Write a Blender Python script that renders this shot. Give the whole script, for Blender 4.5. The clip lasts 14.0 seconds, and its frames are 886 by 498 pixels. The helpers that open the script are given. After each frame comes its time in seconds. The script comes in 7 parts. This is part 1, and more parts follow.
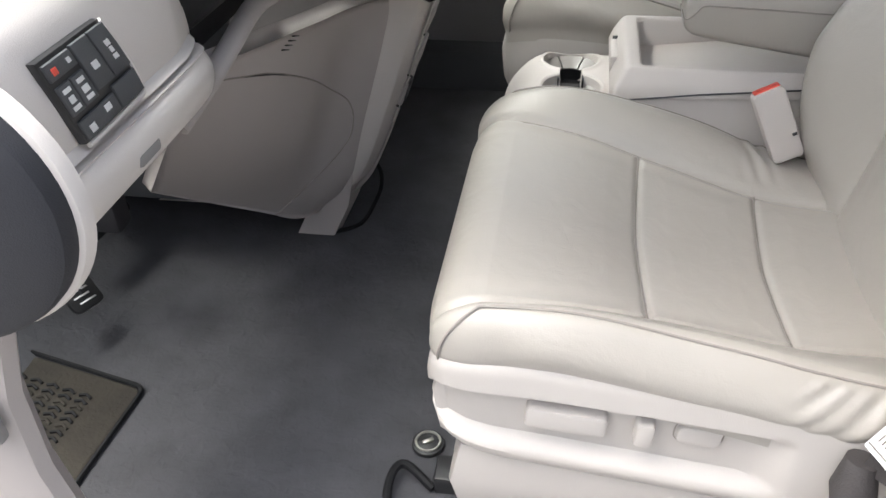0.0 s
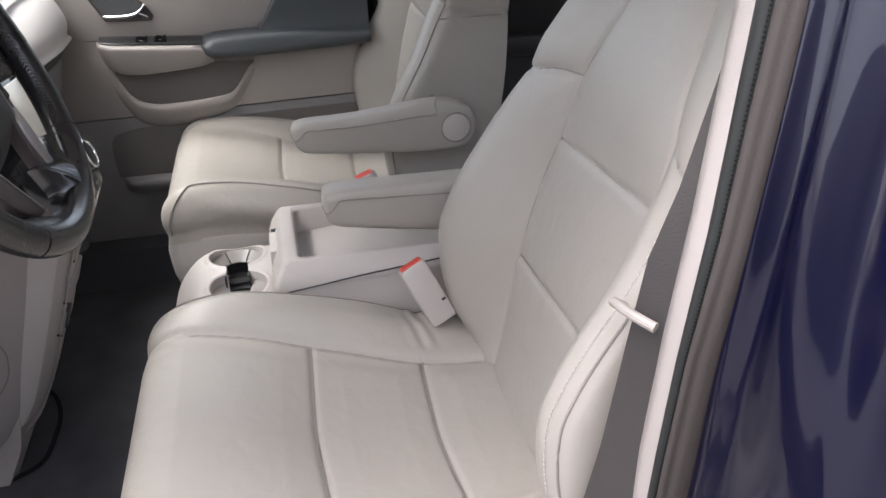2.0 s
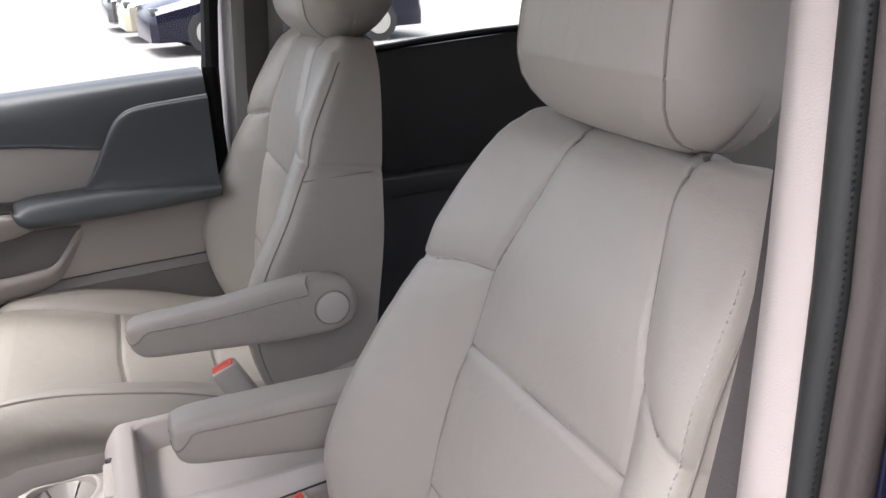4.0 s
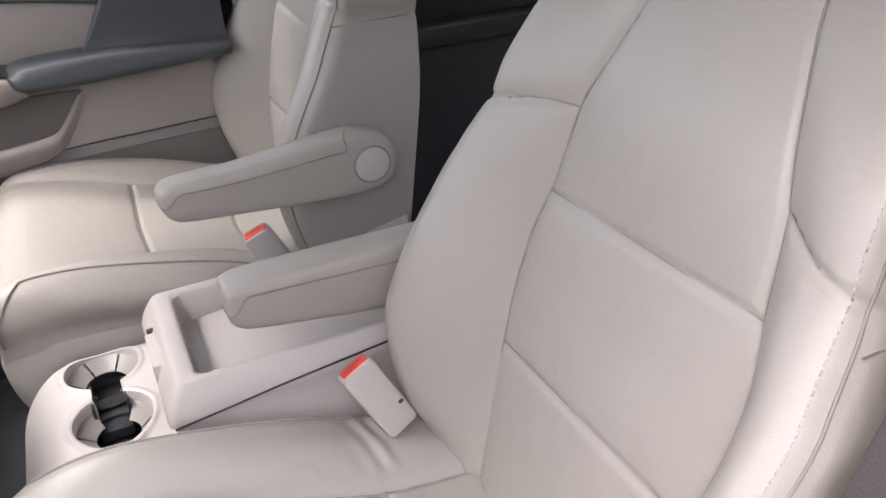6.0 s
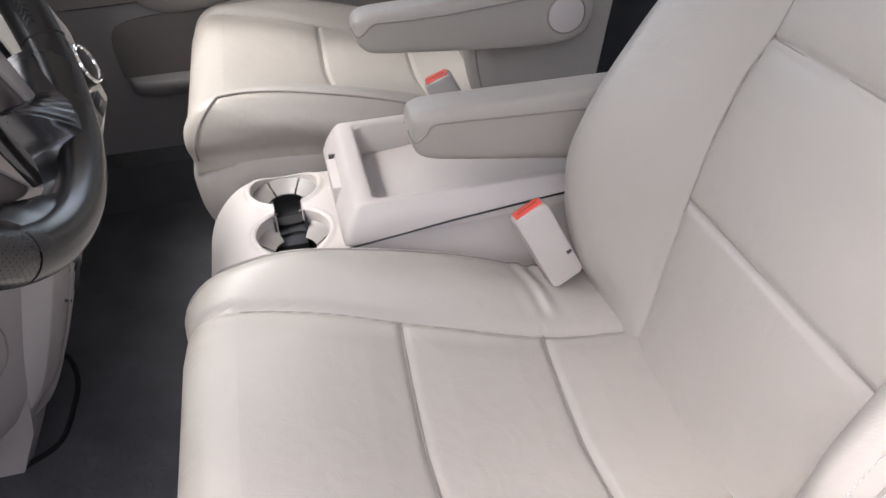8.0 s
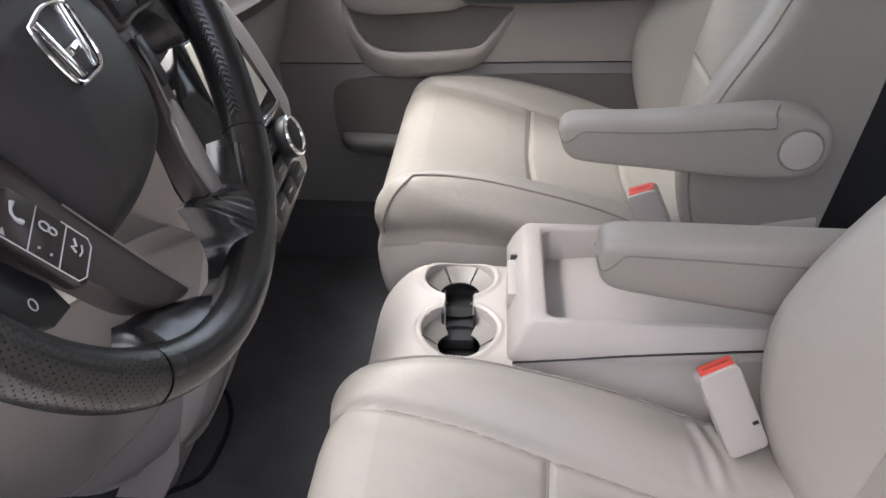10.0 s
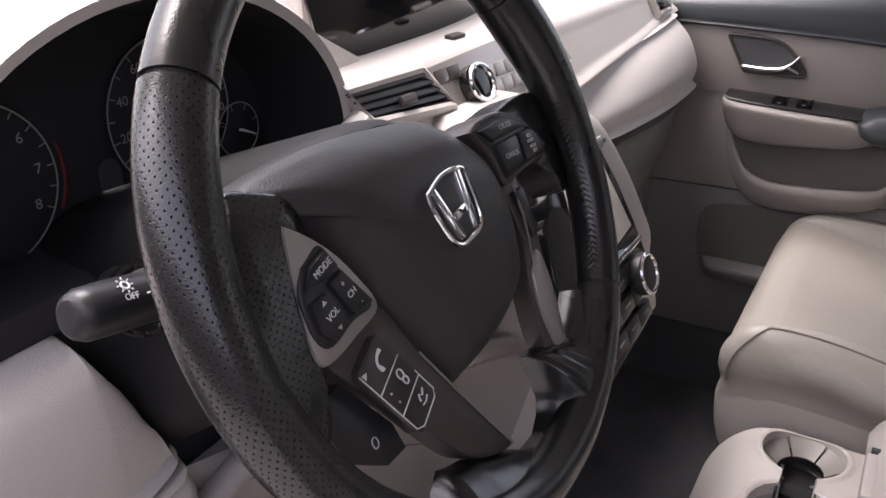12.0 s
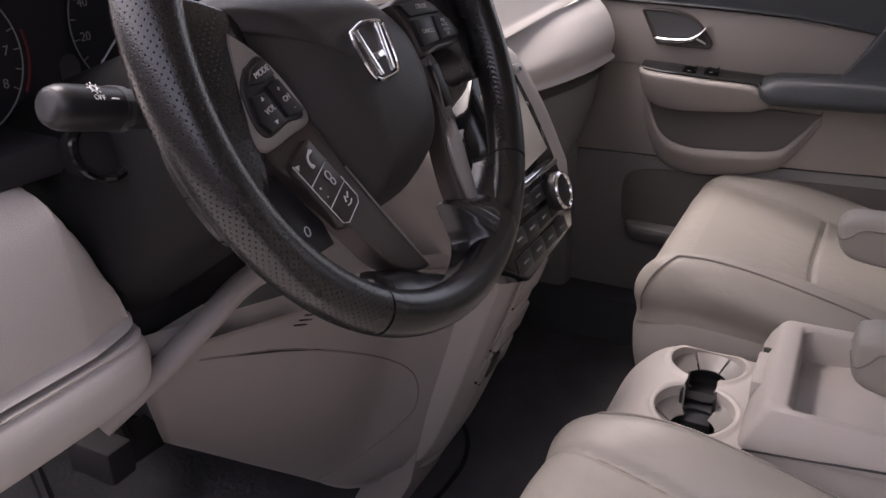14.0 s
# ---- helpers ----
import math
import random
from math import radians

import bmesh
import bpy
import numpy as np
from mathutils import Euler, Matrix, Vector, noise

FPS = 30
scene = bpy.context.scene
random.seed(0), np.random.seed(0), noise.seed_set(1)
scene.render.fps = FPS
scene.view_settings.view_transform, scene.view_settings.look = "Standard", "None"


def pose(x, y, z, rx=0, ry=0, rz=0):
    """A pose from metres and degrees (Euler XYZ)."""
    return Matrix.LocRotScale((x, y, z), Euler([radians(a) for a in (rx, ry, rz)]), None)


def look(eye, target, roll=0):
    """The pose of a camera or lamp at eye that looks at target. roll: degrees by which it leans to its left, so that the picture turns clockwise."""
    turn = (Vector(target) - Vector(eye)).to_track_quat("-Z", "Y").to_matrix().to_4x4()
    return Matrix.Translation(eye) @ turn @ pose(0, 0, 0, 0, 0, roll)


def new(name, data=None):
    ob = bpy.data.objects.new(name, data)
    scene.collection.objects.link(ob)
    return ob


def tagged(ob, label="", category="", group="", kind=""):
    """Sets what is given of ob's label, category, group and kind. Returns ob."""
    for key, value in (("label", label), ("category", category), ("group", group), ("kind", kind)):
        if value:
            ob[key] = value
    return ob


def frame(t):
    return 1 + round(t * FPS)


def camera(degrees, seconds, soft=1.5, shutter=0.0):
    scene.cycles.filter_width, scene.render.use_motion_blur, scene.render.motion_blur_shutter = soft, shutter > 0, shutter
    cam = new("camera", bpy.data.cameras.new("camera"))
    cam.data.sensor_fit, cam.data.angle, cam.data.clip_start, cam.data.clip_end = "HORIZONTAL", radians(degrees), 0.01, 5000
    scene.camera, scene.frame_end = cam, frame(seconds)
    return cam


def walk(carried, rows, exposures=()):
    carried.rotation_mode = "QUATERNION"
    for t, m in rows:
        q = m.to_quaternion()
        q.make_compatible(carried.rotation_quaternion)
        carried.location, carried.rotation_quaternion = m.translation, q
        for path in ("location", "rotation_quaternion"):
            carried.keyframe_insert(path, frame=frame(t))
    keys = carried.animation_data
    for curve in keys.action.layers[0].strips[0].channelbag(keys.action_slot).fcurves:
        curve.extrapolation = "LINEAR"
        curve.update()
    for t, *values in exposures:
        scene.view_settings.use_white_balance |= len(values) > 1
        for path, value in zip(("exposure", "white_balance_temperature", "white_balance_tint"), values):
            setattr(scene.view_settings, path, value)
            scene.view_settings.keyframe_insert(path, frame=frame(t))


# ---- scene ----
cam = camera(58.6, 14.0)
PATH = [
    (0, (0.195, -0.41, 0.908), (-0.096, 1.172, -0.28), -1.9),
    (0.5, (0.216, -0.464, 0.929), (0.25, 1.166, -0.228), -2.7),
    (1, (0.252, -0.472, 0.961), (0.444, 1.182, -0.148), -3.1),
    (1.5, (0.268, -0.446, 0.975), (0.561, 1.255, -0.036), -1.9),
    (2, (0.28, -0.392, 0.995), (0.659, 1.344, 0.077), -1.5),
    (2.5, (0.309, -0.325, 1.012), (0.785, 1.442, 0.203), -1.1),
    (3, (0.328, -0.254, 1.025), (0.928, 1.518, 0.317), -0.6),
    (3.2, (0.328, -0.235, 1.038), (0.984, 1.528, 0.358), -0.2),
    (5.3, (0.295, -0.056, 1.019), (1.083, 1.564, 0.152), -2.8),
    (5.5, (0.286, -0.056, 1.009), (1.054, 1.55, 0.099), -3.1),
    (6, (0.263, -0.063, 0.984), (0.973, 1.52, -0.011), -3.2),
    (6.5, (0.242, -0.068, 0.964), (0.876, 1.492, -0.115), -3.2),
    (7, (0.226, -0.073, 0.944), (0.763, 1.469, -0.211), -2.9),
    (7.2, (0.219, -0.076, 0.934), (0.713, 1.462, -0.245), -2.8),
    (9.3, (0.21, -0.069, 0.923), (0.295, 1.567, -0.225), -1.1),
    (9.5, (0.214, -0.053, 0.932), (0.269, 1.61, -0.178), -0.7),
    (10, (0.229, 0.005, 0.948), (0.108, 1.698, -0.11), -0.3),
    (10.5, (0.219, 0.063, 0.971), (-0.198, 1.721, -0.067), -0.5),
    (11, (0.173, 0.098, 0.97), (-0.536, 1.695, -0.004), -1.6),
    (11.5, (0.18, 0.078, 0.99), (-0.741, 1.602, 0.082), -2.7),
    (12, (0.219, 0.035, 0.993), (-0.731, 1.567, 0.128), -1.9),
    (12.5, (0.278, -0.03, 0.993), (-0.627, 1.544, 0.154), -1.6),
    (13, (0.333, -0.11, 0.991), (-0.508, 1.507, 0.168), -1.7),
    (13.5, (0.344, -0.12, 0.973), (-0.496, 1.513, 0.181), -2.6),
    (14, (0.294, -0.063, 0.916), (-0.558, 1.558, 0.112), -0.9),
]
EXPOSURE = [(0, 2.19, 6450, 9), (0.5, 1.99, 6450, 11), (1.0, 2.09, 6450, 14), (2.0, 2.09, 6420, 15), (3.2, 2.24, 6400, 16), (5.3, 1.94, 6700, 19), (5.6, 1.99, 6700, 19), (6.1, 2.41, 6500, 19), (7.2, 2.41, 6450, 18), (9.5, 2.34, 6450, 16), (10.5, 2.24, 6450, 16), (11.5, 2.09, 6500, 18), (12.5, 1.39, 6800, 28), (14, 1.44, 6800, 28)]
walk(cam, [(t, look(eye, target, roll)) for t, eye, target, roll in PATH], EXPOSURE)

# ---------------------------------------------------------------- light
world = bpy.data.worlds.new("world")
scene.world = world
world.use_nodes = True
wn = world.node_tree.nodes
sky = wn.new("ShaderNodeTexSky")
sky.sky_type, sky.sun_disc = "NISHITA", False
sky.sun_elevation, sky.sun_rotation = radians(60), radians(240)
sky.air_density, sky.dust_density, sky.ozone_density = 1.0, 3.5, 1.0
haze = wn.new("ShaderNodeHueSaturation")
haze.inputs["Saturation"].default_value = 0.45
world.node_tree.links.new(sky.outputs[0], haze.inputs["Color"])
world.node_tree.links.new(haze.outputs[0], wn["Background"].inputs[0])
wn["Background"].inputs[1].default_value = 0.15

sun_data = bpy.data.lights.new("sun", "SUN")
sun_data.energy, sun_data.angle, sun_data.color = 2.3, radians(40), (1.0, 0.97, 0.94)
sun = new("sun", sun_data)
sun.matrix_world = look((0, 0, 0), (0.27, -0.12, -0.95))
scene.view_settings.exposure = 1.55


# ---------------------------------------------------------------- materials
def material(name, colour, rough=0.5, metal=0.0, grain=0.0, grain_scale=400.0, vary=0.08, vary_scale=9.0, cells=False, coat=0.0, spec=0.5):
    m = bpy.data.materials.new(name)
    m.use_nodes = True
    nodes, links = m.node_tree.nodes, m.node_tree.links
    b = nodes["Principled BSDF"]
    b.inputs["Roughness"].default_value, b.inputs["Metallic"].default_value = rough, metal
    b.inputs["Coat Weight"].default_value = coat
    b.inputs["Specular IOR Level"].default_value = spec
    where = nodes.new("ShaderNodeTexCoord")
    broad = nodes.new("ShaderNodeTexNoise")
    broad.inputs["Scale"].default_value, broad.inputs["Detail"].default_value = vary_scale, 6
    links.new(where.outputs["Object"], broad.inputs["Vector"])
    ramp = nodes.new("ShaderNodeMixRGB")
    ramp.inputs[1].default_value = (*[c * (1 - vary) for c in colour], 1)
    ramp.inputs[2].default_value = (*[min(1, c * (1 + vary)) for c in colour], 1)
    links.new(broad.outputs[0], ramp.inputs[0])
    links.new(ramp.outputs[0], b.inputs["Base Color"])
    if grain:
        fine = nodes.new("ShaderNodeTexVoronoi" if cells else "ShaderNodeTexNoise")
        fine.inputs["Scale"].default_value = grain_scale
        links.new(where.outputs["Object"], fine.inputs["Vector"])
        bump = nodes.new("ShaderNodeBump")
        bump.inputs["Strength"].default_value, bump.inputs["Distance"].default_value = grain, 0.001
        links.new(fine.outputs[0], bump.inputs["Height"])
        links.new(bump.outputs[0], b.inputs["Normal"])
        spread = nodes.new("ShaderNodeMapRange")
        spread.inputs["To Min"].default_value, spread.inputs["To Max"].default_value = max(0.02, rough - 0.07), min(1, rough + 0.07)
        links.new(broad.outputs[0], spread.inputs["Value"])
        links.new(spread.outputs[0], b.inputs["Roughness"])
    return m


LEATHER = material("grey beige leather", (0.352, 0.330, 0.297), 0.40, grain=0.12, grain_scale=650, vary=0.06, cells=True)
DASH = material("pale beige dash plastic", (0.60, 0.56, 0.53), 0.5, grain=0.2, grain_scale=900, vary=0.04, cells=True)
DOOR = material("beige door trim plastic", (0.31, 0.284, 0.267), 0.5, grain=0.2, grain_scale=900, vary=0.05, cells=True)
SEATBASE = material("grey beige seat base plastic", (0.42, 0.395, 0.370), 0.45, grain=0.15, grain_scale=900, vary=0.04, cells=True)
PLASTIC = material("beige moulded plastic", (0.48, 0.446, 0.42), 0.5, grain=0.2, grain_scale=900, vary=0.04, cells=True)
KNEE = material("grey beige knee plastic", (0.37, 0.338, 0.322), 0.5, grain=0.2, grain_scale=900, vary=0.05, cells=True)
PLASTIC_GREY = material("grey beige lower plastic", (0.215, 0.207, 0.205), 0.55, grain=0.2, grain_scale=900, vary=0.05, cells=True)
DOORDARK = material("blue charcoal door trim", (0.050, 0.057, 0.064), 0.45, grain=0.25, grain_scale=800, vary=0.06, cells=True)
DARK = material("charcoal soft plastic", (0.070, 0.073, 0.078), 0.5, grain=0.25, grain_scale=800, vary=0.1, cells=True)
BLACK = material("black plastic", (0.022, 0.022, 0.023), 0.35, vary=0.1)
MATT = material("matt black instrument plastic", (0.030, 0.029, 0.032), 0.8, vary=0.2, spec=0.2)
PRINT = material("dim grey print", (0.30, 0.30, 0.30), 0.7, vary=0.1, spec=0.1)
GLOSS = material("gloss black plastic", (0.006, 0.006, 0.007), 0.08, vary=0.1)
RUBBER = material("black rubber", (0.009, 0.009, 0.010), 0.65, grain=0.3, grain_scale=500, spec=0.2)
WHEEL_LEATHER = material("black wheel leather", (0.009, 0.009, 0.0095), 0.27, grain=0.08, grain_scale=700, cells=True, spec=0.9)
SILVER = material("silver painted plastic", (0.42, 0.39, 0.37), 0.35, metal=0.6, vary=0.05)
TAUPE = material("satin taupe trim", (0.085, 0.070, 0.066), 0.35, metal=0.3, vary=0.05)
CHROME = material("chrome", (0.85, 0.85, 0.86), 0.07, metal=1.0, vary=0.02)
STEEL = material("zinc plated steel", (0.55, 0.54, 0.5), 0.3, metal=1.0, vary=0.1)
CARPET = material("charcoal carpet", (0.074, 0.074, 0.079), 0.95, grain=1.0, grain_scale=700, vary=0.35, vary_scale=14, spec=0.1)
BLUE = material("dark blue car paint", (0.0026, 0.0026, 0.012), 0.30, vary=0.06, coat=0.55, spec=0.15)
BLUE.node_tree.nodes["Principled BSDF"].inputs["Coat IOR"].default_value = 1.5
BLUE.node_tree.nodes["Principled BSDF"].inputs["Coat Tint"].default_value = (0.86, 0.86, 1.0, 1)
RED = material("red plastic", (0.75, 0.10, 0.07), 0.4, vary=0.05)
WHITE = material("white print", (0.8, 0.8, 0.8), 0.6, vary=0.02)
YELLOW = material("yellow print", (0.8, 0.6, 0.03), 0.6, vary=0.02)
BELT = material("taupe webbing", (0.038, 0.034, 0.034), 0.7, grain=0.6, grain_scale=500)
# seam shadow put into the thread colour; also serves as grey print and gap lines
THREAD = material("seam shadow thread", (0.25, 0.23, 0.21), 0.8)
STITCH = material("pale thread", (0.55, 0.51, 0.50), 0.7)
CUPFLAP = material("grey beige flap plastic", (0.25, 0.234, 0.22), 0.4, vary=0.05)
POCKET_SHADE = material("taupe pocket lining darkened as shade", (0.13, 0.118, 0.110), 0.6, grain=0.2, grain_scale=900, vary=0.05, cells=True)


def relax(m, scale, height):
    """Adds the soft unevenness of worn, stretched leather below its grain."""
    nodes, links = m.node_tree.nodes, m.node_tree.links
    where = nodes.new("ShaderNodeTexCoord")
    wave = nodes.new("ShaderNodeTexNoise")
    wave.inputs["Scale"].default_value, wave.inputs["Detail"].default_value, wave.inputs["Distortion"].default_value = scale, 3, 0.6
    links.new(where.outputs["Object"], wave.inputs["Vector"])
    soft_ = nodes.new("ShaderNodeBump")
    soft_.inputs["Strength"].default_value, soft_.inputs["Distance"].default_value = 0.5, height
    links.new(wave.outputs[0], soft_.inputs["Height"])
    links.new(soft_.outputs[0], [n for n in nodes if n.type == "BUMP" and n != soft_][0].inputs["Normal"])


relax(LEATHER, 26, 0.0030)
relax(CARPET, 60, 0.0060)


# ---------------------------------------------------------------- building helpers
def thing(name, label, category, group="", at=(0, 0, 0)):
    ob = new(name)
    ob.location = at
    ob.empty_display_size = 0.05
    return tagged(ob, label, category, group)


def mesh(name, verts, faces, mat, parent=None, label="", smooth=True):
    me = bpy.data.meshes.new(name)
    me.from_pydata([tuple(float(c) for c in v) for v in verts], [], [tuple(int(i) for i in f) for f in faces])
    me.materials.append(mat)
    if smooth:
        me.polygons.foreach_set("use_smooth", [True] * len(me.polygons))
    me.update()
    ob = new(name, me)
    if parent is not None:
        ob.parent = parent
        base = parent
        off = Vector((0, 0, 0))
        while base is not None:
            off += base.location
            base = base.parent
        ob.location = -off
    if label:
        ob["label"] = label
    return ob


def part(name, bm, mat, parent=None, label="", smooth=True, sharp=35):
    bmesh.ops.recalc_face_normals(bm, faces=bm.faces)
    bm.normal_update()
    if smooth:
        for e in bm.edges:
            e.smooth = not (len(e.link_faces) == 2 and e.calc_face_angle(0) > radians(sharp))
    me = bpy.data.meshes.new(name)
    bm.to_mesh(me)
    bm.free()
    me.materials.append(mat)
    if smooth:
        me.polygons.foreach_set("use_smooth", [True] * len(me.polygons))
    ob = new(name, me)
    if parent is not None:
        ob.parent = parent
        base, off = parent, Vector((0, 0, 0))
        while base is not None:
            off += base.location
            base = base.parent
        ob.location = -off
    if label:
        ob["label"] = label
    return ob


def box(x0, x1, y0, y1, z0, z1, bevel=0.004, seg=2, m=None):
    bm = bmesh.new()
    bmesh.ops.create_cube(bm, size=1)
    bmesh.ops.transform(bm, matrix=Matrix.Translation(((x0 + x1) / 2, (y0 + y1) / 2, (z0 + z1) / 2)) @ Matrix.Diagonal((abs(x1 - x0), abs(y1 - y0), abs(z1 - z0), 1)), verts=bm.verts)
    if bevel:
        bmesh.ops.bevel(bm, geom=bm.edges[:], offset=bevel, segments=seg, affect="EDGES", profile=0.5)
    if m is not None:
        bmesh.ops.transform(bm, matrix=m, verts=bm.verts)
    return bm


def prism(pts, axis, a, b, bevel=0.003, seg=2, m=None):
    """A polygon drawn in the plane across an axis, pulled from a to b along it."""
    bm = bmesh.new()

    def put(p, w):
        return {"x": (w, p[0], p[1]), "y": (p[0], w, p[1]), "z": (p[0], p[1], w)}[axis]
    lo = [bm.verts.new(put(p, a)) for p in pts]
    hi = [bm.verts.new(put(p, b)) for p in pts]
    n = len(pts)
    bm.faces.new(lo)
    bm.faces.new(hi[::-1])
    for i in range(n):
        bm.faces.new((lo[i], hi[i], hi[(i + 1) % n], lo[(i + 1) % n]))
    bmesh.ops.recalc_face_normals(bm, faces=bm.faces)
    if bevel:
        rim = [e for e in bm.edges if any(len(f.verts) != 4 or f.calc_area() > 1e9 for f in e.link_faces)]
        bmesh.ops.bevel(bm, geom=rim or bm.edges[:], offset=bevel, segments=seg, affect="EDGES", profile=0.5)
    if m is not None:
        bmesh.ops.transform(bm, matrix=m, verts=bm.verts)
    return bm


def loft(rings, close=True, caps=True):
    """A skin over rings of equally many points."""
    bm = bmesh.new()
    rows = [[bm.verts.new(p) for p in ring] for ring in rings]
    n = len(rows[0])
    for a, b in zip(rows, rows[1:]):
        for i in range(n if close else n - 1):
            j = (i + 1) % n
            bm.faces.new((a[i], a[j], b[j], b[i]))
    if caps and close:
        bm.faces.new(rows[0][::-1])
        bm.faces.new(rows[-1])
    return bm


def tube(points, radius, seg=10, closed=False, flat=1.0, up=(0, 0, 1)):
    """A round or flattened bar along points. radius: one number or one each."""
    pts = [Vector(p) for p in points]
    n = len(pts)
    rings = []
    for i, p in enumerate(pts):
        a = pts[(i - 1) % n] if closed or i else pts[0]
        b = pts[(i + 1) % n] if closed or i < n - 1 else pts[-1]
        t = (b - a).normalized()
        side = t.cross(Vector(up))
        if side.length < 1e-4:
            side = t.cross(Vector((1, 0, 0)))
        side.normalize()
        top = side.cross(t).normalized()
        r = radius[i] if isinstance(radius, (list, tuple)) else radius
        rings.append([p + side * (r * math.cos(2 * math.pi * k / seg)) + top * (r * flat * math.sin(2 * math.pi * k / seg)) for k in range(seg)])
    if closed:
        rings.append(rings[0])
    bm = loft(rings, True, not closed)
    if closed:
        bmesh.ops.remove_doubles(bm, verts=bm.verts, dist=1e-6)
    return bm


def smooth_line(points, n=8):
    """Points along a smooth curve through the given ones."""
    p = [Vector(q) for q in points]
    p = [2 * p[0] - p[1]] + p + [2 * p[-1] - p[-2]]
    out = []
    for i in range(1, len(p) - 2):
        for k in range(n):
            t = k / n
            out.append(0.5 * ((2 * p[i]) + (p[i + 1] - p[i - 1]) * t + (2 * p[i - 1] - 5 * p[i] + 4 * p[i + 1] - p[i + 2]) * t * t + (3 * p[i] - p[i - 1] - 3 * p[i + 1] + p[i + 2]) * t ** 3))
    out.append(p[-2])
    return out


def rounded(w, h, r, seg=5):
    """A rectangle w by h with round corners, about the origin."""
    pts = []
    for cx, cy, a0 in ((w / 2 - r, h / 2 - r, 0), (-w / 2 + r, h / 2 - r, 90), (-w / 2 + r, -h / 2 + r, 180), (w / 2 - r, -h / 2 + r, 270)):
        for k in range(seg + 1):
            a = radians(a0 + 90 * k / seg)
            pts.append((cx + r * math.cos(a), cy + r * math.sin(a)))
    return pts


def plane_at(origin, right, up):
    """The frame whose x is right, y is up and z stands out of the surface."""
    r = Vector(right).normalized()
    n = r.cross(Vector(up)).normalized()
    u = n.cross(r)
    m = Matrix((r, u, n)).transposed().to_4x4()
    m.translation = Vector(origin)
    return m


def interp(x, xs, ys):
    return np.interp(x, xs, ys)


def ease(x, xs, ys):
    """A smooth curve through the given heights."""
    line = smooth_line([(a, b, 0) for a, b in zip(xs, ys)], 10)
    return np.interp(x, [v.x for v in line], [v.y for v in line])


def step(a, b, x):
    t = np.clip((x - a) / (b - a), 0, 1)
    return t * t * (3 - 2 * t)


def near(p, q, line):
    """Distance of the points p, q from a drawn line."""
    best = np.full(p.shape, 9.0)
    for (a, b), (c, d) in zip(line, line[1:]):
        ux, uy = c - a, d - b
        t = np.clip(((p - a) * ux + (q - b) * uy) / (ux * ux + uy * uy), 0, 1)
        best = np.minimum(best, np.hypot(p - a - t * ux, q - b - t * uy))
    return best


def sheet(p0, p1, q0, q1, rp, rq, rz, skirt, n, m, edges=8, shape=None, groove=None, width=None):
    """A padded form: a sheet over the rectangle p0..p1, q0..q1 whose rim rolls down over rounded edges and hangs as a skirt.
    rp: radii at both ends of p; rq: those of q. Returns p, q, height and roll angle at each point of the grid."""
    turn = math.pi / 2 + skirt / rz

    def line(a, b, ra, rb, k):
        lo = [(a + ra, -turn * (1 - i / edges) ** 0.8) for i in range(edges)]
        mid = [(a + ra + (b - a - ra - rb) * i / k, 0.0) for i in range(k + 1)]
        hi = [(b - rb, turn * ((i + 1) / edges) ** 0.8) for i in range(edges)]
        return np.array(lo + mid + hi)
    P, Q = line(p0, p1, rp[0], rp[1], n), line(q0, q1, rq[0], rq[1], m)
    pb, qb = np.meshgrid(P[:, 0], Q[:, 0], indexing="ij")
    a, b = np.meshgrid(P[:, 1], Q[:, 1], indexing="ij")
    o = np.hypot(a, b)
    th = np.minimum(o, math.pi / 2)
    extra = np.minimum(np.maximum(o - math.pi / 2, 0), skirt / rz)
    ua, ub = a / np.maximum(o, 1e-9), b / np.maximum(o, 1e-9)
    p = pb + ua * np.where(a < 0, rp[0], rp[1]) * np.sin(th)
    q = qb + ub * np.where(b < 0, rq[0], rq[1]) * np.sin(th)
    h = -rz * (1 - np.cos(th)) - rz * extra
    if shape is not None:
        h = h + shape(p, q)
    if groove is not None:
        g = groove(p, q, o)
        p, q, h = p - g * np.sin(th) * ua, q - g * np.sin(th) * ub, h - g * np.cos(th)
    if width is not None:
        q = q * width(p)
    return p, q, h, o


def skin(name, pos, flip, regions, labels, mats, parent, names):
    """Turns a grid of places (n, m, 3) into one mesh a region."""
    n, m = pos.shape[:2]
    idx = np.arange(n * m).reshape(n, m)
    quads = np.stack([idx[:-1, :-1], idx[1:, :-1], idx[1:, 1:], idx[:-1, 1:]], -1).reshape(-1, 4)
    if flip:
        quads = quads[:, ::-1]
    reg = regions[:-1, :-1].reshape(-1)
    flat = pos.reshape(-1, 3)
    nor = np.cross(np.gradient(pos, axis=0), np.gradient(pos, axis=1)).reshape(-1, 3) * (-1 if flip else 1)
    nor = nor / np.maximum(np.linalg.norm(nor, axis=1), 1e-12)[:, None]
    made = []
    for r in sorted(set(reg.tolist())):
        q = quads[reg == r]
        used, inv = np.unique(q, return_inverse=True)
        ob = mesh(names[r], flat[used], inv.reshape(-1, 4), mats[r], parent, labels[r])
        ob.data.normals_split_custom_set_from_vertices([tuple(v) for v in nor[used].tolist()])
        made.append(ob)
    return made


def flow(sections, n=4, k=3, close=True):
    """Smooth rings through open sections: n steps from section to section, k steps from point to point."""
    rows = [smooth_line(r, k) for r in sections]
    cols = [smooth_line([r[i] for r in rows], n) for i in range(len(rows[0]))]
    return loft([[c[j] for c in cols] for j in range(len(cols[0]))], close)


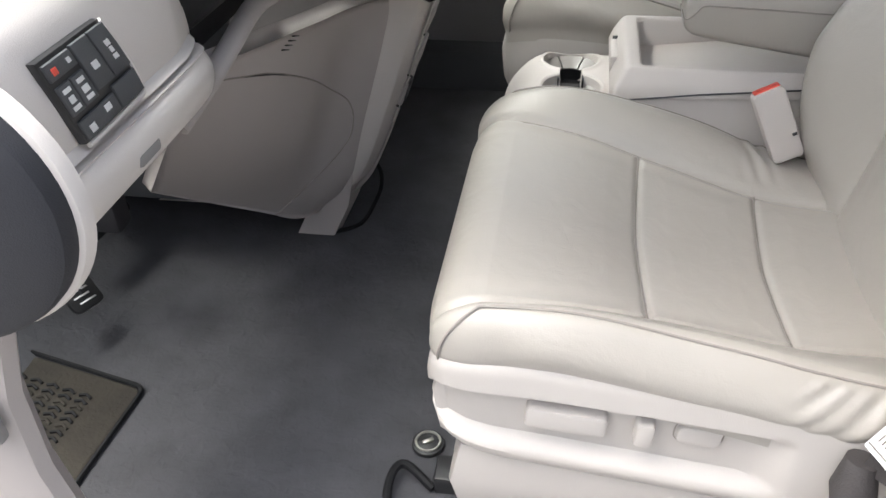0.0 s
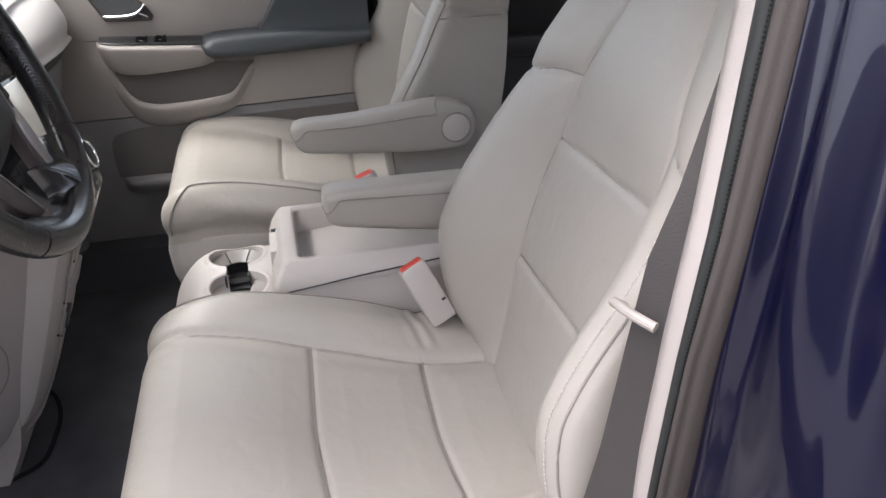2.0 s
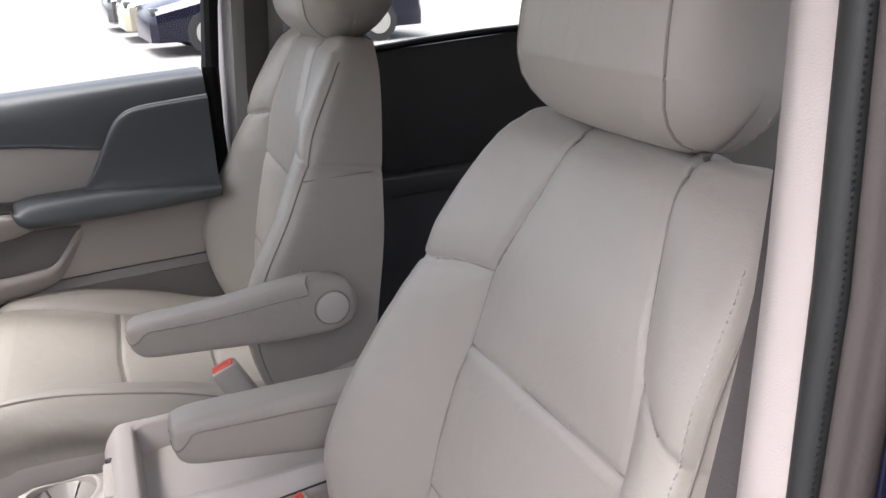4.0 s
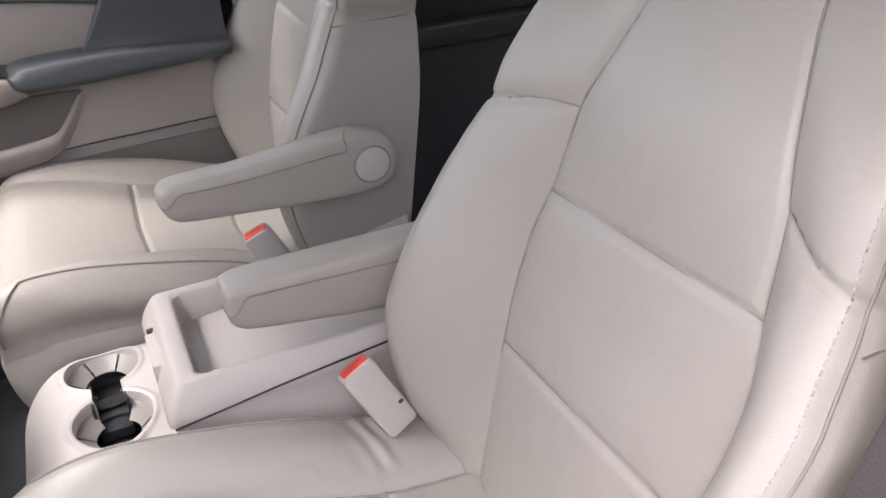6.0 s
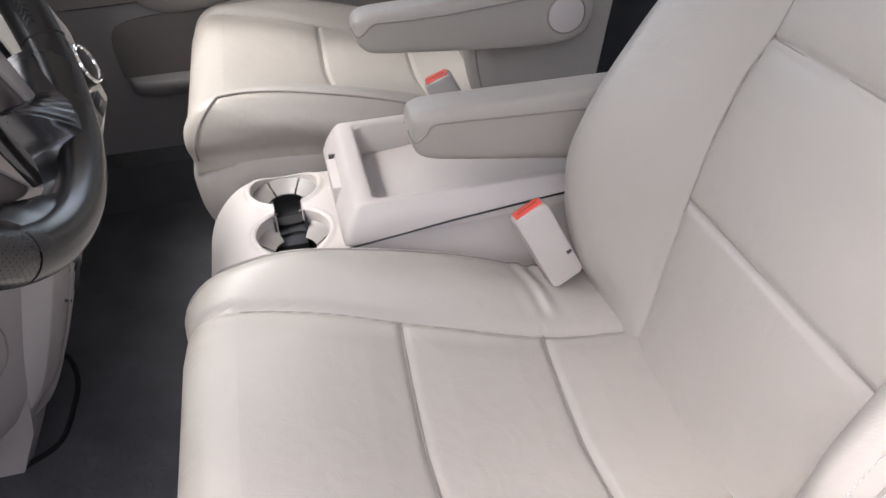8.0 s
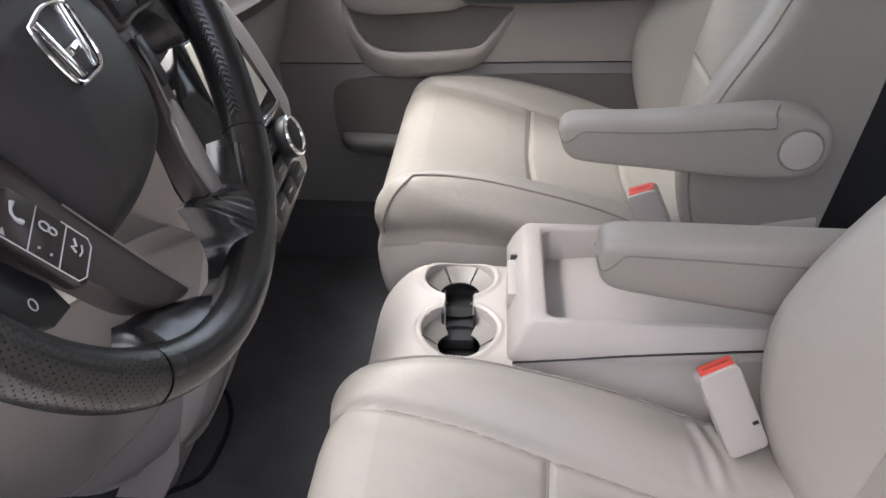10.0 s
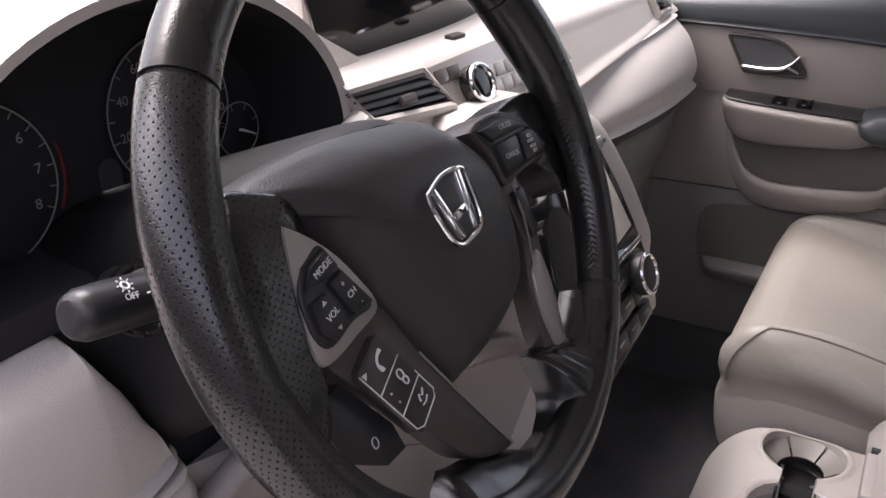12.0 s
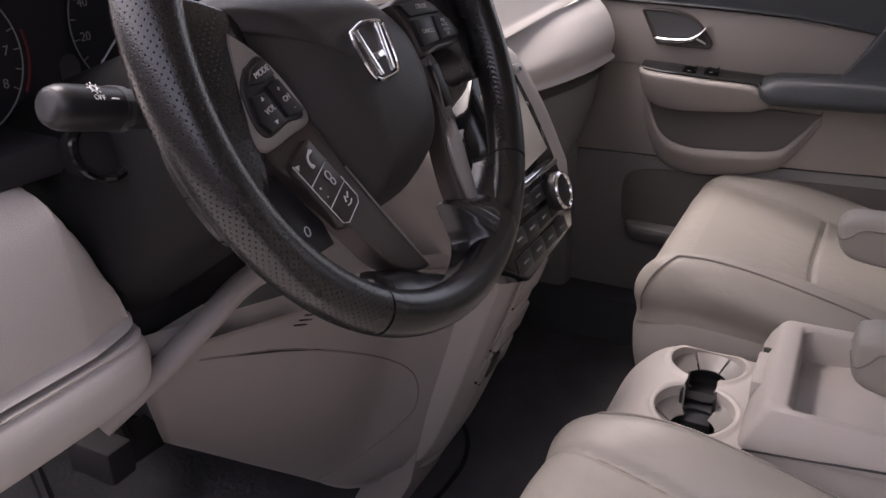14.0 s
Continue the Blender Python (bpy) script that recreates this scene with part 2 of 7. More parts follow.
def unwrap(bm, fn):
    """Lays the mesh out flat by fn(place) -> (u, v) in metres."""
    layer = bm.loops.layers.uv.new("UVMap")
    for f in bm.faces:
        uv = [fn(l.vert.co) for l in f.loops]
        for q in (0, 1):
            if max(p[q] for p in uv) - min(p[q] for p in uv) > 0.05:
                m = max(p[q] for p in uv)
                uv = [tuple(p[i] + (WRAP[i] if i == q and p[i] < m - 0.05 else 0) for i in (0, 1)) for p in uv]
        for l, p in zip(f.loops, uv):
            l[layer].uv = p
    return bm


WRAP = (9.0, 2 * math.pi * 0.019)

# ---------------------------------------------------------------- the large structure
FLOOR = 0.06
MID = 0.795          # the car's middle line
SEAT_Y = 0.39        # middle of the driver's seat


# ---------------------------------------------------------------- seats
def seat(label, mirror, lift, recline):
    """A front seat with its cushion, backrest, head restraint, base and armrest."""
    base = thing("front_seat", label, "car seat", "front seats", (0.32, 2 * MID - SEAT_Y if mirror else SEAT_Y, FLOOR))

    def world_of(x, y, z):
        y = np.asarray(y) + SEAT_Y
        y = 2 * MID - y if mirror else y
        return np.stack(np.broadcast_arrays(x, y, np.asarray(z) + lift), -1)

    def wp(x, y, z):
        return Vector(world_of(x, y, z).tolist())

    # cushion: p runs to the rear, q towards the middle of the car
    def pad(p, q):
        v = np.abs(q)
        centre = ease(p, [0.04, 0.10, 0.2, 0.3, 0.445, 0.56], [0.392, 0.392, 0.378, 0.355, 0.322, 0.318])
        ridge = ease(p, [0.05, 0.11, 0.2, 0.36, 0.45, 0.54, 0.62], [0.016 if mirror else 0.0, 0.034 if mirror else 0.022, 0.046, 0.046, 0.030, 0.010, 0.0]) * np.where(q < 0, 0.75 if mirror else 0.62, 1.0)
        start = ease(p, [0.05, 0.15, 0.3, 0.56], [0.185, 0.175, 0.152, 0.13])
        rise = ridge * step(start - 0.01, start + 0.065, v)
        sag = 0.010 * np.cos(np.clip(v / 0.16, 0, 1) * math.pi / 2)
        heel = 0.0 if mirror else 0.012 * step(0.30, 0.48, p) * step(0.13, 0.22, v) * (q < 0)
        return centre + rise + heel - sag * step(0.12, 0.3, p)

    front_in = [(0.02, 0.205), (0.10, 0.200), (0.2, 0.184), (0.3, 0.166), (0.45, 0.148), (0.60, 0.135)]
    front_out = [(a, -b) for a, b in front_in]
    seam_a = [(0.292, -0.166), (0.285, 0.0), (0.292, 0.166)]
    seam_b = [(0.448, -0.150), (0.44, 0.0), (0.448, 0.150)]

    def wrinkle(p, q, o):
        # creases at the rear corner of the outer border and on the inner bolster
        fan = 0.0013 * (np.sin((p - 0.58) * (330 - 90 * o) + 2.0) + 0.7 * np.sin((p - 0.58) * (205 - 70 * o) + 0.6)) * step(0.41, 0.46, p) * (1 - step(0.54, 0.575, p)) * step(0.38, 0.60, o) * (1 - step(1.5, 2.2, o)) * (q < 0)
        soft = 0.0022 * np.sin(p * 260 + q * 90) * np.exp(-((p - 0.455) / 0.022) ** 2) * step(0.155, 0.175, q) * (1 - step(0.6, 1.0, o))
        return fan + soft

    def cut(p, q, o):
        g = 0.006 * np.exp(-(near(p, q, seam_a) / 0.004) ** 2) + 0.006 * np.exp(-(near(p, q, seam_b) / 0.004) ** 2)
        g = np.maximum(g, 0.007 * np.exp(-(np.minimum(near(p, q, front_in), near(p, q, front_out)) / 0.004) ** 2))
        dome = np.minimum(np.minimum(near(p, q, seam_a), near(p, q, seam_b)), np.minimum(near(p, q, front_in), near(p, q, front_out)))
        g = g - 0.005 * np.clip(dome / 0.04, 0, 1) ** 0.7 + wrinkle(p, q, o)
        return g + 0.003 * np.exp(-((o - 0.35) / 0.06) ** 2) * step(0.13, 0.20, p) - 0.006 * np.exp(-((o - 1.5) / 0.38) ** 2) * step(0.11, 0.20, p) + 0.006 * step(1.8, 2.4, o)
    p, q, h, o = sheet(0.068, 0.60, -0.230, 0.255, (0.055, 0.03), (0.028, 0.024), 0.045, 0.055, 200, 130, 18, pad, cut)
    pos = world_of(p, q, h)
    inner = interp(p, [a for a, b in front_in], [b for a, b in front_in])
    reg = np.where(o > 0.35, 4, np.where(np.abs(q) > inner, np.where(q < 0, 5, 3), np.where(p < 0.292, 0, np.where(p < 0.448, 1, 2))))
    skin("cushion", pos, mirror, reg, ["front leather panel", "middle leather panel", "rear leather panel", "inner leather side bolster", "leather cushion border", "outer leather side bolster"], [LEATHER] * 6, base,
         ["cushion_front", "cushion_middle", "cushion_rear", "cushion_bolster", "cushion_border", "cushion_bolster"])

    def on_pad(a, b, ta=0.0, tb=0.0, out_=0.0):
        th = math.hypot(ta, tb)
        z = float(pad(np.array(a), np.array(b))) - 0.045 * (1 - math.cos(min(math.pi / 2, th))) - 0.045 * max(0, th - math.pi / 2)
        g = float(cut(np.array(a), np.array(b), np.array(th))) - out_ - 0.0006
        k = math.sin(min(math.pi / 2, th)) / max(th, 1e-6)
        return wp(a + g * k * ta * (1 if a < 0.3 else -1), b - g * k * tb * (1 if b > 0 else -1), z - g * math.cos(min(math.pi / 2, th)))

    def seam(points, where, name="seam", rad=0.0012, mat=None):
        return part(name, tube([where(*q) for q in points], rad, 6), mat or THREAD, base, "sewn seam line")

    def dense(line_, n=10):
        return [(v.x, v.y) for v in smooth_line([(a, b, 0) for a, b in line_], n)]
    for ln in (seam_a, seam_b):
        seam(dense(ln, 14), on_pad)
    for s, q0, rq in ((-1, -0.202, 0.028), (1, 0.231, 0.024)):
        rim_ = []
        for k in range(61):
            a = 0.56 - 0.43 * k / 60
            th = 0.35
            rim_.append((a, q0 + s * rq * math.sin(th), 0, th))
        for k in range(1, 31):
            t, th = 0.95 * (k / 30) ** 0.85, 0.35 + 2.0 * (k / 30) ** 1.6
            w = math.sin(min(math.pi / 2, th))
            rim_.append((0.123 - 0.055 * w * math.sin(t), q0 + s * rq * w * math.cos(t), th * math.sin(t), th * math.cos(t)))
        seam([(*r, 0.0006 + 0.0018 * float(step(0.13, 0.20, r[0]))) for r in rim_], on_pad, "piping", 0.0015)

    seam([(a, b) for a, b in dense(front_in, 10) if 0.12 < a < 0.56], on_pad, rad=0.0009)
    if not mirror:
        # fine stitch along the inner top edge
        bm = bmesh.new()
        for k in range(105):
            a = 0.14 + 0.39 * k / 105
            ends = [on_pad(a + d, 0.231 + 0.024 * math.sin(0.5), 0, 0.5, 0.0012) for d in (0, 0.0024)]
            one = tube(ends, 0.0006, 4)
            me_ = bpy.data.meshes.new("tmp")
            one.to_mesh(me_)
            one.free()
            bm.from_mesh(me_)
            bpy.data.meshes.remove(me_)
        part("stitching", bm, STITCH, base, "pale running stitch")["kind"] = "stuff"

    # backrest: p runs up the back, q towards the middle of the car, height towards the front
    lean = radians(recline)
    foot, up, out = ((0.537, 0.278) if mirror else (0.545, 0.30)), (math.sin(lean), math.cos(lean)), (-math.cos(lean), math.sin(lean))
    BQ, BR, BZ, SKIRT = 0.218, 0.026, 0.032, 0.12

    def taper(p):
        return ease(p, [-0.05, 0.2, 0.33, 0.38, 0.43, 0.48, 0.53, 0.57, 0.61, 0.66], [0.98, 1.0, 1.0, 0.965, 0.925, 0.885, 0.845, 0.79, 0.71, 0.62])

    def old_taper(p):
        return np.interp(p, [-0.05, 0.2, 0.30, 0.42, 0.52, 0.63], [0.96, 0.98, 0.98, 0.91, 0.82, 0.72])
    side = [(a, b * float(old_taper(a) / taper(a))) for a, b in ((-0.02, 0.125), (0.18, 0.130), (0.30, 0.134), (0.375, 0.124), (0.45, 0.120), (0.50, 0.106), (0.54, 0.094), (0.575, 0.086), (0.604, 0.082), (0.64, 0.08))]
    side_out = [(a, -b - 0.030 * float(step(0.02, 0.15, a))) for a, b in side]

    def back_pad(p, q):
        v = np.abs(q)
        edge = np.where(q > 0, interp(p, [a for a, b in side], [b for a, b in side]), interp(p, [a for a, b in side_out], [-b for a, b in side_out]))
        crest = ease(p, [-0.04, 0.02, 0.065, 0.12, 0.18, 0.22, 0.27, 0.33, 0.38, 0.43, 0.48, 0.53, 0.60], [0.0, 0.016, 0.050, 0.077, 0.093, 0.091, 0.080, 0.060, 0.044, 0.030, 0.022, 0.014, 0.0])
        f = np.clip((v - edge) / np.maximum(BQ - edge, 0.02), 0, 1)
        lumbar = 0.008 * np.exp(-((p - 0.20) / 0.12) ** 2)
        return (crest - lumbar) * np.sin(f * math.pi / 2) ** 1.15 + lumbar - 0.02 * step(0.45, 0.6, p)
    sides = [side, side_out]
    rows_ = [[(0.20, side_out[1][1]), (0.195, side[1][1])], [(0.375, side_out[3][1]), (0.367, side[3][1])]]
    shoulder = [[(0.452, side[4][1] if s > 0 else side_out[4][1]), (0.447, s * 0.165), (0.437, s * 0.20), (0.42, s * 0.28)] for s in (1, -1)]

    def back_cut(p, q, o):
        d_rows = np.minimum(near(p, q, rows_[0]), near(p, q, rows_[1]))
        d_side = np.minimum(near(p, q, sides[0]), near(p, q, sides[1]))
        d_sh = np.minimum(near(p, q, shoulder[0]), near(p, q, shoulder[1]))
        g = np.maximum(0.0045 * np.exp(-(d_rows / 0.0035) ** 2), 0.0042 * np.exp(-(np.minimum(d_side, d_sh) / 0.004) ** 2))
        g = g - 0.005 * np.clip(np.minimum(d_rows, np.minimum(d_side, d_sh)) / 0.04, 0, 1) ** 0.7
        return g + 0.003 * np.exp(-((o - 0.85) / 0.07) ** 2)

    p, q, h, o = sheet(-0.04, 0.61, -BQ - BR, BQ + BR, (0.03, 0.05), (BR, BR), BZ, SKIRT, 130, 120, 30, back_pad, back_cut, taper)
    # the sides and the top run back to the rear shell
    run = np.clip((o - math.pi / 2) / (SKIRT / BZ), 0, 1)
    h = h + run * SKIRT
    h = h + run * (interp(p, [0, 0.3, 0.6], [-0.115, -0.105, -0.085]) - h)
    pos = world_of(foot[0] + p * up[0] + h * out[0], q, foot[1] + p * up[1] + h * out[1])
    qq = q / taper(p)
    inner = np.where(qq < 0, interp(p, [a for a, b in side_out], [-b for a, b in side_out]), interp(p, [a for a, b in side], [b for a, b in side]))
    reg = np.where(o > 0.85, 4, np.where(np.abs(qq) > inner, np.where(p > interp(np.abs(qq), [0.119, 0.16, 0.20, 0.28], [0.452, 0.447, 0.437, 0.42]), 5, 3) + np.where(qq < 0, 4, 0), np.where(p < 0.198, 0, np.where(p < 0.37, 1, 2))))
    skin("backrest", pos, mirror, reg, ["lower leather panel", "middle leather panel", "upper leather panel", "leather side bolster", "leather backrest side", "leather shoulder panel", "", "leather side bolster", "", "leather shoulder panel"], [LEATHER] * 10, base,
         ["backrest_lower", "backrest_middle", "backrest_upper", "backrest_bolster", "backrest_side", "backrest_shoulder", "", "backrest_bolster", "", "backrest_shoulder"])

    def on_back(a, b, ta=0.0, tb=0.0, out_=0.0):
        if not ta and a > 0.56:
            ta = math.asin(min(0.98, (a - 0.56) / 0.05))
        th = math.hypot(ta, tb)
        g = float(back_cut(np.array(a), np.array(b), np.array(th))) - out_ - 0.0006
        z = float(back_pad(np.array(a), np.array(b))) - BZ * (1 - math.cos(min(math.pi / 2, th))) - g * math.cos(min(math.pi / 2, th))
        b = b - g * math.sin(min(math.pi / 2, th)) * (1 if b > 0 else -1) * (tb > 0)
        return wp(foot[0] + a * up[0] + z * out[0], b * float(taper(a)), foot[1] + a * up[1] + z * out[1])
    for ln in (*sides, *shoulder, *rows_):
        ln = [k for k in ln if abs(k[1]) < 0.235 and 0.02 < k[0] < 0.61]
        if len(ln) > 1:
            seam(dense(ln, 14), on_back)
    # running stitch along the bolster edges
    bm = bmesh.new()
    for s in (-1,):
        for k in range(95):
            a = 0.0 + 0.56 * k / 95
            p0, p1 = on_back(a, s * (BQ + BR * math.sin(0.45)), 0, 0.45, 0.0008), on_back(a + 0.0035, s * (BQ + BR * math.sin(0.45)), 0, 0.45, 0.0012)
            one = tube([p0, p1], 0.0006, 4)
            me_ = bpy.data.meshes.new("tmp")
            one.to_mesh(me_)
            one.free()
            bm.from_mesh(me_)
            bpy.data.meshes.remove(me_)
    part("stitching", bm, STITCH, base, "pale running stitch")["kind"] = "stuff"
    for s in (-1, 1):
        seam([(0.02 + 0.56 * k / 40, s * (BQ + BR * math.sin(0.85)), 0, 0.85, 0.0010) for k in range(41)], on_back, "piping", 0.0013)
        # level seam across the side
        across = []
        for k in range(13):
            d = 0.028 - 0.110 * k / 12
            a = 0.405 + 0.02 * k / 12
            across.append(wp(foot[0] + a * up[0] + d * out[0], s * ((BQ + BR) * float(taper(a)) + 0.0014), foot[1] + a * up[1] + d * out[1]))
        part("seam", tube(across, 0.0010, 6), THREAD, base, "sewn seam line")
    # rear shell of the backrest
    slope = math.tan(lean)
    prof = [(x + slope * (z - 0.3), z) for x, z in ((0.58, 0.27), (0.645, 0.27), (0.645, 0.5), (0.632, 0.78), (0.626, 0.82), (0.60, 0.84), (0.58, 0.82), (0.60, 0.6))]
    rings = []
    for w, f in ((-0.228, 0.97), (-0.215, 1.0), (0.215, 1.0), (0.228, 0.97)):
        rings.append([wp(x, w * (1.0 if z < 0.62 else 1.0 - 0.3 * min(1, (z - 0.62) / 0.25)), z) for x, z in prof])
    part("backrest_shell", loft(rings), LEATHER, base, "smooth backrest rear shell")

    # head restraint
    def head_pad(p, q):
        return 0.018 * np.cos(q / 0.15 * math.pi / 2) + 0.012 * np.sin(np.clip(p / 0.2, 0, 1) * math.pi)

    def head_cut(p, q, o):
        return 0.004 * np.exp(-((np.abs(q) - 0.095) / 0.004) ** 2)
    hl = radians(8)
    p, q, h, o = sheet(0.0, 0.21, -0.135, 0.135, (0.055, 0.06), (0.05, 0.05), 0.055, 0.02, 30, 60, 8, head_pad, head_cut, lambda p: interp(p, [0, 0.05, 0.2], [0.9, 1.0, 0.9]))
    hx, hz = 0.685 + 0.6 * (math.tan(lean) - math.tan(radians(13.9))), 0.870 if mirror else 0.893
    pos = world_of(hx + p * math.sin(hl) - h * math.cos(hl), q, hz + p * math.cos(hl) + h * math.sin(hl))
    back = pos.copy()
    back[..., 0] = 2 * (hx + 0.055) - pos[..., 0] + 2 * np.sin(hl) * (pos[..., 2] - hz)
    head = skin("head_restraint", pos, mirror, np.zeros(p.shape, int), ["stitched leather head restraint"], [LEATHER], base, ["head_restraint"])[0]
    skin("head_restraint", back, not mirror, np.zeros(p.shape, int), [""], [LEATHER], head, ["head_restraint_back"])
    for s in (-1, 1):
        col_ = int(np.argmin(np.abs(q[q.shape[0] // 2] - s * 0.095)))
        part("seam", tube([Vector(v) for v in pos[3:-3, col_].tolist()], 0.0013, 6), THREAD, head, "sewn seam line")
    for s in (-1, 1):
        part("post", tube([wp(hx + 0.057, s * 0.075, 0.84), wp(hx + 0.063, s * 0.075, 0.94)], 0.006, 10), CHROME, base, "chrome head restraint post")
        part("post_guide", tube([wp(hx + 0.062, s * 0.075, 0.835), wp(hx + 0.066, s * 0.075, 0.858)], 0.014, 14), PLASTIC, base, "beige post guide")
    # plastic base round the cushion, with a long scooped recess on the outer side
    top = [(0.062, 0.300), (0.075, 0.335), (0.12, 0.347), (0.20, 0.348), (0.40, 0.330), (0.47, 0.318), (0.52, 0.330), (0.58, 0.375), (0.66, 0.395)]
    low = [(0.068, 0.235), (0.085, 0.215), (0.13, 0.198), (0.20, 0.188), (0.40, 0.165), (0.47, 0.155), (0.52, 0.150), (0.58, 0.145), (0.66, 0.14)]
    for s in (-1, 1):
        w = 0.236 if s < 0 else 0.252
        k = 26
        rings = []
        for (tx, tz), (lx, lz) in zip([(v.x, v.y) for v in smooth_line([(a, b, 0) for a, b in top], 7)], [(v.x, v.y) for v in smooth_line([(a, b, 0) for a, b in low], 7)]):
            ring = []
            along = float(interp(tx, [0.06, 0.068, 0.08, 0.10, 0.13, 0.66], [-0.045, -0.022, -0.010, -0.003, 0.0, 0.0]))
            for j in range(k + 1):
                f = j / k
                x, z = tx + (lx - tx) * f, tz + (lz - tz) * f
                roll = 0.018 * (1 - math.sqrt(max(0, 1 - max(0, (0.12 - f) / 0.12) ** 2))) + 0.016 * (1 - math.sqrt(max(0, 1 - max(0, (f - 0.86) / 0.14) ** 2)))
                scoop = 0.0
                if s < 0 and not mirror:
                    ends = float(1 - step(0.40, 0.45, x))
                    scoop = 0.020 * ends * float(step(0.27, 0.33, f) * (1 - step(0.72, 0.84, f)))
                ring.append(wp(x, s * (w + along - roll - scoop + 0.006 * math.sin(f * 3.1)), z))
            ring.append(wp(lx + 0.004, s * 0.18, lz + 0.01))
            ring.append(wp(tx + 0.004, s * 0.18, tz - 0.01))
            rings.append(ring)
        part("base_side", loft(rings), SEATBASE, base, "moulded plastic base side")
    part("base_front", prism([(0.075, 0.21), (0.068, 0.27), (0.08, 0.325), (0.14, 0.335), (0.14, 0.19), (0.10, 0.19)], "y", *sorted((wp(0, -0.21, 0).y, wp(0, 0.21, 0).y)), 0.006, m=Matrix.Translation((0, 0, lift))), SEATBASE, base)
    part("lower_skirt", prism([(0.10, FLOOR + 0.012 - lift), (0.085, 0.13), (0.10, 0.20), (0.62, 0.17), (0.62, FLOOR + 0.012 - lift)], "y", *sorted((wp(0, -0.222, 0).y, wp(0, 0.222, 0).y)), 0.008, m=Matrix.Translation((0, 0, lift))), SEATBASE, base, "lower seat skirt")
    for s in (-1, 1):
        part("seat_rail", box(0.06, 0.60, *sorted((wp(0, s * 0.19, 0).y, wp(0, s * 0.15, 0).y)), FLOOR, FLOOR + 0.03, 0.004), BLACK, base, "black steel seat rail")
    # armrest on the inner side: flat faces with a padded cap sewn on top
    if mirror:
        low_ = [(0.306, 0.570), (0.309, 0.555), (0.317, 0.543), (0.335, 0.535), (0.40, 0.529), (0.455, 0.524), (0.55, 0.518), (0.60, 0.523), (0.617, 0.540), (0.624, 0.560)]
        high = [(0.306, 0.573), (0.309, 0.580), (0.317, 0.586), (0.335, 0.589), (0.40, 0.591), (0.455, 0.596), (0.55, 0.606), (0.60, 0.598), (0.617, 0.582), (0.624, 0.563)]
        y0, wide = 0.866, 0.050
    else:
        low_ = [(0.335, 0.525), (0.338, 0.508), (0.346, 0.497), (0.366, 0.490), (0.43, 0.479), (0.52, 0.465), (0.62, 0.452), (0.64, 0.452)]
        high = [(0.335, 0.528), (0.338, 0.543), (0.346, 0.548), (0.366, 0.551), (0.43, 0.551), (0.52, 0.550), (0.62, 0.550), (0.64, 0.550)]
        y0, wide = 0.660, 0.056
    lo_ = smooth_line([(a, b, 0) for a, b in low_], 4)
    hi_ = smooth_line([(a, b, 0) for a, b in high], 4)
    rows_ = []
    for u, v in zip(lo_, hi_):
        zc, r = (u.y + v.y) / 2, max(0.0015, (v.y - u.y) / 2)
        fill = min(1, (r / 0.030)) ** 0.35
        ring = []
        for k in range(48):
            a = 2 * math.pi * k / 48
            c, s = math.cos(a), math.sin(a)
            ring.append((u.x, y0 + wide / 2 + wide / 2 * fill * math.copysign(abs(c) ** 0.36, c), zc + r * math.copysign(abs(s) ** 0.55, s)))
        rows_.append(ring)
    arm = part("armrest", loft(rows_), LEATHER, base, "padded leather folding armrest", sharp=60)
    # sewn edge of the cap on both faces
    for face_ in (0, 1):
        trace = []
        for u, v in zip(lo_, hi_):
            if mirror and u.x > 0.560:
                continue
            r, zc = (v.y - u.y) / 2, (u.y + v.y) / 2
            fill = min(1, max(0.0015, r) / 0.030) ** 0.35
            rise = min(0.55, max(-0.75, (u.x - low_[0][0] - 0.012) / 0.022))
            s = math.copysign(abs(rise) ** (1 / 0.55), rise) if abs(rise) < 0.999 else rise
            c = math.sqrt(max(0.0, 1 - s * s)) ** 0.36
            trace.append((u.x, y0 + wide / 2 + (-1 if face_ == 0 else 1) * (wide / 2 * fill * c + 0.0003), zc + r * rise))
        if mirror:
            trace += [(0.548, trace[-1][1] + (0.004 if face_ == 0 else -0.004), 0.603), (0.553, trace[-1][1] + (0.013 if face_ == 0 else -0.013), 0.609)]
        part("seam", tube(smooth_line(trace, 2), 0.0011, 6), THREAD, arm, "sewn seam line")
    if mirror:
        hub = plane_at((0.583, 0.8655, 0.560), (1, 0, 0), (0, 0, 1))
        part("pivot_cap", prism([(0.024 * math.cos(2 * math.pi * k / 32), 0.024 * math.sin(2 * math.pi * k / 32)) for k in range(32)], "z", -0.004, 0.0015, 0.001, m=hub), PLASTIC, arm, "round plastic pivot cap")
        part("pivot_rim", tube([hub @ Vector((0.0255 * math.cos(2 * math.pi * k / 40), 0.0255 * math.sin(2 * math.pi * k / 40), 0.0)) for k in range(40)], 0.0012, 6, True, up=(0, 1, 0)), THREAD, arm, "dark gap round the cap")
    return base


driver_seat = seat("grey beige leather driver's seat with power switches", False, 0.0, 13.9)
seat("grey beige leather front passenger seat with folding armrest", True, 0.04, 10.0)


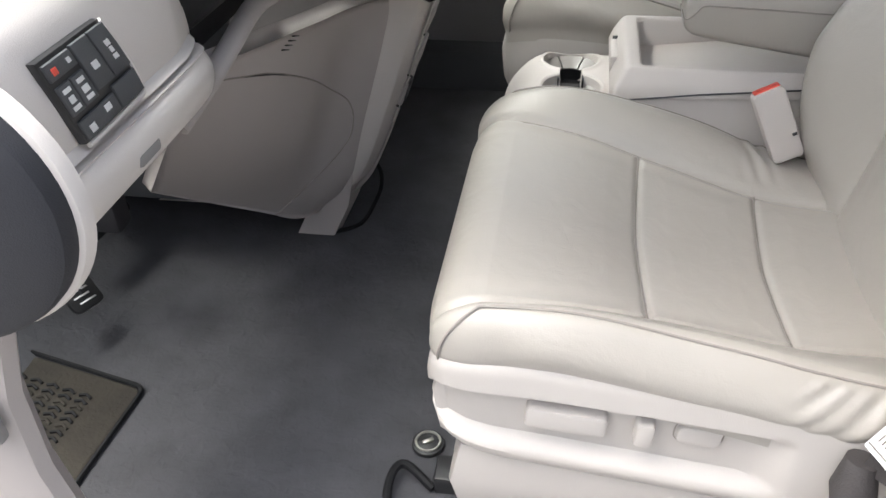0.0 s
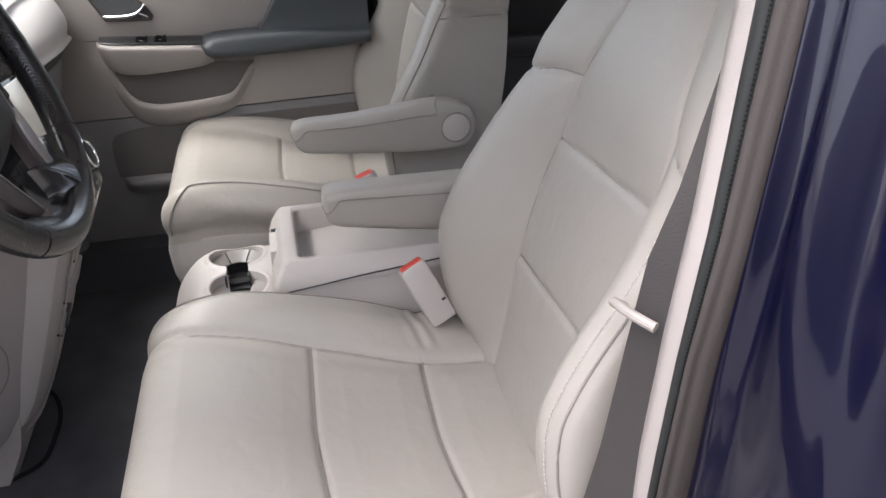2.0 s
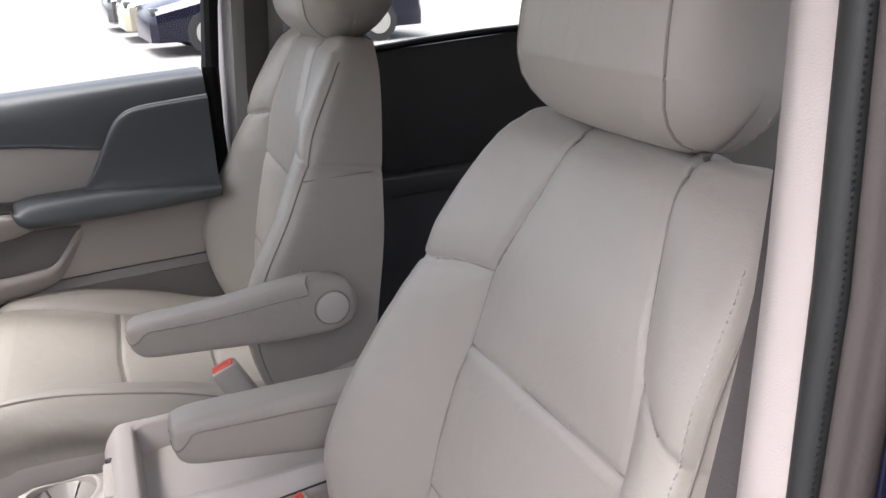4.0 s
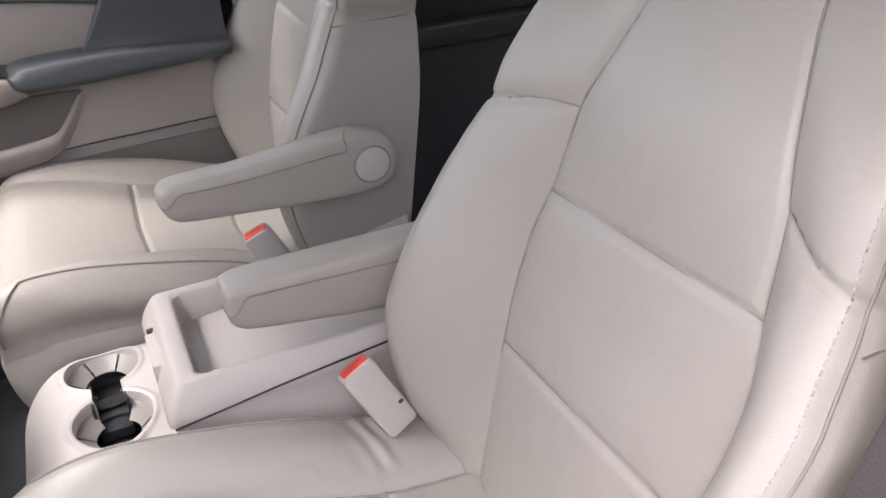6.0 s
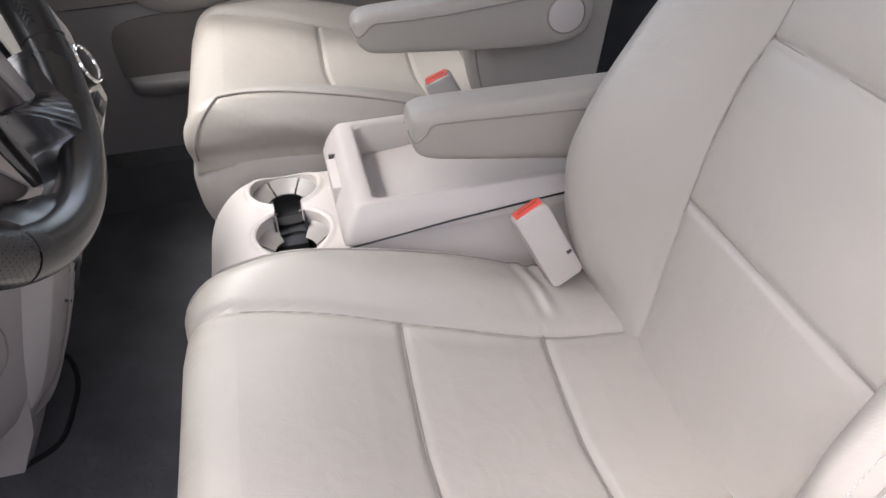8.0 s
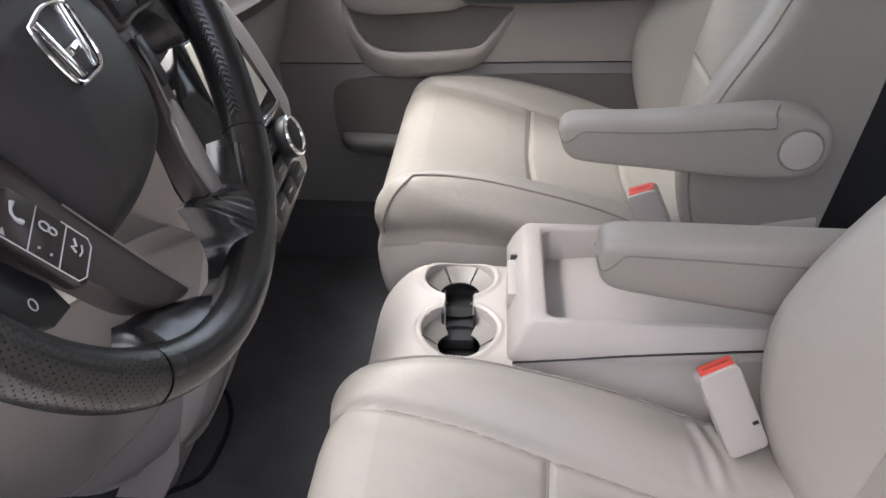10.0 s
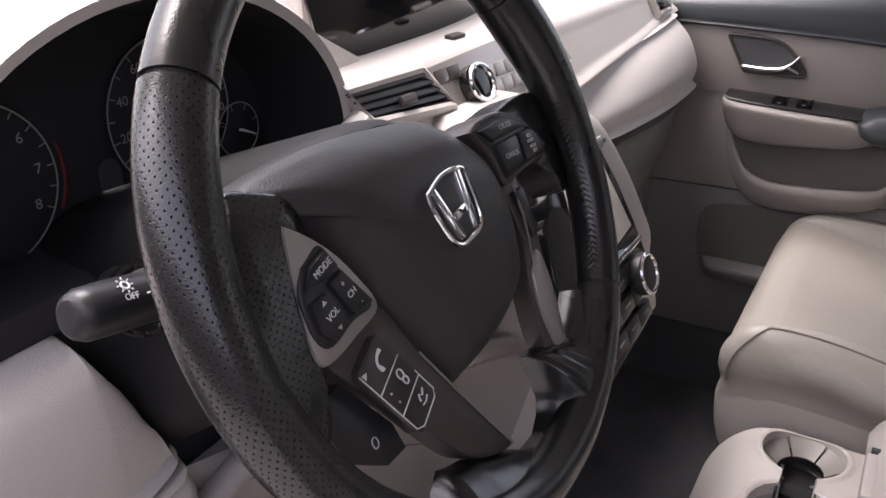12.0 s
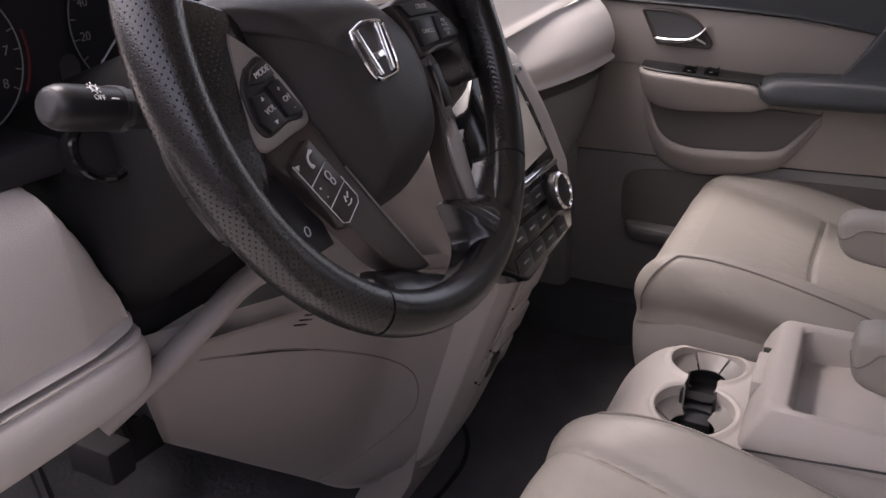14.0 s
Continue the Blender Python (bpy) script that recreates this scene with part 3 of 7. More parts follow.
# ---------------------------------------------------------------- floor, shell and openings
part("floor", prism([(2.7, -0.02), (2.7, FLOOR), (-0.40, FLOOR), (-0.52, FLOOR + 0.015), (-0.62, FLOOR + 0.08), (-0.78, FLOOR + 0.34), (-0.80, FLOOR + 0.34), (-0.80, -0.02)], "y", 0.03, 1.46, 0.0), CARPET)
tagged(bpy.data.objects["floor"], "dark charcoal carpeted car floor with worn nap", "floor", "", "structure")
part("firewall", box(-0.98, -0.80, 0.0, 1.50, -0.1, 0.80, 0.01), DARK)
tagged(bpy.data.objects["firewall"], "dark firewall behind the pedals", "wall", "", "structure")
part("ceiling", prism([(-0.12, 1.17), (0.15, 1.225), (1.2, 1.24), (2.6, 1.18), (2.6, 1.22), (1.2, 1.28), (0.15, 1.265), (-0.14, 1.20)], "y", 0.05, 1.46, 0.0), PLASTIC)
tagged(bpy.data.objects["ceiling"], "pale headliner of the cabin roof", "ceiling", "", "structure")
part("wall_rear", box(2.58, 2.66, 0.02, 1.50, -0.1, 1.22, 0.01), DARK)
tagged(bpy.data.objects["wall_rear"], "dark closed tailgate", "wall", "", "structure")
part("wall_near", prism([(0.70, -0.1), (2.6, -0.1), (2.6, 0.80), (0.72, 0.80)], "y", 0.0, 0.06, 0.0), DARK)
tagged(bpy.data.objects["wall_near"], "dark trim of the closed sliding door", "wall", "", "structure")
part("trim_near", prism([(0.72, 1.10), (2.6, 1.10), (2.6, 1.24), (0.70, 1.24)], "y", 0.08, 0.16, 0.0), PLASTIC)
tagged(bpy.data.objects["trim_near"], "pale rail above the side windows", "trim", "", "structure")
for s, y in (("near", 0.07), ("far", 1.47)):
    ob = part("trim_pillar_" + s, tube([(-0.10, y + (0.06 if s == "near" else -0.06), 1.20), (-0.50, y + (0.03 if s == "near" else -0.03), 1.04), (-0.92, y, 0.88)], 0.035, 12), PLASTIC)
    tagged(ob, "beige windscreen pillar trim", "pillar", "", "structure")

# far side: sliding door behind the passenger seat, beyond the window line
far = thing("sliding_door", "dark sliding side door with a window", "car door", "", (1.3, 1.5, 0.1))
part("lower_panel", prism([(0.62, -0.1), (2.58, -0.1), (2.58, 0.56), (0.62, 0.56)], "y", 1.49, 1.56, 0.004), DARK, far)
part("upper_panel", prism([(0.62, 0.56), (2.58, 0.56), (2.58, 0.87), (1.3, 0.865), (0.80, 0.835), (0.62, 0.83)], "y", 1.48, 1.56, 0.01), DARK, far)
part("armrest", prism([(0.80, 0.53), (1.35, 0.53), (1.40, 0.57), (0.80, 0.575)], "y", 1.42, 1.485, 0.01), DARK, far)
part("window_seal", tube(smooth_line([(0.62, 1.478, 0.832), (0.8, 1.478, 0.838), (1.3, 1.478, 0.868), (2.5, 1.478, 0.875)], 4), 0.008, 8), RUBBER, far, "black window seal")
part("rear_pillar", box(1.72, 1.86, 1.46, 1.54, 0.86, 1.22, 0.01), DARK, far)
part("header", prism([(0.55, 1.12), (2.6, 1.12), (2.6, 1.24), (0.55, 1.24)], "y", 1.44, 1.50, 0.0), PLASTIC)
tagged(bpy.data.objects["header"], "pale rail above the far windows", "trim", "", "structure")

# second row bench, in the dark behind the front seats
row = thing("rear_seat", "dark shadowed second row seat", "car seat", "", (1.45, 1.05, FLOOR))
for k, y in enumerate((0.55, 1.12)):
    part("cushion", box(1.22, 1.70, y - 0.24, y + 0.24, 0.20, 0.40, 0.05, 4), LEATHER, row)
    part("backrest", box(1.62, 1.78, y - 0.24, y + 0.24, 0.34, 0.86, 0.06, 4, Matrix.Translation((0, 0, 0))), LEATHER, row)
    part("seat_frame", box(1.26, 1.70, y - 0.20, y + 0.20, FLOOR, 0.22, 0.01), BLACK, row)
    part("armrest", tube([(1.30, y - 0.27, 0.56), (1.62, y - 0.27, 0.58)], 0.045, 14), LEATHER, row)

# ---------------------------------------------------------------- front passenger door
pdoor = thing("passenger_door", "closed front passenger door with beige and charcoal trim", "car door", "", (0.2, 1.46, 0.1))
END = 0.514
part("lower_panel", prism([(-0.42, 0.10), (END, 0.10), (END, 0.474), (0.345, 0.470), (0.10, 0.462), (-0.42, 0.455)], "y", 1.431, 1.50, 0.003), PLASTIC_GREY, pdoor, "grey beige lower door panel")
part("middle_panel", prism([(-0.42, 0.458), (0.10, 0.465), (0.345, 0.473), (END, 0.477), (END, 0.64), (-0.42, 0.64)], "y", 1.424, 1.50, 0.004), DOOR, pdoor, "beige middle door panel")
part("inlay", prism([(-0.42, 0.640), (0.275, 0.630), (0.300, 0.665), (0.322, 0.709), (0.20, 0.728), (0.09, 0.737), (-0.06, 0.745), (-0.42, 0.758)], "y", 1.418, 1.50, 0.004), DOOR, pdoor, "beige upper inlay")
rows_ = []
for x, lo, hi in ((-0.42, 0.760, 0.795), (-0.20, 0.752, 0.800), (-0.06, 0.746, 0.806), (0.09, 0.738, 0.812), (0.20, 0.729, 0.818), (0.322, 0.710, 0.825), (0.37, 0.70, 0.828), (END, 0.69, 0.836)):
    h = hi - lo
    rows_.append([(x, 1.50, lo), (x, 1.416, lo), (x, 1.411, lo + 0.006), (x, 1.409, lo + 0.3 * h), (x, 1.412, hi - 0.40 * h), (x, 1.424, hi - 0.014), (x, 1.441, hi - 0.003), (x, 1.460, hi), (x, 1.50, hi)])
part("upper_trim", flow(rows_, 3, 4), DOORDARK, pdoor, "charcoal padded upper trim", sharp=75)
rows_ = []
for x, lo, hi in ((0.272, 0.630, 0.640), (0.283, 0.629, 0.655), (0.298, 0.628, 0.680), (0.318, 0.627, 0.716), (0.336, 0.626, 0.750), (0.356, 0.625, 0.772), (0.388, 0.624, 0.784), (0.45, 0.623, 0.790), (END, 0.622, 0.795)):
    h = hi - lo
    rows_.append([(x, 1.50, lo), (x, 1.384, lo), (x, 1.390, lo + 0.10 * h), (x, 1.396, lo + 0.30 * h), (x, 1.398, lo + 0.6 * h), (x, 1.399, hi - 0.08 * h), (x, 1.404, hi - 0.02 * h), (x, 1.415, hi), (x, 1.50, hi)])
part("rear_trim", flow(rows_, 3, 3), DOORDARK, pdoor, "raised charcoal rear trim sweeping down to the armrest", sharp=75)
rows_ = []
for x, z0, z1, d in ((0.150, 0.606, 0.624, 0.016), (0.156, 0.598, 0.629, 0.006), (0.168, 0.592, 0.633, 0.001), (0.19, 0.589, 0.637, 0), (0.30, 0.590, 0.640, 0), (0.42, 0.595, 0.636, 0.001), (END, 0.600, 0.632, 0.004)):
    rows_.append([(x, 1.50, z0), (x, 1.392 + d, z0), (x, 1.370 + d, z0 + 0.003), (x, 1.361 + d, z0 + 0.012), (x, 1.361 + d, z0 + 0.022), (x, 1.368 + d, z1 - 0.008), (x, 1.384 + d, z1 - 0.001), (x, 1.41, z1 + 0.003), (x, 1.50, z1 + 0.003)])
part("armrest_pad", flow(rows_, 3, 3), DOORDARK, pdoor, "smooth charcoal padded armrest", sharp=75)
rows_ = []
for x, z0, z1, d in ((-0.062, 0.602, 0.634, 0.030), (-0.050, 0.584, 0.633, 0.012), (-0.025, 0.568, 0.630, 0.003), (0.02, 0.563, 0.627, 0), (0.08, 0.566, 0.623, 0), (0.138, 0.571, 0.620, 0.0), (0.156, 0.574, 0.610, 0.004), (0.175, 0.577, 0.592, 0.014)):
    rows_.append([(x, 1.50, z0), (x, 1.405 + d, z0), (x, 1.388 + d, z0 + 0.004), (x, 1.376 + d, z0 + 0.5 * (z1 - z0)), (x, 1.370 + d, z1 - 0.010), (x, 1.371 + d, z1 - 0.003), (x, 1.378 + d, z1), (x, 1.40 + d, z1), (x, 1.50, z1)])
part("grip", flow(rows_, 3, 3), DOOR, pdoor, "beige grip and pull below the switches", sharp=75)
plate = part("switch_plate", flow([[(x, 1.384 + d, z), (x, 1.383 + d, z + 0.003), (x, 1.392, z + 0.006), (x, 1.417, z + 0.013), (x, 1.419, z + 0.010)] for x, z, d in ((-0.056, 0.632, 0.018), (-0.040, 0.631, 0.003), (0.05, 0.626, 0), (0.138, 0.621, 0), (0.160, 0.620, 0.004), (0.176, 0.622, 0.02))], 3, 2), BLACK, pdoor, "black switch plate", sharp=60)
for x in (0.030, 0.068):
    part("window_switch", loft([[(x + u, 1.390, 0.628), (x + u, 1.389, 0.634 + h), (x + u, 1.402, 0.640 + h), (x + u, 1.404, 0.632)] for u, h in ((-0.012, 0.0), (-0.006, 0.003), (0.006, 0.001), (0.012, 0.004))]), GLOSS, plate, "black window switch")
    part("switch_mark", box(x - 0.003, x + 0.003, 1.3875, 1.3885, 0.6355, 0.6370, 0), PRINT, plate)
# door pocket: a flat darkened patch paints the recess in shade, with a rounded lip
part("pocket_recess", prism([(0.000, 0.478), (0.195, 0.484), (0.215, 0.505), (0.256, 0.570), (-0.045, 0.580), (-0.030, 0.520)], "y", 1.4205, 1.44, 0.0), POCKET_SHADE, pdoor, "flat door pocket lining, coloured dark as shade")
pf = []
for x, zl, zt, b in ((-0.052, 0.545, 0.596, 0.003), (-0.038, 0.500, 0.556, 0.012), (-0.012, 0.458, 0.512, 0.026), (0.03, 0.440, 0.494, 0.036), (0.09, 0.440, 0.494, 0.040), (0.15, 0.450, 0.498, 0.038), (0.195, 0.466, 0.505, 0.030), (0.218, 0.490, 0.526, 0.018), (0.238, 0.522, 0.552, 0.009), (0.256, 0.555, 0.578, 0.002)):
    b *= 0.62
    pf.append([(x, 1.432, zl), (x, 1.422, zl), (x, 1.422 - 0.65 * b, zl + 0.4 * (zt - zl)), (x, 1.422 - b, zt - 0.013), (x, 1.424 - b, zt - 0.003), (x, 1.428 - b, zt), (x, 1.434 - b, zt - 0.003), (x, 1.438, zt - 0.006)])
part("pocket_front", flow(pf, 5, 3), DOOR, pdoor, "beige pocket front with a rounded lip", sharp=70)
part("map_pocket", flow([[(x, 1.435, 0.29), (x, 1.41 - b, 0.292), (x, 1.395 - b, 0.312), (x, 1.394 - b, 0.322), (x, 1.400 - b, 0.326), (x, 1.415, 0.324), (x, 1.436, 0.322)] for x, b in ((-0.068, -0.02), (-0.05, 0.004), (0.0, 0.012), (0.2, 0.015), (0.40, 0.012), (0.47, 0.0))], 3, 2), PLASTIC_GREY, pdoor, "lower map pocket")
# the shade inside the map pocket is painted as a flat dark patch
part("map_recess", prism([(v.x, v.y) for v in smooth_line([(-0.078, 0.322, 0), (-0.082, 0.36, 0), (-0.080, 0.405, 0), (-0.060, 0.426, 0), (0.00, 0.436, 0), (0.10, 0.440, 0), (0.30, 0.448, 0), (0.50, 0.452, 0)], 5)] + [(0.50, 0.322)], "y", 1.4275, 1.434, 0.0), POCKET_SHADE, pdoor, "flat map pocket lining, coloured dark as shade")
# inside handle: dark cup with a rim and a slim chrome lever
hm = plane_at((0.0, 1.417, 0.707), (1, 0, 0), (0, 0, 1))
shape = [(-0.066, 0.025), (-0.058, 0.028), (0.000, 0.024), (0.031, 0.010), (0.056, -0.022), (0.056, -0.030), (0.048, -0.033), (-0.026, -0.031), (-0.038, -0.026), (-0.048, -0.008)]
part("handle_cup", prism(shape, "z", -0.004, 0.0015, 0.0, m=hm), DARK, pdoor, "dark handle recess")
part("handle_rim", tube([hm @ Vector((a, b, 0.002)) for a, b in [(v.x, v.y) for v in smooth_line([(a, b, 0) for a, b in shape + shape[:1]], 4)][:-1]], 0.0028, 8, True, up=(0, 1, 0)), TAUPE, pdoor, "rounded rim of the handle recess")
part("handle", flow([[hm @ Vector((x, z - h, 0.003)), hm @ Vector((x, z - h, 0.008 + b)), hm @ Vector((x, z - 0.3 * h, 0.013 + b)), hm @ Vector((x, z + 0.6 * h, 0.011 + b)), hm @ Vector((x, z + h, 0.003))] for x, z, h, b in ((-0.040, -0.020, 0.003, 0), (-0.034, -0.021, 0.0048, 0), (-0.01, -0.022, 0.0052, 0.004), (0.02, -0.020, 0.0052, 0.006), (0.036, -0.012, 0.0048, 0.004), (0.045, -0.002, 0.0040, 0.002), (0.048, 0.003, 0.002, 0.0))], 3, 3), CHROME, pdoor, "slim chrome inside door lever", sharp=70)
part("handle_fork", loft([[hm @ Vector((x, z - 0.002, 0.003)), hm @ Vector((x, z - 0.002, 0.010)), hm @ Vector((x, z + 0.002, 0.010)), hm @ Vector((x, z + 0.002, 0.003))] for x, z in ((0.028, -0.016), (0.042, -0.022), (0.050, -0.026))]), CHROME, pdoor, "chrome lever foot")
part("sill_step", prism([(1.385, FLOOR), (1.50, FLOOR), (1.50, 0.165), (1.44, 0.17), (1.39, 0.155)], "x", -0.75, 0.66, 0.006), DARK)
tagged(bpy.data.objects["sill_step"], "dark door sill on the passenger side", "sill", "", "structure")
part("sill_strip", box(-0.70, 0.55, 1.432, 1.448, 0.168, 0.175, 0.003), PLASTIC_GREY)
tagged(bpy.data.objects["sill_strip"], "pale sill scuff strip", "trim", "", "structure")
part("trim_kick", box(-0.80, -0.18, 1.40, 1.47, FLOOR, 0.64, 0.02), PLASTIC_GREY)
tagged(bpy.data.objects["trim_kick"], "grey beige side trim of the passenger footwell", "trim", "", "structure")
# window frame, pillar and pane of the front passenger side
part("window_frame", tube([(0.528, 1.440, 0.20), (0.528, 1.440, 0.60), (0.532, 1.448, 0.84), (0.562, 1.44, 1.10), (0.57, 1.43, 1.20)], 0.017, 10), RUBBER)
tagged(bpy.data.objects["window_frame"], "black rear frame of the door window", "window frame", "", "structure")
part("wall_pillar", loft([[(x0, 1.43, z), (x0 + 0.012, 1.41, z), (x1 - 0.02, 1.40, z), (x1, 1.42, z), (x1, 1.53, z), (x0, 1.53, z)] for x0, x1, z in ((0.52, 0.72, 0.10), (0.545, 0.70, 0.60), (0.56, 0.69, 0.85), (0.585, 0.69, 1.22))]), PLASTIC_GREY)
tagged(bpy.data.objects["wall_pillar"], "grey trim of the passenger side pillar", "pillar", "", "structure")
part("passenger_belt", tube([(0.60, 1.392, 0.30), (0.61, 1.392, 0.80), (0.635, 1.388, 1.15)], 0.022, 8, flat=0.08, up=(0, 1, 0)), BELT)
tagged(bpy.data.objects["passenger_belt"], "grey webbing belt hanging on the far pillar", "seat belt")

# green tinted panes of the windscreen and the far windows
PANE = bpy.data.materials.new("green tinted car glass")
PANE.use_nodes = True
pn = PANE.node_tree.nodes
clear = pn.new("ShaderNodeBsdfTransparent")
clear.inputs["Color"].default_value = (0.925, 0.965, 0.94, 1)
shine = pn.new("ShaderNodeBsdfGlossy")
shine.inputs["Roughness"].default_value = 0.02
both = pn.new("ShaderNodeMixShader")
both.inputs[0].default_value = 0.04
PANE.node_tree.links.new(clear.outputs[0], both.inputs[1])
PANE.node_tree.links.new(shine.outputs[0], both.inputs[2])
PANE.node_tree.links.new(both.outputs[0], pn["Material Output"].inputs["Surface"])


def pane(name, corners, label):
    """One sheet of glass through four corners."""
    tagged(mesh(name, corners, [(0, 1, 2, 3)], PANE, smooth=False), label, "window", "", "structure")


pane("window_windscreen", [(-0.93, 0.07, 0.87), (-0.93, 1.47, 0.87), (-0.12, 1.42, 1.19), (-0.12, 0.12, 1.19)], "green tinted windscreen")
pane("window_passenger", [(-0.80, 1.475, 0.79), (0.53, 1.475, 0.79), (0.57, 1.445, 1.19), (-0.20, 1.445, 1.19)], "green tinted passenger door window")
pane("window_sliding", [(0.68, 1.52, 0.80), (1.74, 1.52, 0.80), (1.74, 1.48, 1.16), (0.68, 1.48, 1.16)], "green tinted sliding door window")

# door mirror outside the passenger window
dm = thing("door_mirror", "dark blue door mirror outside the passenger window", "mirror", "", (-0.13, 1.60, 0.80))
rows_ = []
for y, r in ((1.53, 0.45), (1.545, 0.80), (1.58, 1.0), (1.66, 1.0), (1.71, 0.85), (1.725, 0.45)):
    rows_.append([(-0.105 + 0.045 * r * math.cos(a), y, 0.860 + 0.062 * r * math.sin(a)) for a in [2 * math.pi * k / 24 for k in range(24)]])
part("shell", loft(rows_), BLUE, dm, "rounded painted shell", sharp=60)
part("mirror_glass", prism([(1.545 + 0.165 * u, 0.814 + 0.092 * v) for u, v in ((0.08, 0), (0.92, 0), (1, 0.15), (1, 0.85), (0.92, 1), (0.08, 1), (0, 0.85), (0, 0.15))], "x", -0.066, -0.056, 0.001), material("mirror glass", (0.9, 0.9, 0.9), 0.02, metal=1.0, vary=0.0), dm, "silvered mirror glass")
part("arm", box(-0.125, -0.075, 1.49, 1.56, 0.787, 0.822, 0.012), BLACK, dm, "black mirror foot")

# ---------------------------------------------------------------- driver's side pillar
def flowed(rows_):
    """Sections with three soft steps between points."""
    return [smooth_line(r, 3) for r in rows_]


def column(name, rows_, mat, label, category="pillar"):
    ob = part(name, loft(rows_), mat, sharp=70)
    return tagged(ob, label, category, "", "structure")


ZS = (-0.12, 0.10, 0.25, 0.35, 0.45, 0.55, 0.65, 0.75, 0.90, 1.02, 1.22)
LEAN = (0.555, 0.555, 0.555, 0.555, 0.555, 0.555, 0.557, 0.569, 0.597, 0.618, 0.650)   # the pillar leans back with height
INNER = (0.28, 0.20, 0.135, 0.11, 0.098, 0.087, 0.078, 0.080, 0.106, 0.130, 0.158)   # trim edge beside the belt
EDGE = (0.25, 0.16, 0.097, 0.074, 0.063, 0.054, 0.046, 0.049, 0.077, 0.102, 0.134)   # trim meets the seal
MIDS = (0.240, 0.150, 0.085, 0.063, 0.053, 0.043, 0.035, 0.035, 0.059, 0.084, 0.116)   # seal meets its lip
SEAL = (0.222, 0.134, 0.070, 0.050, 0.042, 0.034, 0.026, 0.023, 0.043, 0.069, 0.101)
column("trim_pillar_driver", [[(x + 0.001, i, z), (x - 0.003, (i + e) / 2, z), (x + 0.001, e, z), (x + 0.085, e, z), (x + 0.145, e + 0.03, z), (x + 0.145, i + 0.04, z), (x + 0.045, i + 0.015, z)] for z, i, e, x in zip(ZS, INNER, EDGE, LEAN)], KNEE, "beige inner trim of the driver's door pillar")
column("trim_seal", flowed([[(x + 0.04, e - 0.0005, z), (x + 0.004, e - 0.0005, z), (x - 0.004, e - 0.002, z), (x - 0.008, e + 0.5 * (m - e), z), (x - 0.006, m + 0.002, z), (x + 0.004, m, z), (x + 0.04, m, z)] for z, e, m, x in zip(ZS, EDGE, MIDS, LEAN)]), material("charcoal rubber seal", (0.018, 0.020, 0.020), 0.6, grain=0.3, grain_scale=500, spec=0.3), "charcoal rubber door seal", "seal")
column("trim_seal_lip", flowed([[(x + 0.04, m - 0.0005, z), (x + 0.006, m - 0.0005, z), (x - 0.002, m - 0.0025, z), (x - 0.005, m + 0.30 * (s - m), z), (x - 0.003, m + 0.65 * (s - m), z), (x + 0.003, s + 0.003, z), (x + 0.010, s, z), (x + 0.04, s, z)] for z, m, s, x in zip(ZS, MIDS, SEAL, LEAN)]), material("taupe grey seal cloth", (0.048, 0.041, 0.039), 0.7, grain=0.4, grain_scale=300, spec=0.3), "taupe grey outer lip of the door seal", "seal")
# fine ribs in the gap between seal and lip
bm = bmesh.new()
for k in range(280):
    z = 0.30 + 0.90 * k / 280
    m, x = float(np.interp(z, ZS, MIDS)), float(np.interp(z, ZS, LEAN))
    one = box(x - 0.0044, x - 0.0024, m + 0.0006, m + 0.0018, z, z + 0.0017, 0.0004, 1)
    me_ = bpy.data.meshes.new("tmp")
    one.to_mesh(me_)
    one.free()
    bm.from_mesh(me_)
    bpy.data.meshes.remove(me_)
tagged(part("trim_seal_ribs", bm, RUBBER), "fine ribs along the black door seal", "seal", "", "structure")
OUT = (-0.10, -0.115, -0.13, -0.135, -0.13, -0.115, -0.10, -0.085, -0.055, -0.03, 0.0)
RIDGE = (0, 0, 0, 0, 0, 0, 0.3, 0.8, 1, 1, 1)   # rounded ridge that rises on the upper half
jamb_rows = []
for z, s, o, x, r in zip(ZS, SEAL, OUT, LEAN, RIDGE):
    flat = [(0.045, 0.0), (0.020, 0.001), (0.016, 0.009), (0.019, 0.020), (0.0245, 0.26 * (s - o)), (0.0268, 0.42 * (s - o)), (0.0290, 0.56 * (s - o)), (0.0315, 0.70 * (s - o)), (0.0335, 0.82 * (s - o)), (0.0375, 0.95 * (s - o))]
    high = [(0.045, 0.0), (0.014, 0.001), (0.008, 0.005), (0.017, 0.011), (0.021, 0.020), (0.014, 0.031), (0.012, 0.035), (0.018, 0.045), (0.030, 0.056), (0.040, 0.066)]
    ring = [(x + a + (c - a) * r, s - (b + (d - b) * r), z) for (a, b), (c, d) in zip(flat, high)]
    jamb_rows.append(ring + [(x + 0.057 - 0.008 * r, o, z), (x + 0.105, o - 0.006, z), (x + 0.145, o - 0.004, z), (x + 0.145, s, z)])
jamb = thing("door_jamb", "dark blue painted door pillar with its striker and sticker", "car body", "", (0.6, -0.03, 0.0))
part("jamb_panel", flow(jamb_rows, 4, 5), BLUE, jamb, sharp=80)

# ---------------------------------------------------------------- centre console
con = thing("centre_console", "beige plastic centre console with two cup holders and an open tray", "console", "", (0.3, 0.795, FLOOR))
TL, TR, TF = 0.690, 0.880, 0.293     # inside of the tray


def oblong(x0, x1, y0, y1, z, r=0.02, seg=5):
    return [Vector(((x0 + x1) / 2 + a, (y0 + y1) / 2 + b, z)) for a, b in rounded(x1 - x0, y1 - y0, r, seg)]


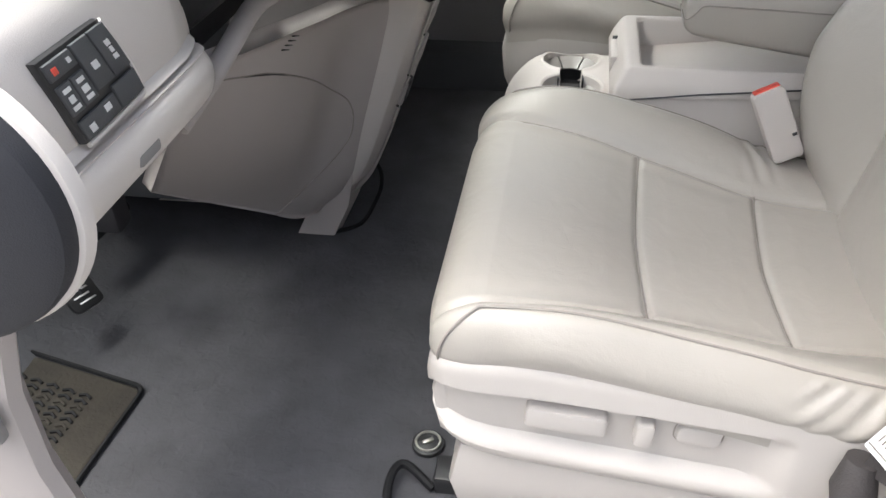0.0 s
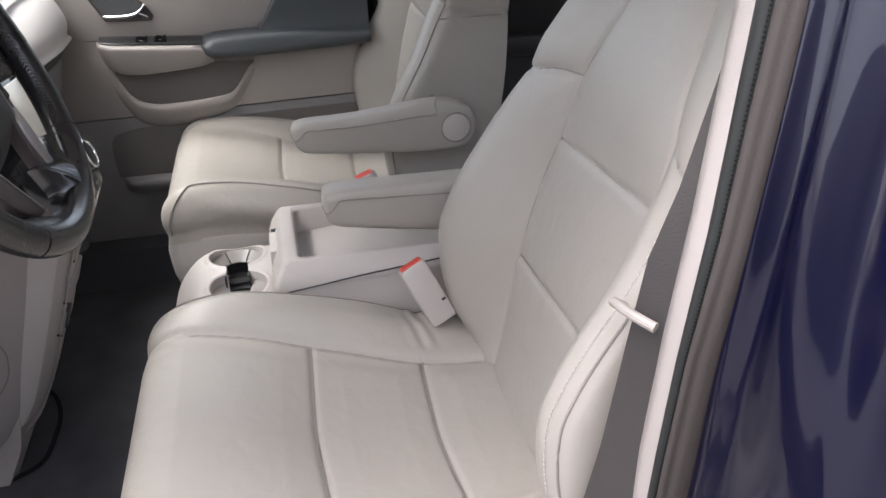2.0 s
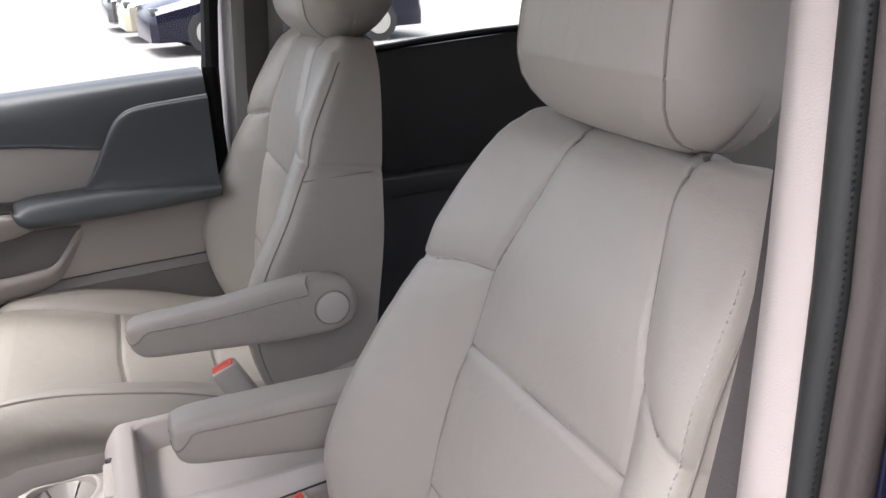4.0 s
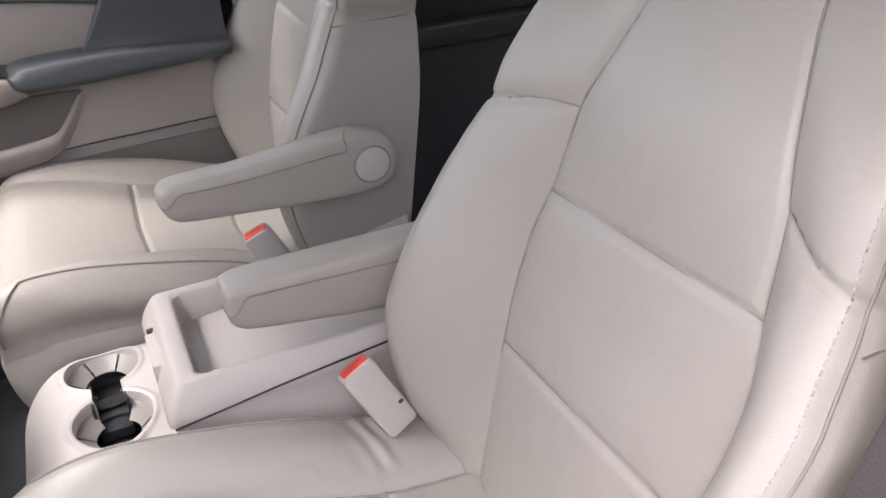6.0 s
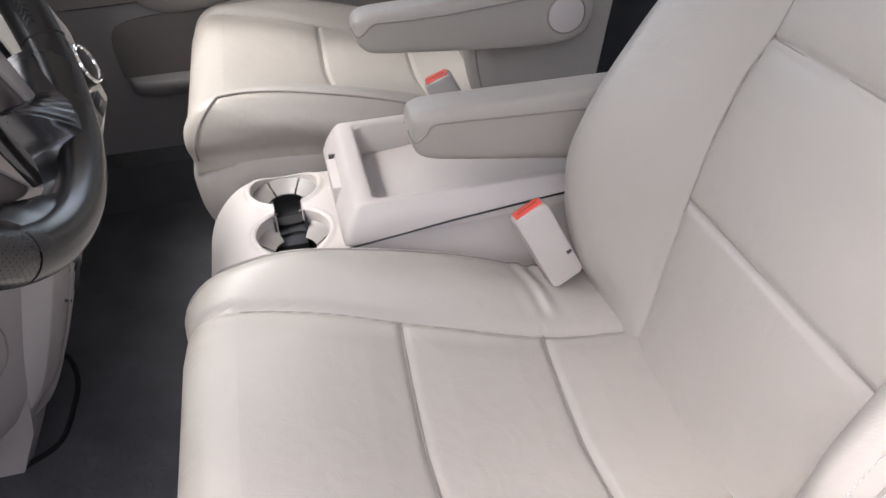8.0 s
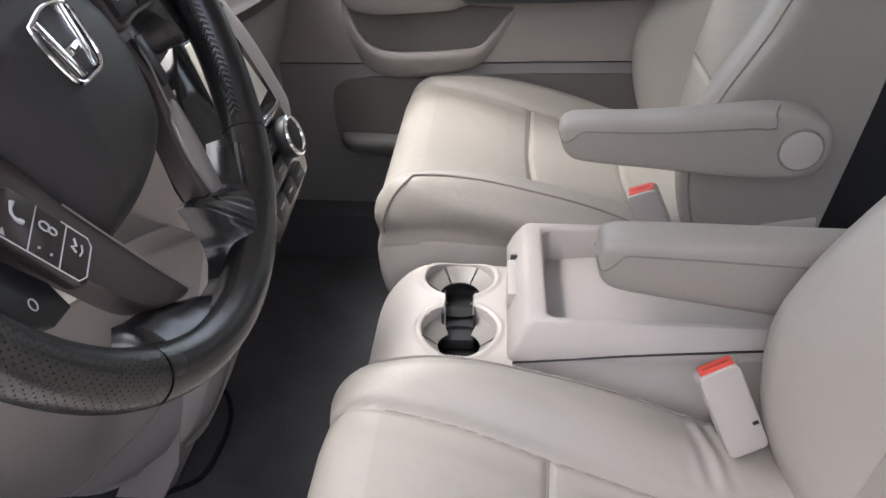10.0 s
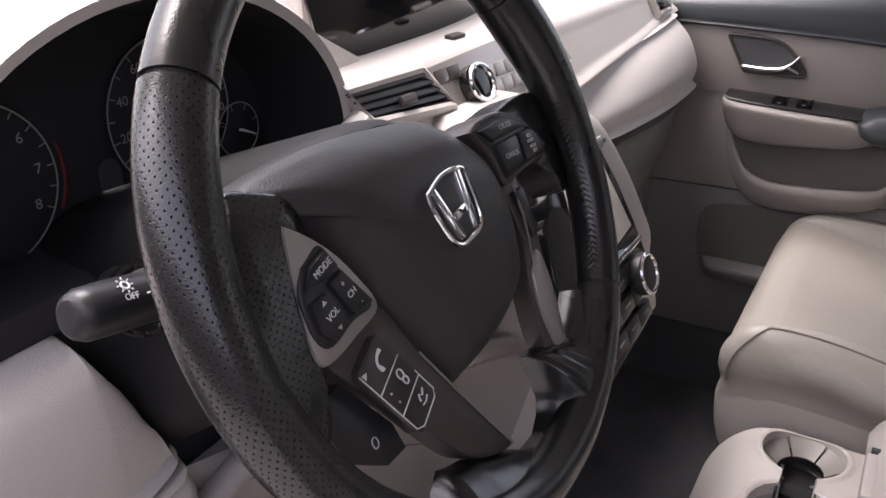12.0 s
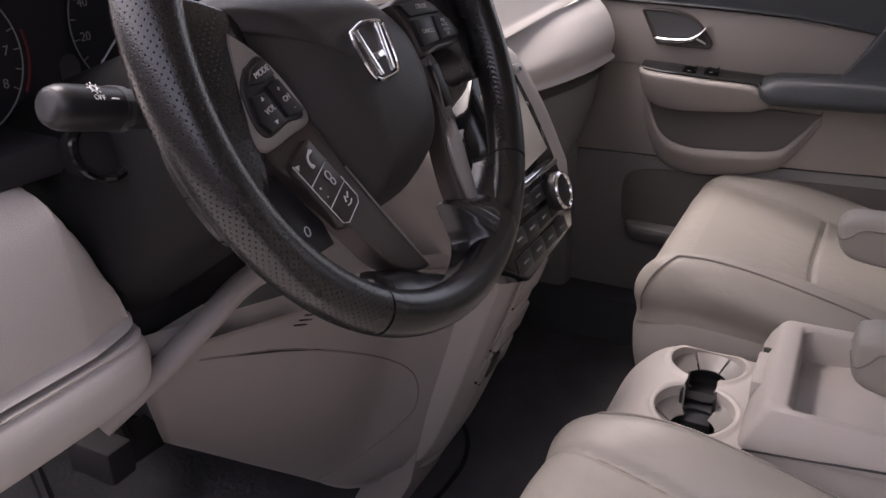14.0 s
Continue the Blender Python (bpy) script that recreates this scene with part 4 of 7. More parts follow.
def gap_z(x):
    """Height of the shadow gap that rises to the rear below the tray."""
    return float(np.interp(x, (0.244, 0.26, 0.38, 0.56, 0.98), (0.392, 0.395, 0.409, 0.427, 0.428)))


RIM = 0.440
bin_rings = []
for x0, x1, ya, yb, f, r in ((0.258, 0.98, 0.677, 0.900, -0.08, 0.010), (0.251, 0.98, 0.6685, 0.906, -0.03, 0.010), (0.250, 0.98, 0.668, 0.906, 0.08, 0.010), (0.256, 0.98, 0.672, 0.901, 0.45, 0.010), (0.266, 0.978, 0.6785, 0.893, 0.86, 0.010), (0.270, 0.975, 0.681, 0.890, 0.97, 0.010), (0.274, 0.972, 0.684, 0.887, 1.0, 0.010)):
    bin_rings.append([Vector((v.x, v.y, gap_z(v.x) + (RIM - gap_z(v.x)) * f)) for v in oblong(x0, x1, ya, yb, 0, r)])
bin_rings += [oblong(0.288, 0.970, TL - 0.002, TR + 0.002, RIM, 0.008), oblong(0.2905, 0.970, TL, TR, RIM - 0.001, 0.008), oblong(TF, 0.967, TL + 0.003, TR - 0.003, RIM - 0.005, 0.012), oblong(TF + 0.003, 0.965, TL + 0.006, TR - 0.006, 0.396, 0.012), oblong(TF + 0.010, 0.96, TL + 0.014, TR - 0.014, 0.390, 0.012)]
bin_ = part("tray", loft(bin_rings), PLASTIC, con, "open storage tray with rounded rim")
part("tray_latch", box(0.2495, 0.262, 0.752, 0.826, 0.396, 0.424, 0.003), PLASTIC, bin_, "latch tab on the tray front")
part("latch_gap", box(0.2535, 0.2640, 0.828, 0.833, 0.410, 0.426, 0.0), BLACK, bin_)
part("console_side", prism([(0.258, FLOOR), (0.98, FLOOR), (0.98, 0.422), (0.56, 0.421), (0.38, 0.402), (0.258, 0.388)], "y", 0.673, 0.903, 0.003), PLASTIC, con, "lower console body")
part("side_groove", tube([(0.256, 0.6680, 0.3915), (0.38, 0.6680, 0.4070), (0.56, 0.6680, 0.4250), (0.97, 0.6680, 0.426)], 0.0013, 6), BLACK, con, "dark gap below the tray")
# cup section: top plate with two round openings joined by a dark slot
CUPS = ((0.190, 0.862), (0.194, 0.752))


CUP_R, SLOT_X, SLOT_W = 0.0455, 0.192, 0.018


def plate_z(x, y):
    ex = np.clip((0.155 - x) / 0.075, 0, 1)
    ey = np.clip(np.abs(y - 0.8035) / 0.1115, 0, 1)
    z = 0.372 - 0.035 * ex ** 2 - 0.05 * np.clip(ex ** 2 * 0.6 + ey ** 6 * 0.4, 0, 1) - 0.10 * np.clip((np.hypot(ex, ey ** 3) - 0.95), 0, 1)
    d = np.minimum(np.hypot(x - CUPS[0][0], y - CUPS[0][1]), np.hypot(x - CUPS[1][0], y - CUPS[1][1]))
    return z + 0.003 * np.exp(-((d - 0.0495) / 0.0035) ** 2)


def cup_plate():
    """A plate with two round openings joined by a slot, cut cleanly along their outline."""
    X, Y = np.meshgrid(np.linspace(0.082, 0.262, 110), np.linspace(0.692, 0.915, 136), indexing="ij")
    da, db = [np.hypot(X - c[0], Y - c[1]) for c in CUPS]
    slot = (np.abs(X - SLOT_X) < SLOT_W) & (Y > CUPS[1][1]) & (Y < CUPS[0][1])
    inside = (da < CUP_R) | (db < CUP_R) | slot
    hole = inside[:-1, :-1] & inside[1:, :-1] & inside[1:, 1:] & inside[:-1, 1:]
    for d, c in ((da, CUPS[0]), (db, CUPS[1])):
        k = (d < CUP_R)
        f = np.where(k, CUP_R / np.maximum(d, 1e-6), 1.0)
        X, Y = c[0] + (X - c[0]) * f, c[1] + (Y - c[1]) * f
    only = slot & (da >= CUP_R) & (db >= CUP_R)
    X = np.where(only, SLOT_X + np.where(X > SLOT_X, SLOT_W, -SLOT_W), X)
    idx = np.arange(X.size).reshape(X.shape)
    quads = np.stack([idx[:-1, :-1], idx[1:, :-1], idx[1:, 1:], idx[:-1, 1:]], -1)[~hole]
    used, inv = np.unique(quads, return_inverse=True)
    flat = np.stack([X, Y, plate_z(X, Y)], -1).reshape(-1, 3)
    return mesh("cup_plate", flat[used], inv.reshape(-1, 4), PLASTIC, con, "moulded cup holder plate")


cup_plate()
part("cup_slot", box(SLOT_X - SLOT_W - 0.001, SLOT_X + SLOT_W + 0.001, CUPS[1][1] + 0.02, CUPS[0][1] - 0.02, 0.322, 0.337, 0.002), BLACK, con, "black slot between the cups")
for s in (-1, 1):
    part("slot_wall", box(*sorted((SLOT_X + s * SLOT_W, SLOT_X + s * (SLOT_W + 0.003))), CUPS[1][1] + 0.03, CUPS[0][1] - 0.03, 0.325, 0.3695, 0.0008), BLACK, con)
for cx, cy in CUPS:
    toward = 90 if cy < 0.8 else 270
    span = 24
    arc_ = [radians(toward + span + (360 - 2 * span) * k / 60) for k in range(61)]
    wall_ = [[Vector((cx + r * math.cos(a), cy + r * math.sin(a), float(plate_z(cx + CUP_R * math.cos(a), cy + CUP_R * math.sin(a))) + dz if dz is not None else 0.340)) for r, dz in ((CUP_R, -0.0005), (CUP_R - 0.0006, -0.004), (CUP_R - 0.001, None), (CUP_R + 0.003, None), (CUP_R + 0.003, -0.006))] for a in arc_]
    part("cup_wall", loft(wall_, True, True), PLASTIC, con, "beige cup wall")
    bowl = [[Vector((cx + r * math.cos(a), cy + r * math.sin(a), z)) for a in [2 * math.pi * k / 40 for k in range(40)]] for r, z in ((CUP_R + 0.002, 0.341), (CUP_R - 0.0015, 0.341), (CUP_R - 0.004, 0.322), (0.036, 0.318), (0.0004, 0.318))]
    part("cup_floor", loft(bowl, True, False), BLACK, con, "black cup holder floor")
    for k in range(5):
        a = radians(toward + 60 + 60 * k)
        sector = [[Vector((cx + r * math.cos(a + d), cy + r * math.sin(a + d), z)) for r, z in ((CUP_R - 0.0008, 0.3585), (0.036, 0.3525), (0.0255, 0.344), (0.0265, 0.3415), (0.036, 0.3495), (CUP_R - 0.0008, 0.3555))] for d in [radians(-27.5 + 55 * j / 6) for j in range(7)]]
        part("cup_flap", loft(sector), CUPFLAP, con, "grey beige hinged cup flap")
part("console_front", loft([[(0.262, 0.694, z), (0.12 - b, 0.694, z), (0.09 - b, 0.72, z), (0.078 - b, 0.80, z), (0.09 - b, 0.885, z), (0.12 - b, 0.913, z), (0.262, 0.913, z)] for z, b in ((FLOOR, -0.012), (0.16, -0.004), (0.25, 0.0), (0.29, -0.002), (0.312, -0.006))]), PLASTIC, con, "rounded console front")
part("front_groove", tube(smooth_line([(0.255, 0.688, 0.315), (0.12, 0.690, 0.285), (0.082, 0.73, 0.265), (0.074, 0.80, 0.26), (0.082, 0.875, 0.265), (0.12, 0.917, 0.285)], 5), 0.002, 6), BLACK, con)
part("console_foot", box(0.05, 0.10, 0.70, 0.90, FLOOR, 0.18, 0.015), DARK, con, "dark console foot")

# ---------------------------------------------------------------- steering wheel
TILT = radians(23.2)
WN = Vector((math.cos(TILT), 0, math.sin(TILT)))
WU = Vector((-WN.z, 0, WN.x))
WC = Vector((0.0095, 0.380, 0.8245))
WHEEL = plane_at(WC, (0, 1, 0), WU)
HUB = WHEEL
wheel = thing("steering_wheel", "black leather steering wheel with taupe and silver spoke trim", "steering wheel", "", WC)
R = 0.170
RIM_R = 0.0152
SECT = ((-124, -40, "bottom"), (-40, 38, "right"), (38, 143, "top"), (143, 236, "left"))


def rim_swell(a):
    """The grips are thicker where the side spokes run into the rim."""
    return 0.0040 * math.exp(-((a - 27) / 20) ** 2) + 0.0016 * math.exp(-((a - 165) / 25) ** 2)


def rim_arc(a0, a1, r, n=40):
    return [WHEEL @ Vector((R * math.cos(radians(a0 + (a1 - a0) * k / n)), R * math.sin(radians(a0 + (a1 - a0) * k / n)), 0)) for k in range(n + 1)]


PERF = material("perforated black wheel leather", (0.011, 0.010, 0.0105), 0.27, grain=0.07, grain_scale=900, cells=True)


def perforate(m, pitch):
    """Small round holes in a staggered grid over the laid-out leather."""
    nodes, links = m.node_tree.nodes, m.node_tree.links
    uv = nodes.new("ShaderNodeUVMap")
    turn_ = nodes.new("ShaderNodeVectorRotate")
    turn_.inputs["Angle"].default_value = radians(45)
    links.new(uv.outputs[0], turn_.inputs["Vector"])
    size = nodes.new("ShaderNodeVectorMath")
    size.operation = "SCALE"
    size.inputs["Scale"].default_value = 1 / pitch
    links.new(turn_.outputs[0], size.inputs[0])
    part_ = nodes.new("ShaderNodeVectorMath")
    part_.operation = "FRACTION"
    links.new(size.outputs[0], part_.inputs[0])
    off_ = nodes.new("ShaderNodeVectorMath")
    off_.operation = "DISTANCE"
    off_.inputs[1].default_value = (0.5, 0.5, 0)
    links.new(part_.outputs[0], off_.inputs[0])
    dot_ = nodes.new("ShaderNodeMapRange")
    dot_.inputs["From Min"].default_value, dot_.inputs["From Max"].default_value = 0.09, 0.19
    links.new(off_.outputs["Value"], dot_.inputs["Value"])
    old = [n for n in nodes if n.type == "BUMP"][0]
    deep_ = nodes.new("ShaderNodeBump")
    deep_.inputs["Strength"].default_value, deep_.inputs["Distance"].default_value = 0.3, 0.0006
    links.new(dot_.outputs[0], deep_.inputs["Height"])
    links.new(old.outputs[0], deep_.inputs["Normal"])
    b = nodes["Principled BSDF"]
    links.new(deep_.outputs[0], b.inputs["Normal"])
    base = b.inputs["Base Color"].links[0].from_socket
    dark_ = nodes.new("ShaderNodeMixRGB")
    dark_.inputs[1].default_value = (0.004, 0.004, 0.004, 1)
    links.new(dot_.outputs[0], dark_.inputs[0])
    links.new(base, dark_.inputs[2])
    links.new(dark_.outputs[0], b.inputs["Base Color"])
    gloss_ = nodes.new("ShaderNodeMath")
    gloss_.operation = "MULTIPLY"
    gloss_.inputs[1].default_value = 1.0
    links.new(dot_.outputs[0], gloss_.inputs[0])
    links.new(gloss_.outputs[0], b.inputs["Specular IOR Level"])


perforate(PERF, 0.0034)
INV = WHEEL.inverted()


def round_uv(co):
    p = INV @ co
    r = math.hypot(p.x, p.y)
    return (math.atan2(p.y, p.x) % (2 * math.pi)) * R if p.x < 0 else math.atan2(p.y, p.x) * R, (math.atan2(p.z, r - R) % (2 * math.pi)) * 0.019


def flat_uv(co):
    p = INV @ co
    return p.x, p.y


for a0, a1, where in SECT:
    mat = PERF if where == "left" else WHEEL_LEATHER
    part("rim_section", unwrap(tube(rim_arc(a0 + 0.35, a1 - 0.35, 0.019), [RIM_R + rim_swell(a0 + (a1 - a0) * k / 40) for k in range(41)], 28, up=WN), round_uv), mat, wheel, "perforated leather grip" if mat is PERF else "smooth leather rim")
    part("rim_joint", tube(rim_arc(a1 - 0.5, a1 + 0.5, 0.0, 2), RIM_R - 0.0012, 18, up=WN), BLACK, wheel)
# inner stitching along the side grips
for a0, a1 in ((-37, 8),):
    n = int((a1 - a0) / 1.55)
    for k in range(n):
        a = radians(a0 + (a1 - a0) * k / n)
        b = a + 0.018
        q = [WHEEL @ Vector(((R - 0.0142) * math.cos(a), (R - 0.0142) * math.sin(a), 0.0085)), WHEEL @ Vector(((R - 0.0162) * math.cos(b), (R - 0.0162) * math.sin(b), 0.0055)), WHEEL @ Vector(((R - 0.0168) * math.cos(a), (R - 0.0168) * math.sin(a), 0.0025))]
        part("stitch", tube(q, 0.0007, 5), WHEEL_LEATHER, wheel)


def wheel_pad(outline, z0, z1, dome, mat, name, label="", parent=None, inset=0.004):
    """A raised pad on the wheel: outline in the wheel's plane, with a soft edge and a domed face."""
    pts = [(v.x, v.y) for v in smooth_line([(a, b, 0) for a, b in outline + outline[:1]], 5)][:-1]
    cx, cy = sum(p[0] for p in pts) / len(pts), sum(p[1] for p in pts) / len(pts)
    rings = []
    for f, z in ((1.0, z0), (1.0, z1 - inset), (0.985, z1 - inset * 0.4), (0.95, z1), (0.7, z1 + dome * 0.5), (0.4, z1 + dome * 0.85), (0.1, z1 + dome)):
        rings.append([HUB @ Vector((cx + (a - cx) * f, cy + (b - cy) * f, z)) for a, b in pts])
    return part(name, unwrap(loft(rings), flat_uv), mat, parent or wheel, label, sharp=50)


AIRBAG = material("charcoal airbag plastic", (0.034, 0.032, 0.032), 0.45, grain=0.2, grain_scale=900, cells=True)
def dome_pad(outline, z0, z1, rise, drop, soft, mat, name, label):
    """A cover whose edge falls away by its distance from the outline, so that narrow tips stay low and smooth."""
    pts = np.array([(v.x, v.y) for v in smooth_line([(a, b, 0) for a, b in outline + outline[:1]], 6)][:-1])
    mid = pts.mean(axis=0)
    rings = [[HUB @ Vector((a, b, z0)) for a, b in pts]]
    for f in (1.0, 0.985, 0.965, 0.94, 0.91, 0.87, 0.82, 0.76, 0.68, 0.58, 0.46, 0.32, 0.17, 0.04):
        ring = []
        for a, b in mid + (pts - mid) * f:
            off = float(np.sqrt(((pts - (a, b)) ** 2).sum(axis=1)).min()) if f < 1 else 0.0
            u = min(1.0, off / soft)
            ring.append(HUB @ Vector((a, b, z1 - drop * (1 - u) ** 2.2 + rise * (1 - f ** 2))))
        rings.append(ring)
    return part(name, unwrap(loft(rings), flat_uv), mat, wheel, label, sharp=70)


cover = dome_pad([(-0.128, 0.051), (-0.099, 0.058), (-0.058, 0.060), (-0.012, 0.056), (0.030, 0.049), (0.054, 0.036), (0.072, 0.016), (0.079, -0.008), (0.077, -0.040), (0.060, -0.074), (0.022, -0.090), (-0.018, -0.094), (-0.041, -0.091), (-0.056, -0.062), (-0.071, -0.030), (-0.081, -0.003), (-0.096, 0.024), (-0.112, 0.041)], -0.045, -0.004, 0.016, 0.020, 0.034, AIRBAG, "airbag_cover", "smooth charcoal airbag cover")
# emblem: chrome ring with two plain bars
EM = HUB @ pose(-0.0095, 0.0015, 0.0118, -3, 4, 4) @ Matrix.Diagonal((1.10, 1.0, 1.0, 1.0))
ring = [(v.x, v.y) for v in smooth_line([(-0.0185, 0.015, 0), (0.0, 0.0185, 0), (0.0185, 0.015, 0), (0.0195, 0.004, 0), (0.0145, -0.0155, 0), (0.0, -0.0185, 0), (-0.0145, -0.0155, 0), (-0.0195, 0.004, 0), (-0.0185, 0.015, 0)], 5)][:-1]
part("emblem", tube([EM @ Vector((a, b, 0.001)) for a, b in ring], 0.0014, 8, True, up=WN), CHROME, cover, "chrome emblem ring")
for s in (-1, 1):
    part("emblem_bar", prism([(s * 0.0160, 0.0155), (s * 0.0112, 0.0162), (s * 0.0045, -0.0162), (s * 0.0098, -0.0158)], "z", -0.003, 0.0022, 0.0009, m=EM), CHROME, cover, "chrome emblem bar")
part("emblem_web", prism([(-0.0085, -0.001), (0.0085, -0.001), (0.0072, -0.006), (-0.0072, -0.006)], "z", -0.003, 0.0016, 0.0008, m=EM), CHROME, cover, "chrome emblem web")
# side spokes, wrapped in leather
wheel_pad([(-0.095, 0.045), (-0.126, 0.0575), (-0.132, 0.051), (-0.139, 0.036), (-0.147, 0.016), (-0.158, 0.004), (-0.163, -0.020), (-0.158, -0.050), (-0.147, -0.072), (-0.130, -0.060), (-0.118, -0.034), (-0.095, -0.020)], -0.034, -0.0085, 0.002, PERF, "side_spoke", "perforated leather wrapped side spoke")
wheel_pad([(0.080, 0.032), (0.106, 0.034), (0.128, 0.036), (0.150, 0.034), (0.160, 0.024), (0.163, 0.0), (0.160, -0.035), (0.148, -0.040), (0.134, -0.018), (0.110, -0.008), (0.085, -0.006)], -0.036, -0.0085, 0.002, WHEEL_LEATHER, "side_spoke", "leather wrapped side spoke")
# puckered folds where the leather turns from the spoke to the rim
for cx, cy, a0, a1 in ((-0.1445, 0.010, -80, 60),):
    for k in range(11):
        a = radians(a0 + (a1 - a0) * k / 10)
        w = 0.009 + 0.004 * ((k * 7) % 3) / 2
        part("fold", tube([HUB @ Vector((cx + 0.003 * math.cos(a), cy + 0.003 * math.sin(a), -0.0088)), HUB @ Vector((cx + 0.5 * w * math.cos(a), cy + 0.5 * w * math.sin(a), -0.0080)), HUB @ Vector((cx + w * math.cos(a), cy + w * math.sin(a), -0.0086))], [0.0004, 0.0008, 0.0003], 6), WHEEL_LEATHER, wheel)
# silver surround of the audio keys, taupe surround of the cruise keys
wheel_pad([(-0.110, 0.0345), (-0.100, 0.026), (-0.089, 0.0135), (-0.0795, -0.004), (-0.074, -0.0235), (-0.094, -0.029), (-0.117, -0.0325), (-0.1245, -0.026), (-0.1225, -0.008), (-0.1180, 0.012), (-0.1135, 0.027)], -0.034, -0.0060, 0.0006, SILVER, "switch_bezel", "silver switch surround", inset=0.003)
wheel_pad([(-0.1115, 0.014), (-0.0960, 0.0188), (-0.0905, 0.0062), (-0.0785, -0.0192), (-0.0945, -0.0215), (-0.1140, -0.0256), (-0.1212, -0.0168), (-0.1195, 0.0035)], -0.026, -0.0046, 0.0004, BLACK, "key_base", "black key base", inset=0.002)
wheel_pad([(0.055, 0.030), (0.070, 0.034), (0.092, 0.034), (0.112, 0.027), (0.128, 0.015), (0.140, -0.003), (0.128, -0.009), (0.100, -0.009), (0.074, -0.011), (0.069, 0.010)], -0.034, -0.0060, 0.0006, TAUPE, "switch_bezel", "taupe cruise switch surround", inset=0.003)
wheel_pad([(0.058, 0.0300), (0.072, 0.0320), (0.090, 0.0318), (0.108, 0.0245), (0.124, 0.0130), (0.1355, -0.0030), (0.126, -0.0060), (0.100, -0.0062), (0.0755, -0.0075), (0.0715, 0.0100)], -0.026, -0.0050, 0.0004, BLACK, "key_base", "black key base", inset=0.002)
# lower spokes with their strips
wheel_pad([(-0.118, -0.030), (-0.094, -0.028), (-0.072, -0.022), (-0.056, -0.060), (-0.040, -0.092), (-0.020, -0.130), (-0.012, -0.1445), (-0.036, -0.137), (-0.056, -0.122), (-0.075, -0.092), (-0.089, -0.070), (-0.106, -0.050)], -0.026, -0.0095, 0.001, TAUPE, "lower_spoke", "satin taupe lower spoke", inset=0.003)
wheel_pad([(0.074, -0.010), (0.098, -0.010), (0.099, -0.040), (0.093, -0.075), (0.083, -0.120), (0.077, -0.137), (0.061, -0.128), (0.059, -0.108), (0.065, -0.078), (0.077, -0.045), (0.080, -0.025)], -0.026, -0.0115, 0.001, TAUPE, "lower_spoke", "satin taupe lower spoke", inset=0.003)
wheel_pad([(0.071, -0.070), (0.0865, -0.060), (0.0885, -0.080), (0.0830, -0.110), (0.0775, -0.137), (0.0700, -0.133), (0.0655, -0.105), (0.0665, -0.085)], -0.020, -0.0085, 0.0006, SILVER, "spoke_strip", "pale metallic spoke strip", inset=0.002)
part("trim_switch", prism([(0.0815, -0.018), (0.0945, -0.018), (0.0950, -0.050), (0.0865, -0.052)], "z", -0.014, -0.0075, 0.0012, m=HUB), BLACK, wheel, "slim black spoke switch")
part("spoke_line", tube([HUB @ Vector(v) for v in ((0.0835, -0.014, -0.0085), (0.0835, -0.035, -0.0082), (0.0740, -0.066, -0.0078))], 0.0009, 6), SILVER, wheel, "thin silver spoke edge")
part("spoke_line", tube([HUB @ Vector(v) for v in ((-0.058, -0.058, -0.0085), (-0.042, -0.090, -0.0085), (-0.022, -0.128, -0.0085), (-0.013, -0.143, -0.0090))], 0.0007, 6), SILVER, wheel, "thin silver spoke edge")
# leather web between the lower spokes and the rim
WEB = ((-121, 0.152), (-119, 0.141), (-110, 0.139), (-101, 0.143), (-93, 0.151), (-88, 0.160), (-82, 0.162), (-77, 0.157), (-74, 0.150), (-72.5, 0.136), (-71, 0.121), (-67, 0.124), (-62, 0.134), (-57, 0.145), (-50, 0.150), (-42, 0.154))
web = []
for k in range(80):
    a = -121 + 79 * k / 79
    r0 = float(np.interp(a, [q[0] for q in WEB], [q[1] for q in WEB]))
    c, s_ = math.cos(radians(a)), math.sin(radians(a))
    fold = 0.0007 * math.sin(k * 2.3) if -75 < a < -55 else 0.0
    web.append([HUB @ Vector((r * c, r * s_, z)) for r, z in [(r0 + (0.171 - r0) * f, z + (fold if 0.05 < f < 0.6 else 0)) for f, z in ((0.0, -0.022), (0.0, -0.016), (0.05, -0.011), (0.14, -0.006), (0.3, 0.0), (0.5, 0.0055), (0.75, 0.0105), (1.0, 0.0135))] + [(0.172, -0.010), (0.165, -0.022)]])
part("bottom_grip", loft(web), WHEEL_LEATHER, wheel, "smooth glossy leather bottom grip with gathered corners", sharp=60)
part("wheel_hub", prism([(0.075 * math.cos(a), 0.06 * math.sin(a) - 0.02) for a in [2 * math.pi * k / 24 for k in range(24)]], "z", -0.085, -0.03, 0.006, m=HUB), BLACK, wheel, "black hub behind the airbag")


def key(outline, z, parent, label, name="button", mat=None):
    return part(name, prism(outline, "z", z - 0.008, z, 0.0012, m=HUB), mat or BLACK, parent, label)


def letters(body, size, m, parent, mat=None, name="legend"):
    cu = bpy.data.curves.new(name, "FONT")
    cu.body, cu.size, cu.align_x, cu.align_y, cu.extrude = body, size, "CENTER", "CENTER", 0.0002
    tmp = bpy.data.objects.new(name, cu)
    me = bpy.data.meshes.new_from_object(tmp)
    bpy.data.objects.remove(tmp)
    me.transform(m)
    me.materials.clear()
    me.materials.append(mat or WHITE)
    ob = new(name, me)
    if parent is not None:
        ob.parent = parent
        base, off = parent, Vector((0, 0, 0))
        while base is not None:
            off += base.location
            base = base.parent
        ob.location = -off
    return ob


